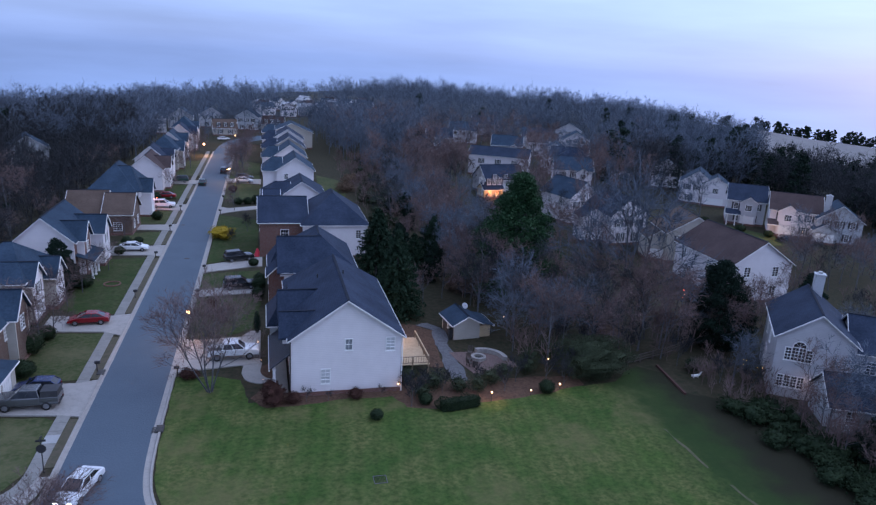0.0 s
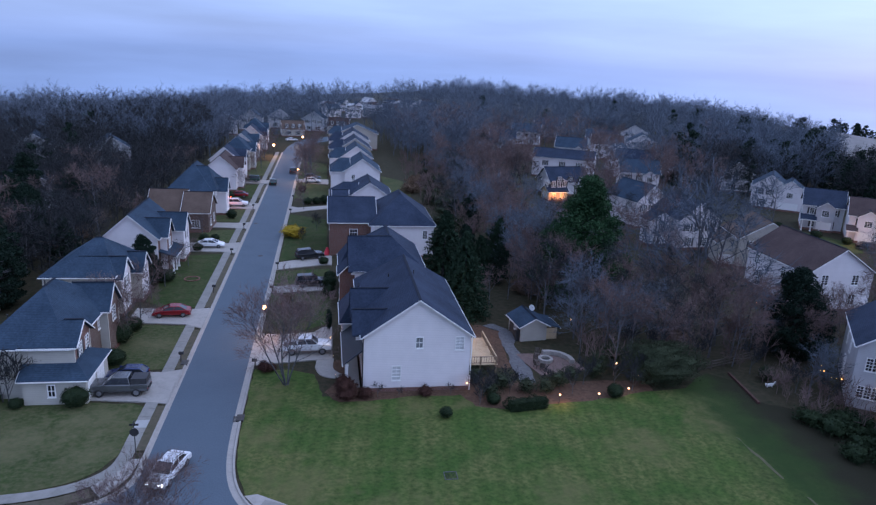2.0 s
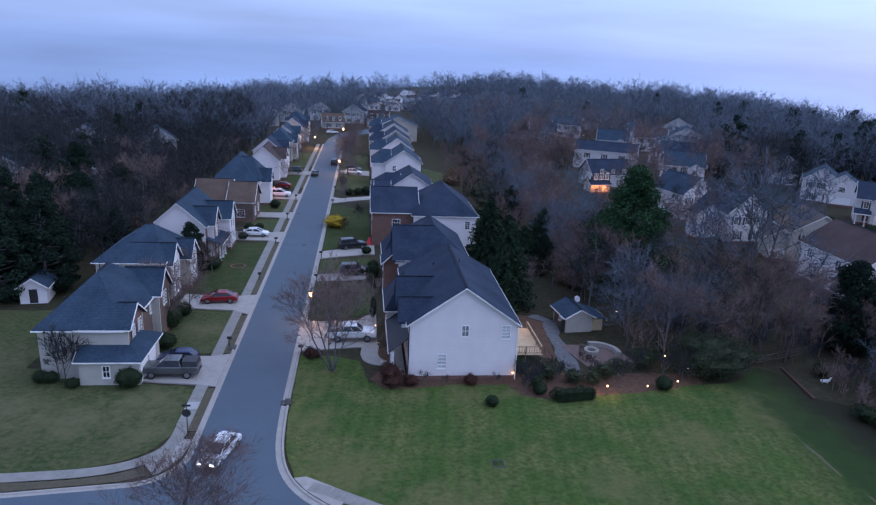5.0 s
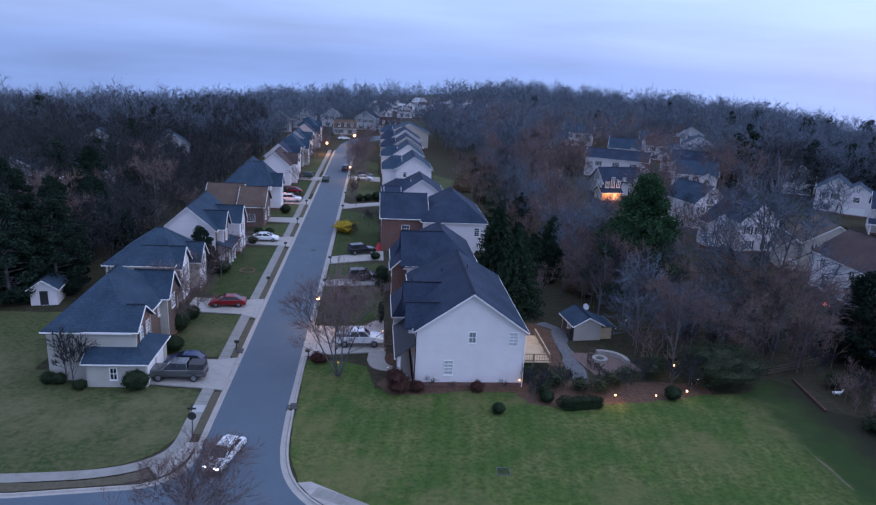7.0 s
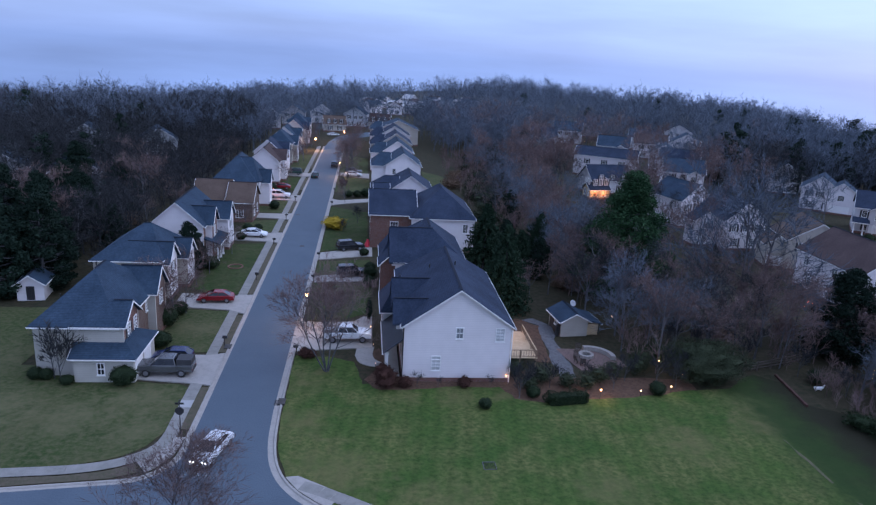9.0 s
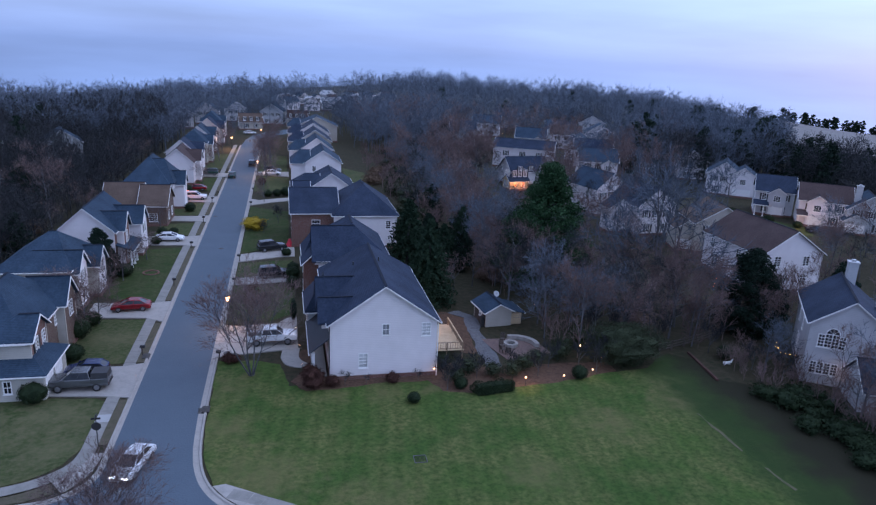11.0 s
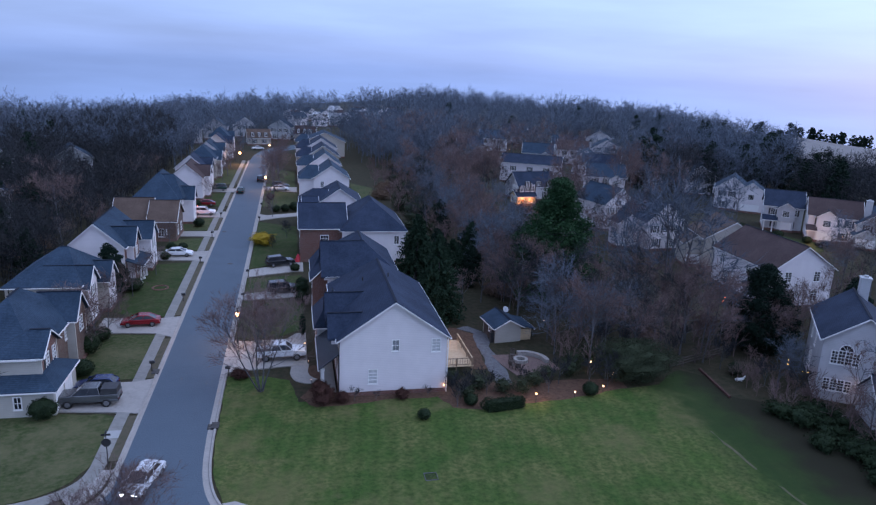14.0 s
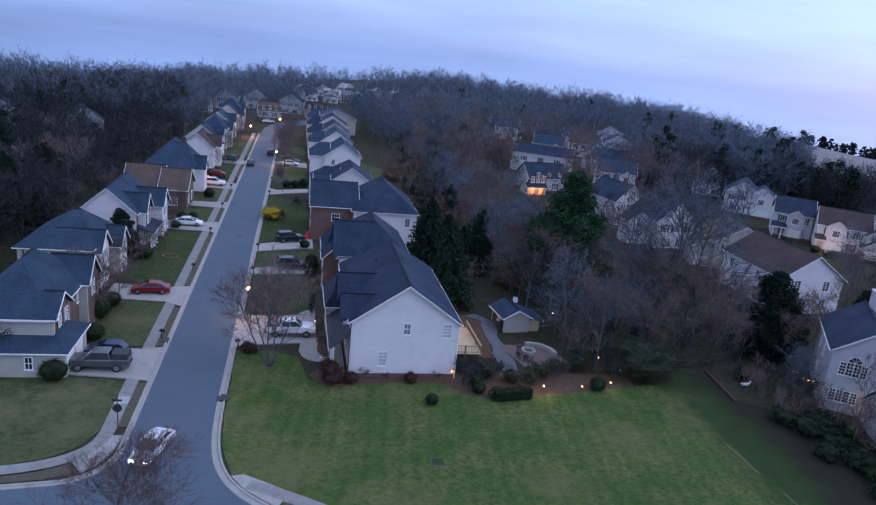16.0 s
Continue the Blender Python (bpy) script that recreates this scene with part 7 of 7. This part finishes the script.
def mailbox():
    t = tagged(empty("mailbox", -8.0, 72.6), "black mailbox on a dark wooden post by the kerb", "mailbox", group="kerbside mailboxes")
    bm = bmesh.new()
    box(bm, -0.06, 0.06, -0.06, 0.06, 0, 1.05)
    box(bm, -0.28, 0.2, -0.05, 0.05, 0.95, 1.03)
    part("post", bm, "wood_dark", t)
    bm = bmesh.new()
    prof = [(-0.14, 0), (0.14, 0), (0.14, 0.16)] + [(0.14 * math.cos(a), 0.16 + 0.12 * math.sin(a)) for a in np.linspace(0.3, math.pi - 0.3, 6)] + [(-0.14, 0.16)]
    f0 = [bm.verts.new((-0.35, u, 1.03 + z)) for u, z in prof]
    f1 = [bm.verts.new((0.2, u, 1.03 + z)) for u, z in prof]
    bm.faces.new(f0[::-1])
    bm.faces.new(f1)
    for i in range(len(prof)):
        j = (i + 1) % len(prof)
        bm.faces.new((f0[i], f0[j], f1[j], f1[i]))
    bmesh.ops.recalc_face_normals(bm, faces=bm.faces)
    bx = part("box", bm, "metal_black", t)
    bm = bmesh.new()
    box(bm, -0.1, -0.06, 0.15, 0.17, 1.2, 1.4)
    part("flag", bm, "leaf_brown", bx)
    return t


mb = mailbox()
for x, y, r in ((-8.0, 110.0, 0), (-7.9, 150.8, 0), (-16.4, 74.9, 180), (-16.4, 98.5, 180), (-16.4, 118.2, 180), (-16.4, 137.0, 180), (-16.4, 155.0, 180), (-8.0, 98.0, 0), (-8.0, 166.0, 0)):
    copy_thing(mb, pose(x, y, 0, 0, 0, r))

# the sign at the corner, seen from behind
t = tagged(empty("stop_sign", -16.5, 56.0), "octagonal traffic sign on a black post, seen from behind", "sign")
bm = bmesh.new()
tube(bm, [(0, 0, -0.1), (0, 0, 3.3)], [0.045, 0.04], 8)
part("post", bm, "metal_black", t)
bm = bmesh.new()
bmesh.ops.create_circle(bm, cap_ends=True, radius=0.40, segments=8, matrix=pose(0, -0.06, 2.25, 90, 22.5, 0))
bmesh.ops.solidify(bm, geom=bm.faces[:], thickness=0.02)
part("panel", bm, "metal_black", t)
for z, r in ((2.95, 0), (3.15, 90)):
    bm = bmesh.new()
    box(bm, -0.38, 0.38, -0.012, 0.012, z - 0.09, z + 0.09)
    o = part("name_blade", bm, "metal_black", t)
    o.matrix_local = pose(0, 0, 0, 0, 0, r)
for x, y, sc in ((-20.6, 105.0, 1.0),):
    t = tagged(empty("tree_ring", x, y, 0.05), "round brick edging ring on the lawn", "edging")
    for k in range(18):
        a = 2 * math.pi * k / 18
        bm = bmesh.new()
        box(bm, -0.1, 0.1, -0.19, 0.19, 0, 0.12)
        o = part("brick", bm, "brick", t)
        o.matrix_local = pose(1.1 * math.cos(a), 1.1 * math.sin(a), 0, 0, 0, math.degrees(a))


# ---- vehicles ----
def paint(name, c, rough=0.25, metal=0.2):
    mt = surface(name, tuple(v * 0.85 for v in c), c, 1.5, rough, metal=metal)
    mt.node_tree.nodes["Principled BSDF"].inputs["Coat Weight"].default_value = 0.15
    return mt


M["paint_white"] = paint("white_paint", (0.70, 0.71, 0.72), metal=0.0)
M["paint_red"] = paint("red_paint", (0.20, 0.008, 0.014))
M["paint_black"] = paint("black_paint", (0.014, 0.016, 0.02))
M["paint_silver"] = paint("grey_paint", (0.13, 0.135, 0.14), metal=0.5)
M["paint_blue"] = paint("navy_paint", (0.015, 0.028, 0.09))
M["paint_green"] = paint("dark_green_paint", (0.02, 0.05, 0.04))
M["tyre"] = surface("tyre_rubber", (0.010, 0.010, 0.010), (0.02, 0.02, 0.02), 0.5, 0.9)
M["rim"] = surface("alloy_rim", (0.14, 0.14, 0.15), (0.24, 0.24, 0.25), 0.5, 0.45, metal=0.5)
M["lens_red"] = surface("red_lens", (0.20, 0.01, 0.01), (0.28, 0.015, 0.015), 0.5, 0.2)
M["lens_clear"] = surface("clear_lens", (0.45, 0.45, 0.47), (0.6, 0.6, 0.62), 0.5, 0.1)
M["head_on"] = glow("lit_headlamp", (1.0, 0.93, 0.82), 35)
M["tail_on"] = glow("lit_tail_lamp", (1.0, 0.05, 0.04), 4)
SIDE = {
    "sedan": (4.7, 1.82, [(-2.35, 0.35), (-2.35, 0.78), (-2.2, 0.92), (-1.55, 0.98), (1.15, 0.93), (2.1, 0.74), (2.33, 0.62), (2.35, 0.35)], [(-1.9, 0.97), (-1.1, 1.40), (0.28, 1.45), (1.3, 0.93)]),
    "suv": (4.8, 1.92, [(-2.4, 0.42), (-2.4, 1.0), (-2.3, 1.08), (1.0, 1.08), (2.15, 0.98), (2.38, 0.8), (2.4, 0.42)], [(-2.3, 1.07), (-2.05, 1.72), (0.2, 1.76), (1.05, 1.08)]),
    "hatchback": (4.2, 1.76, [(-2.1, 0.38), (-2.1, 0.85), (-2.0, 0.98), (0.95, 0.98), (1.8, 0.82), (2.08, 0.65), (2.1, 0.38)], [(-2.0, 0.97), (-1.45, 1.42), (0.1, 1.46), (1.0, 0.98)]),
    "pickup": (5.7, 1.98, [(-2.85, 0.55), (-2.85, 0.80), (-1.22, 0.80), (-1.20, 1.27), (1.45, 1.27), (2.6, 1.18), (2.83, 1.0), (2.85, 0.55)], [(-1.18, 1.26), (-1.0, 1.93), (0.55, 1.95), (1.35, 1.27)]),
}


def vehicle(kind, label, colour, x, y, rz, lit=False, cap=False, name="car"):
    """A parked car: body with arched sides, a glazed cabin, wheels, lamps and bumpers; it faces +x before it is turned."""
    length, width, side, cabin = SIDE[kind]
    t = tagged(empty(name, x, y, 0.03 if abs(x + 12) < 3.4 else 0.13, rz), label, name, group="parked vehicles")
    hw = width / 2
    bm = bmesh.new()
    rings = []
    for v, dz, ins in ((-hw, 0, 0.10), (-hw + 0.12, 0.05, 0.0), (hw - 0.12, 0.05, 0.0), (hw, 0, 0.10)):
        rings.append([bm.verts.new((px * (1 - ins * 0.12), v, pz + (dz if pz > 0.6 else 0) - (0 if pz > 0.6 else -0.04 * (ins > 0)))) for px, pz in side])
    for a, b in zip(rings, rings[1:]):
        for i in range(len(side)):
            j = (i + 1) % len(side)
            bm.faces.new((a[i], a[j], b[j], b[i]))
    bm.faces.new(rings[0][::-1])
    bm.faces.new(rings[-1])
    if kind == "pickup":                   # bed sides and tailgate
        for a in ((-2.8, -1.15, -hw + 0.02, -hw + 0.14), (-2.8, -1.15, hw - 0.14, hw - 0.02)):
            box(bm, *a, 0.6, 1.30)
        box(bm, -2.85, -2.74, -hw + 0.02, hw - 0.02, 0.6, 1.30)
    bmesh.ops.recalc_face_normals(bm, faces=bm.faces)
    bmesh.ops.bevel(bm, geom=bm.edges[:], offset=0.045, segments=2, affect="EDGES", profile=0.6)
    body = part("body", bm, colour, t, smooth=True)
    if kind == "pickup" and not cap:
        bm = bmesh.new()
        box(bm, -2.72, -1.24, -hw + 0.16, hw - 0.16, 0.82, 0.92)
        part("bed_liner", bm, "metal_black", body)
    # cabin: glass all round under a painted top
    wi = hw - 0.10
    ti = hw - 0.26
    bm = bmesh.new()
    lo = [bm.verts.new((cabin[0][0], s * wi, cabin[0][1])) for s in (-1, 1)] + [bm.verts.new((cabin[3][0], s * wi, cabin[3][1])) for s in (1, -1)]
    hi = [bm.verts.new((cabin[1][0], s * ti, cabin[1][1])) for s in (-1, 1)] + [bm.verts.new((cabin[2][0], s * ti, cabin[2][1])) for s in (1, -1)]
    for i in range(4):
        j = (i + 1) % 4
        bm.faces.new((lo[i], lo[j], hi[j], hi[i]))
    bm.faces.new(hi)
    bmesh.ops.recalc_face_normals(bm, faces=bm.faces)
    part("glazing", bm, "glass", t)
    c1, c2 = cabin[1], cabin[2]
    for s in (-1, 1):
        for a, b in zip(cabin, cabin[1:]):
            bm = bmesh.new()
            p = Vector((a[0], s * (wi if a in (cabin[0],) else ti), a[1] + 0.01))
            q = Vector((b[0], s * (wi if b in (cabin[3],) else ti), b[1] + 0.01))
            beam(bm, p, q, 0.09, 0.07)
            part("pillar", bm, colour, t)
        m1, m0 = (c1[0] + c2[0]) / 2 - 0.05, (cabin[0][0] + cabin[3][0]) / 2
        bm = bmesh.new()
        beam(bm, (m0, s * (wi + 0.012), cabin[0][1]), (m1, s * (ti + 0.012), c1[1]), 0.08, 0.03)
        part("pillar", bm, colour, t)
    bm = bmesh.new()
    v = [bm.verts.new(p) for p in ((c1[0] - 0.04, -ti, c1[1] + 0.02), (c2[0] + 0.04, -ti, c2[1] + 0.02), (c2[0] + 0.04, ti, c2[1] + 0.02), (c1[0] - 0.04, ti, c1[1] + 0.02), (c1[0] + 0.1, -ti + 0.15, c1[1] + 0.07), (c2[0] - 0.1, -ti + 0.15, c2[1] + 0.07), (c2[0] - 0.1, ti - 0.15, c2[1] + 0.07), (c1[0] + 0.1, ti - 0.15, c1[1] + 0.07))]
    for q in ((0, 1, 5, 4), (1, 2, 6, 5), (2, 3, 7, 6), (3, 0, 4, 7), (4, 5, 6, 7)):
        bm.faces.new([v[i] for i in q])
    bmesh.ops.recalc_face_normals(bm, faces=bm.faces)
    part("roof", bm, colour, t)
    if cap:
        bm = bmesh.new()
        lo = [(-2.82, -hw + 0.1, 1.26), (-1.3, -hw + 0.1, 1.26), (-1.3, hw - 0.1, 1.26), (-2.82, hw - 0.1, 1.26)]
        a = [bm.verts.new(p) for p in lo]
        b = [bm.verts.new((p[0] * 0.985, p[1] * 0.86, 1.86)) for p in lo]
        bm.faces.new(b)
        for i in range(4):
            j = (i + 1) % 4
            bm.faces.new((a[i], a[j], b[j], b[i]))
        part("bed_cap", bm, "metal_black", t)
    rw = 0.42 if kind == "pickup" else 0.34
    for wx in (side[0][0] + length * 0.19, side[0][0] + length * 0.81):
        for s in (-1, 1):
            bm = bmesh.new()
            bmesh.ops.create_cone(bm, cap_ends=True, segments=20, radius1=rw, radius2=rw, depth=0.22, matrix=pose(wx, s * (hw - 0.10), rw, 90, 0, 0))
            wheel = part("wheel", bm, "tyre", t)
            bm = bmesh.new()
            bmesh.ops.create_cone(bm, cap_ends=True, segments=14, radius1=rw * 0.62, radius2=rw * 0.55, depth=0.02, matrix=pose(wx, s * (hw + 0.02), rw, 90 if s < 0 else -90, 0, 0))
            part("rim", bm, "rim", wheel)
    if lit:
        bm = bmesh.new()
        box(bm, c1[0] + 0.25, c2[0] - 0.12, -ti + 0.22, ti - 0.22, c1[1] + 0.03, c1[1] + 0.078)
        part("sunroof", bm, "glass", t)
        for e in (-1, 1):
            bm = bmesh.new()
            beam(bm, (c1[0], e * (ti - 0.03), c1[1] + 0.09), (c2[0], e * (ti - 0.03), c2[1] + 0.09), 0.04, 0.04)
            part("roof_rail", bm, "metal_black", t)
    zf = side[-2][1]
    for s in (-1, 1):
        bm = bmesh.new()
        box(bm, length / 2 - 0.16, length / 2 + 0.012, s * (hw - 0.38) - 0.2, s * (hw - 0.38) + 0.2, zf - 0.1, zf + 0.05)
        part("headlight", bm, "head_on" if lit else "lens_clear", t)
        bm = bmesh.new()
        box(bm, -length / 2 - 0.012, -length / 2 + 0.1, s * (hw - 0.3) - 0.16, s * (hw - 0.3) + 0.16, side[1][1] - 0.18, side[1][1] - 0.02)
        part("tail_light", bm, "tail_on" if lit else "lens_red", t)
        bm = bmesh.new()
        box(bm, cabin[3][0] - 0.25, cabin[3][0] - 0.08, s * (hw + 0.08) - 0.09, s * (hw + 0.08) + 0.09, cabin[3][1] + 0.02, cabin[3][1] + 0.16)
        part("mirror", bm, colour, t)
    for e, nm in ((1, "front_bumper"), (-1, "rear_bumper")):
        bm = bmesh.new()
        box(bm, e * length / 2 - 0.05, e * length / 2 + 0.06, -hw + 0.12, hw - 0.12, side[0][1], side[0][1] + 0.18)
        part(nm, bm, "metal_black" if kind != "sedan" else colour, t)
    bm = bmesh.new()
    box(bm, length / 2 - 0.02, length / 2 + 0.02, -0.42, 0.42, zf - 0.2, zf - 0.04)
    part("grille", bm, "metal_black", t)
    return t


vehicle("pickup", "white crew-cab pickup parked on the concrete drive", "paint_white", -2.4, 76.8, 2, name="pickup")
vehicle("suv", "black sport utility car parked on a narrow drive", "paint_black", -3.0, 116.2, 18)
vehicle("suv", "black car parked in the shade of the drive", "paint_black", -2.4, 101.6, 8)
vehicle("sedan", "white sedan waiting at the corner with headlights lit", "paint_white", -13.1, 52.7, -106, lit=True)
vehicle("sedan", "bright red sedan parked across the drive", "paint_red", -20.3, 89.3, 184)
vehicle("sedan", "white sedan parked on the drive", "paint_white", -20.6, 123.2, 0)
vehicle("pickup", "grey pickup with a black bed cap on the drive", "paint_silver", -20.9, 67.6, 180, cap=True, name="pickup")
vehicle("hatchback", "navy-blue hatchback parked beside the grey pickup", "paint_blue", -21.0, 70.6, 180)
vehicle("suv", "white sport utility car on the drive", "paint_white", -20.2, 158.2, 0)
vehicle("sedan", "dark red car parked on a far drive", "paint_red", -21.2, 168.5, 180)
vehicle("suv", "dark green car parked on a far drive", "paint_green", -20.4, 189.6, 180)
vehicle("sedan", "dark car parked at the kerb", "paint_green", -14.3, 187.0, 90)
vehicle("sedan", "white car parked on a far drive", "paint_white", -4.0, 190.2, 0)
vehicle("suv", "silver car parked on a far drive", "paint_silver", -4.0, 194.0, 0)
vehicle("suv", "black car at the kerb up the street", "paint_black", -9.9, 206.0, 90)
vehicle("sedan", "white car by the street's end", "paint_white", -14.0, 284.0, 20)
vehicle("sedan", "dark car before the lamplit porch", "paint_black", 113.5, 124.0, -30)
vehicle("suv", "white car between the estate houses", "paint_white", 88.0, 150.0, -20)
t = tagged(empty("tent", 0.0, 119.2), "small bright red pop-up tent beside the house", "tent")
bm = bmesh.new()
bmesh.ops.create_cone(bm, cap_ends=True, segments=6, radius1=0.75, radius2=0.15, depth=1.3, matrix=pose(0, 0, 0.65))
part("canopy", bm, paint("red_cloth", (0.55, 0.03, 0.05), 0.8, 0.0), t)


# ---- lamps ----
def point_light(x, y, z, energy, colour, size=0.12):
    d = bpy.data.lights.new("lamp_light", "POINT")
    d.energy, d.color, d.shadow_soft_size = energy, colour, size
    new("lamp_light", d).location = (x, y, z)


WARM, PALE, AMBER = (1.0, 0.48, 0.20), (1.0, 0.78, 0.55), (1.0, 0.34, 0.10)


def post_lamp():
    t = tagged(empty("street_lamp", -7.7, 82.2), "black post lamp with a warm lit lantern", "street lamp", group="street lamps")
    bm = bmesh.new()
    tube(bm, [(0, 0, 0), (0, 0, 0.5), (0, 0, 0.55), (0, 0, 3.6)], [0.10, 0.10, 0.06, 0.045], 8)
    part("post", bm, "metal_black", t)
    bm = bmesh.new()
    tube(bm, [(0, 0, 4.10), (0, 0, 4.28)], [0.28, 0.06], 8)
    tube(bm, [(0, 0, 3.56), (0, 0, 3.62)], [0.12, 0.18], 8)
    part("cap", bm, "metal_black", t)
    bm = bmesh.new()
    tube(bm, [(0, 0, 3.63), (0, 0, 4.08)], [0.17, 0.25], 8)
    part("lantern", bm, "lantern_glass", t)
    return t


pl = post_lamp()
for x, y in ((-7.8, 189.0), (-17.9, 240.0), (-9.0, 266.0), (100.0, 233.0)):
    copy_thing(pl, pose(x, y, 0))
for x, y, en in ((-7.7, 82.2, 520), (-7.8, 189.0, 900), (-17.9, 240.0, 2000), (-9.0, 266.0, 2400), (100.0, 233.0, 700)):
    point_light(x - 0.02, y - 0.3, 3.75, en, WARM)


def garden_lamp(x, y, h, bulb, label="small lit garden lamp on a stake", r=0.10):
    t = tagged(empty("garden_lamp", x, y), label, "garden lamp", group="garden lamps")
    bm = bmesh.new()
    tube(bm, [(0, 0, 0), (0, 0, h)], [0.025, 0.02], 6)
    part("stake", bm, "metal_black", t)
    bm = bmesh.new()
    ball(bm, (0, 0, h + r * 0.8), r, 1.0, 2)
    part("bulb", bm, bulb, t)


for x, y, h, bulb in ((24.2, 62.5, 1.0, "lamp_warm"), (33.4, 69.3, 1.2, "lamp_white"), (34.7, 66.0, 1.2, "lamp_white"), (32.6, 64.0, 0.7, "lamp_white"), (32.5, 82.6, 1.4, "lamp_white"), (28.9, 63.2, 0.6, "lamp_white")):
    garden_lamp(x, y, h, bulb)
for x, y in ((0.9, 69.8), (0.7, 74.9)):
    garden_lamp(x, y, 0.45, "lamp_white", "tiny dim path light on a stake", 0.035)
point_light(24.2, 62.3, 1.35, 90, WARM)
point_light(33.4, 69.0, 1.5, 25, PALE)
point_light(32.6, 63.7, 1.0, 25, PALE)


def wall_lamp(x, y, z, bulb, label="lit wall lamp"):
    t = tagged(empty("wall_lamp", x, y, z), label, "wall lamp", group="wall lamps")
    bm = bmesh.new()
    box(bm, -0.07, 0.07, -0.07, 0.07, 0.10, 0.16)
    part("bracket", bm, "metal_black", t)
    bm = bmesh.new()
    ball(bm, (0, 0, 0), 0.07, 1.2, 2)
    part("bulb", bm, bulb, t)


wall_lamp(15.55, 78.2, 3.6, "lamp_warm", "lit floodlight on the rear of the white house")
point_light(15.9, 78.0, 3.5, 160, WARM)
wall_lamp(14.9, 66.1, 0.9, "lamp_warm", "low lit lamp by the house corner")
point_light(15.0, 65.9, 0.9, 3, WARM)
wall_lamp(0.35, 76.1, 2.2, "lamp_white", "lit lamp beside the garage")
point_light(0.1, 75.6, 2.2, 16, PALE)
wall_lamp(-21.3, 156.0, 2.6, "lamp_red", "red lit porch lantern")
point_light(-21.0, 155.6, 2.6, 120, (1.0, 0.25, 0.12))
wall_lamp(60.5, 56.9, 2.3, "lamp_warm", "lit lamp beside the rear door")
point_light(60.1, 56.4, 2.3, 60, WARM)
point_light(111.5, 125.5, 2.3, 350, WARM)
wall_lamp(116.2, 123.3, 2.6, "lamp_white", "lit lamp above the garage")
point_light(116.0, 122.9, 2.6, 160, PALE)
point_light(58.8, 169.0, 2.0, 200, AMBER)
point_light(61.8, 169.4, 2.0, 200, AMBER)
wall_lamp(-74.0, 143.0, 4.0, "lamp_white", "single white lamp shining in the woods")
wall_lamp(-36.0, 158.5, 3.0, "lamp_white", "single lamp behind the houses")
wall_lamp(81.0, 252.0, 6.0, "lamp_white", "single lamp between the far houses")


def string_lights(points, bulb, label, gap=0.5):
    t = tagged(empty("string_lights", *points[0]), label, "string lights")
    o = Vector(points[0])
    bm = bmesh.new()
    spots_ = []
    for a, b in zip(points, points[1:]):
        a, b = Vector(a) - o, Vector(b) - o
        beam(bm, a, b, 0.02, 0.02)
        n = max(1, int((b - a).length / gap))
        spots_ += [a.lerp(b, k / n) for k in range(n)]
    part("cable", bm, "metal_black", t)
    for p in spots_:
        bm = bmesh.new()
        ball(bm, p, 0.04, 1.0, 1)
        part("bulb", bm, bulb, t)


string_lights([(61.4, 88.4, 1.9), (63.2, 87.6, 2.7), (65.0, 84.6, 1.8), (66.2, 83.2, 1.8)], "lamp_red", "red string lights along a garden canopy")
string_lights([(62.2, 86.4, 1.8), (64.4, 88.6, 2.4), (66.0, 88.0, 2.2)], "lamp_red", "red string lights along a garden canopy")
string_lights([(57.2, 65.6, 1.0), (57.2, 65.6, 2.1), (57.7, 65.2, 1.0), (60.4, 63.4, 0.9)], "lamp_amber", "amber string lights beside the white house")

# the pale field on the far rise
bm = bmesh.new()
grid = [[bm.verts.new((r * math.sin(radians(a)), r * math.cos(radians(a)), land(r * math.sin(radians(a)), r * math.cos(radians(a))) + 0.4)) for a in np.linspace(37.3, 62, 24)] for r in np.linspace(345, 450, 12)]
for g0, g1 in zip(grid, grid[1:]):
    for i in range(23):
        bm.faces.new((g0[i], g0[i + 1], g1[i + 1], g1[i]))
bmesh.ops.recalc_face_normals(bm, faces=bm.faces)
tagged(part("field", bm, "field", smooth=True), "pale open field on the far rise", "field", kind="structure")

# paving pieces of the walks, last
flags([p for p in WALK_LINE if 50.05 <= p[1] <= 132], sidewalk)
flags(EAST_LINE, east_walk)
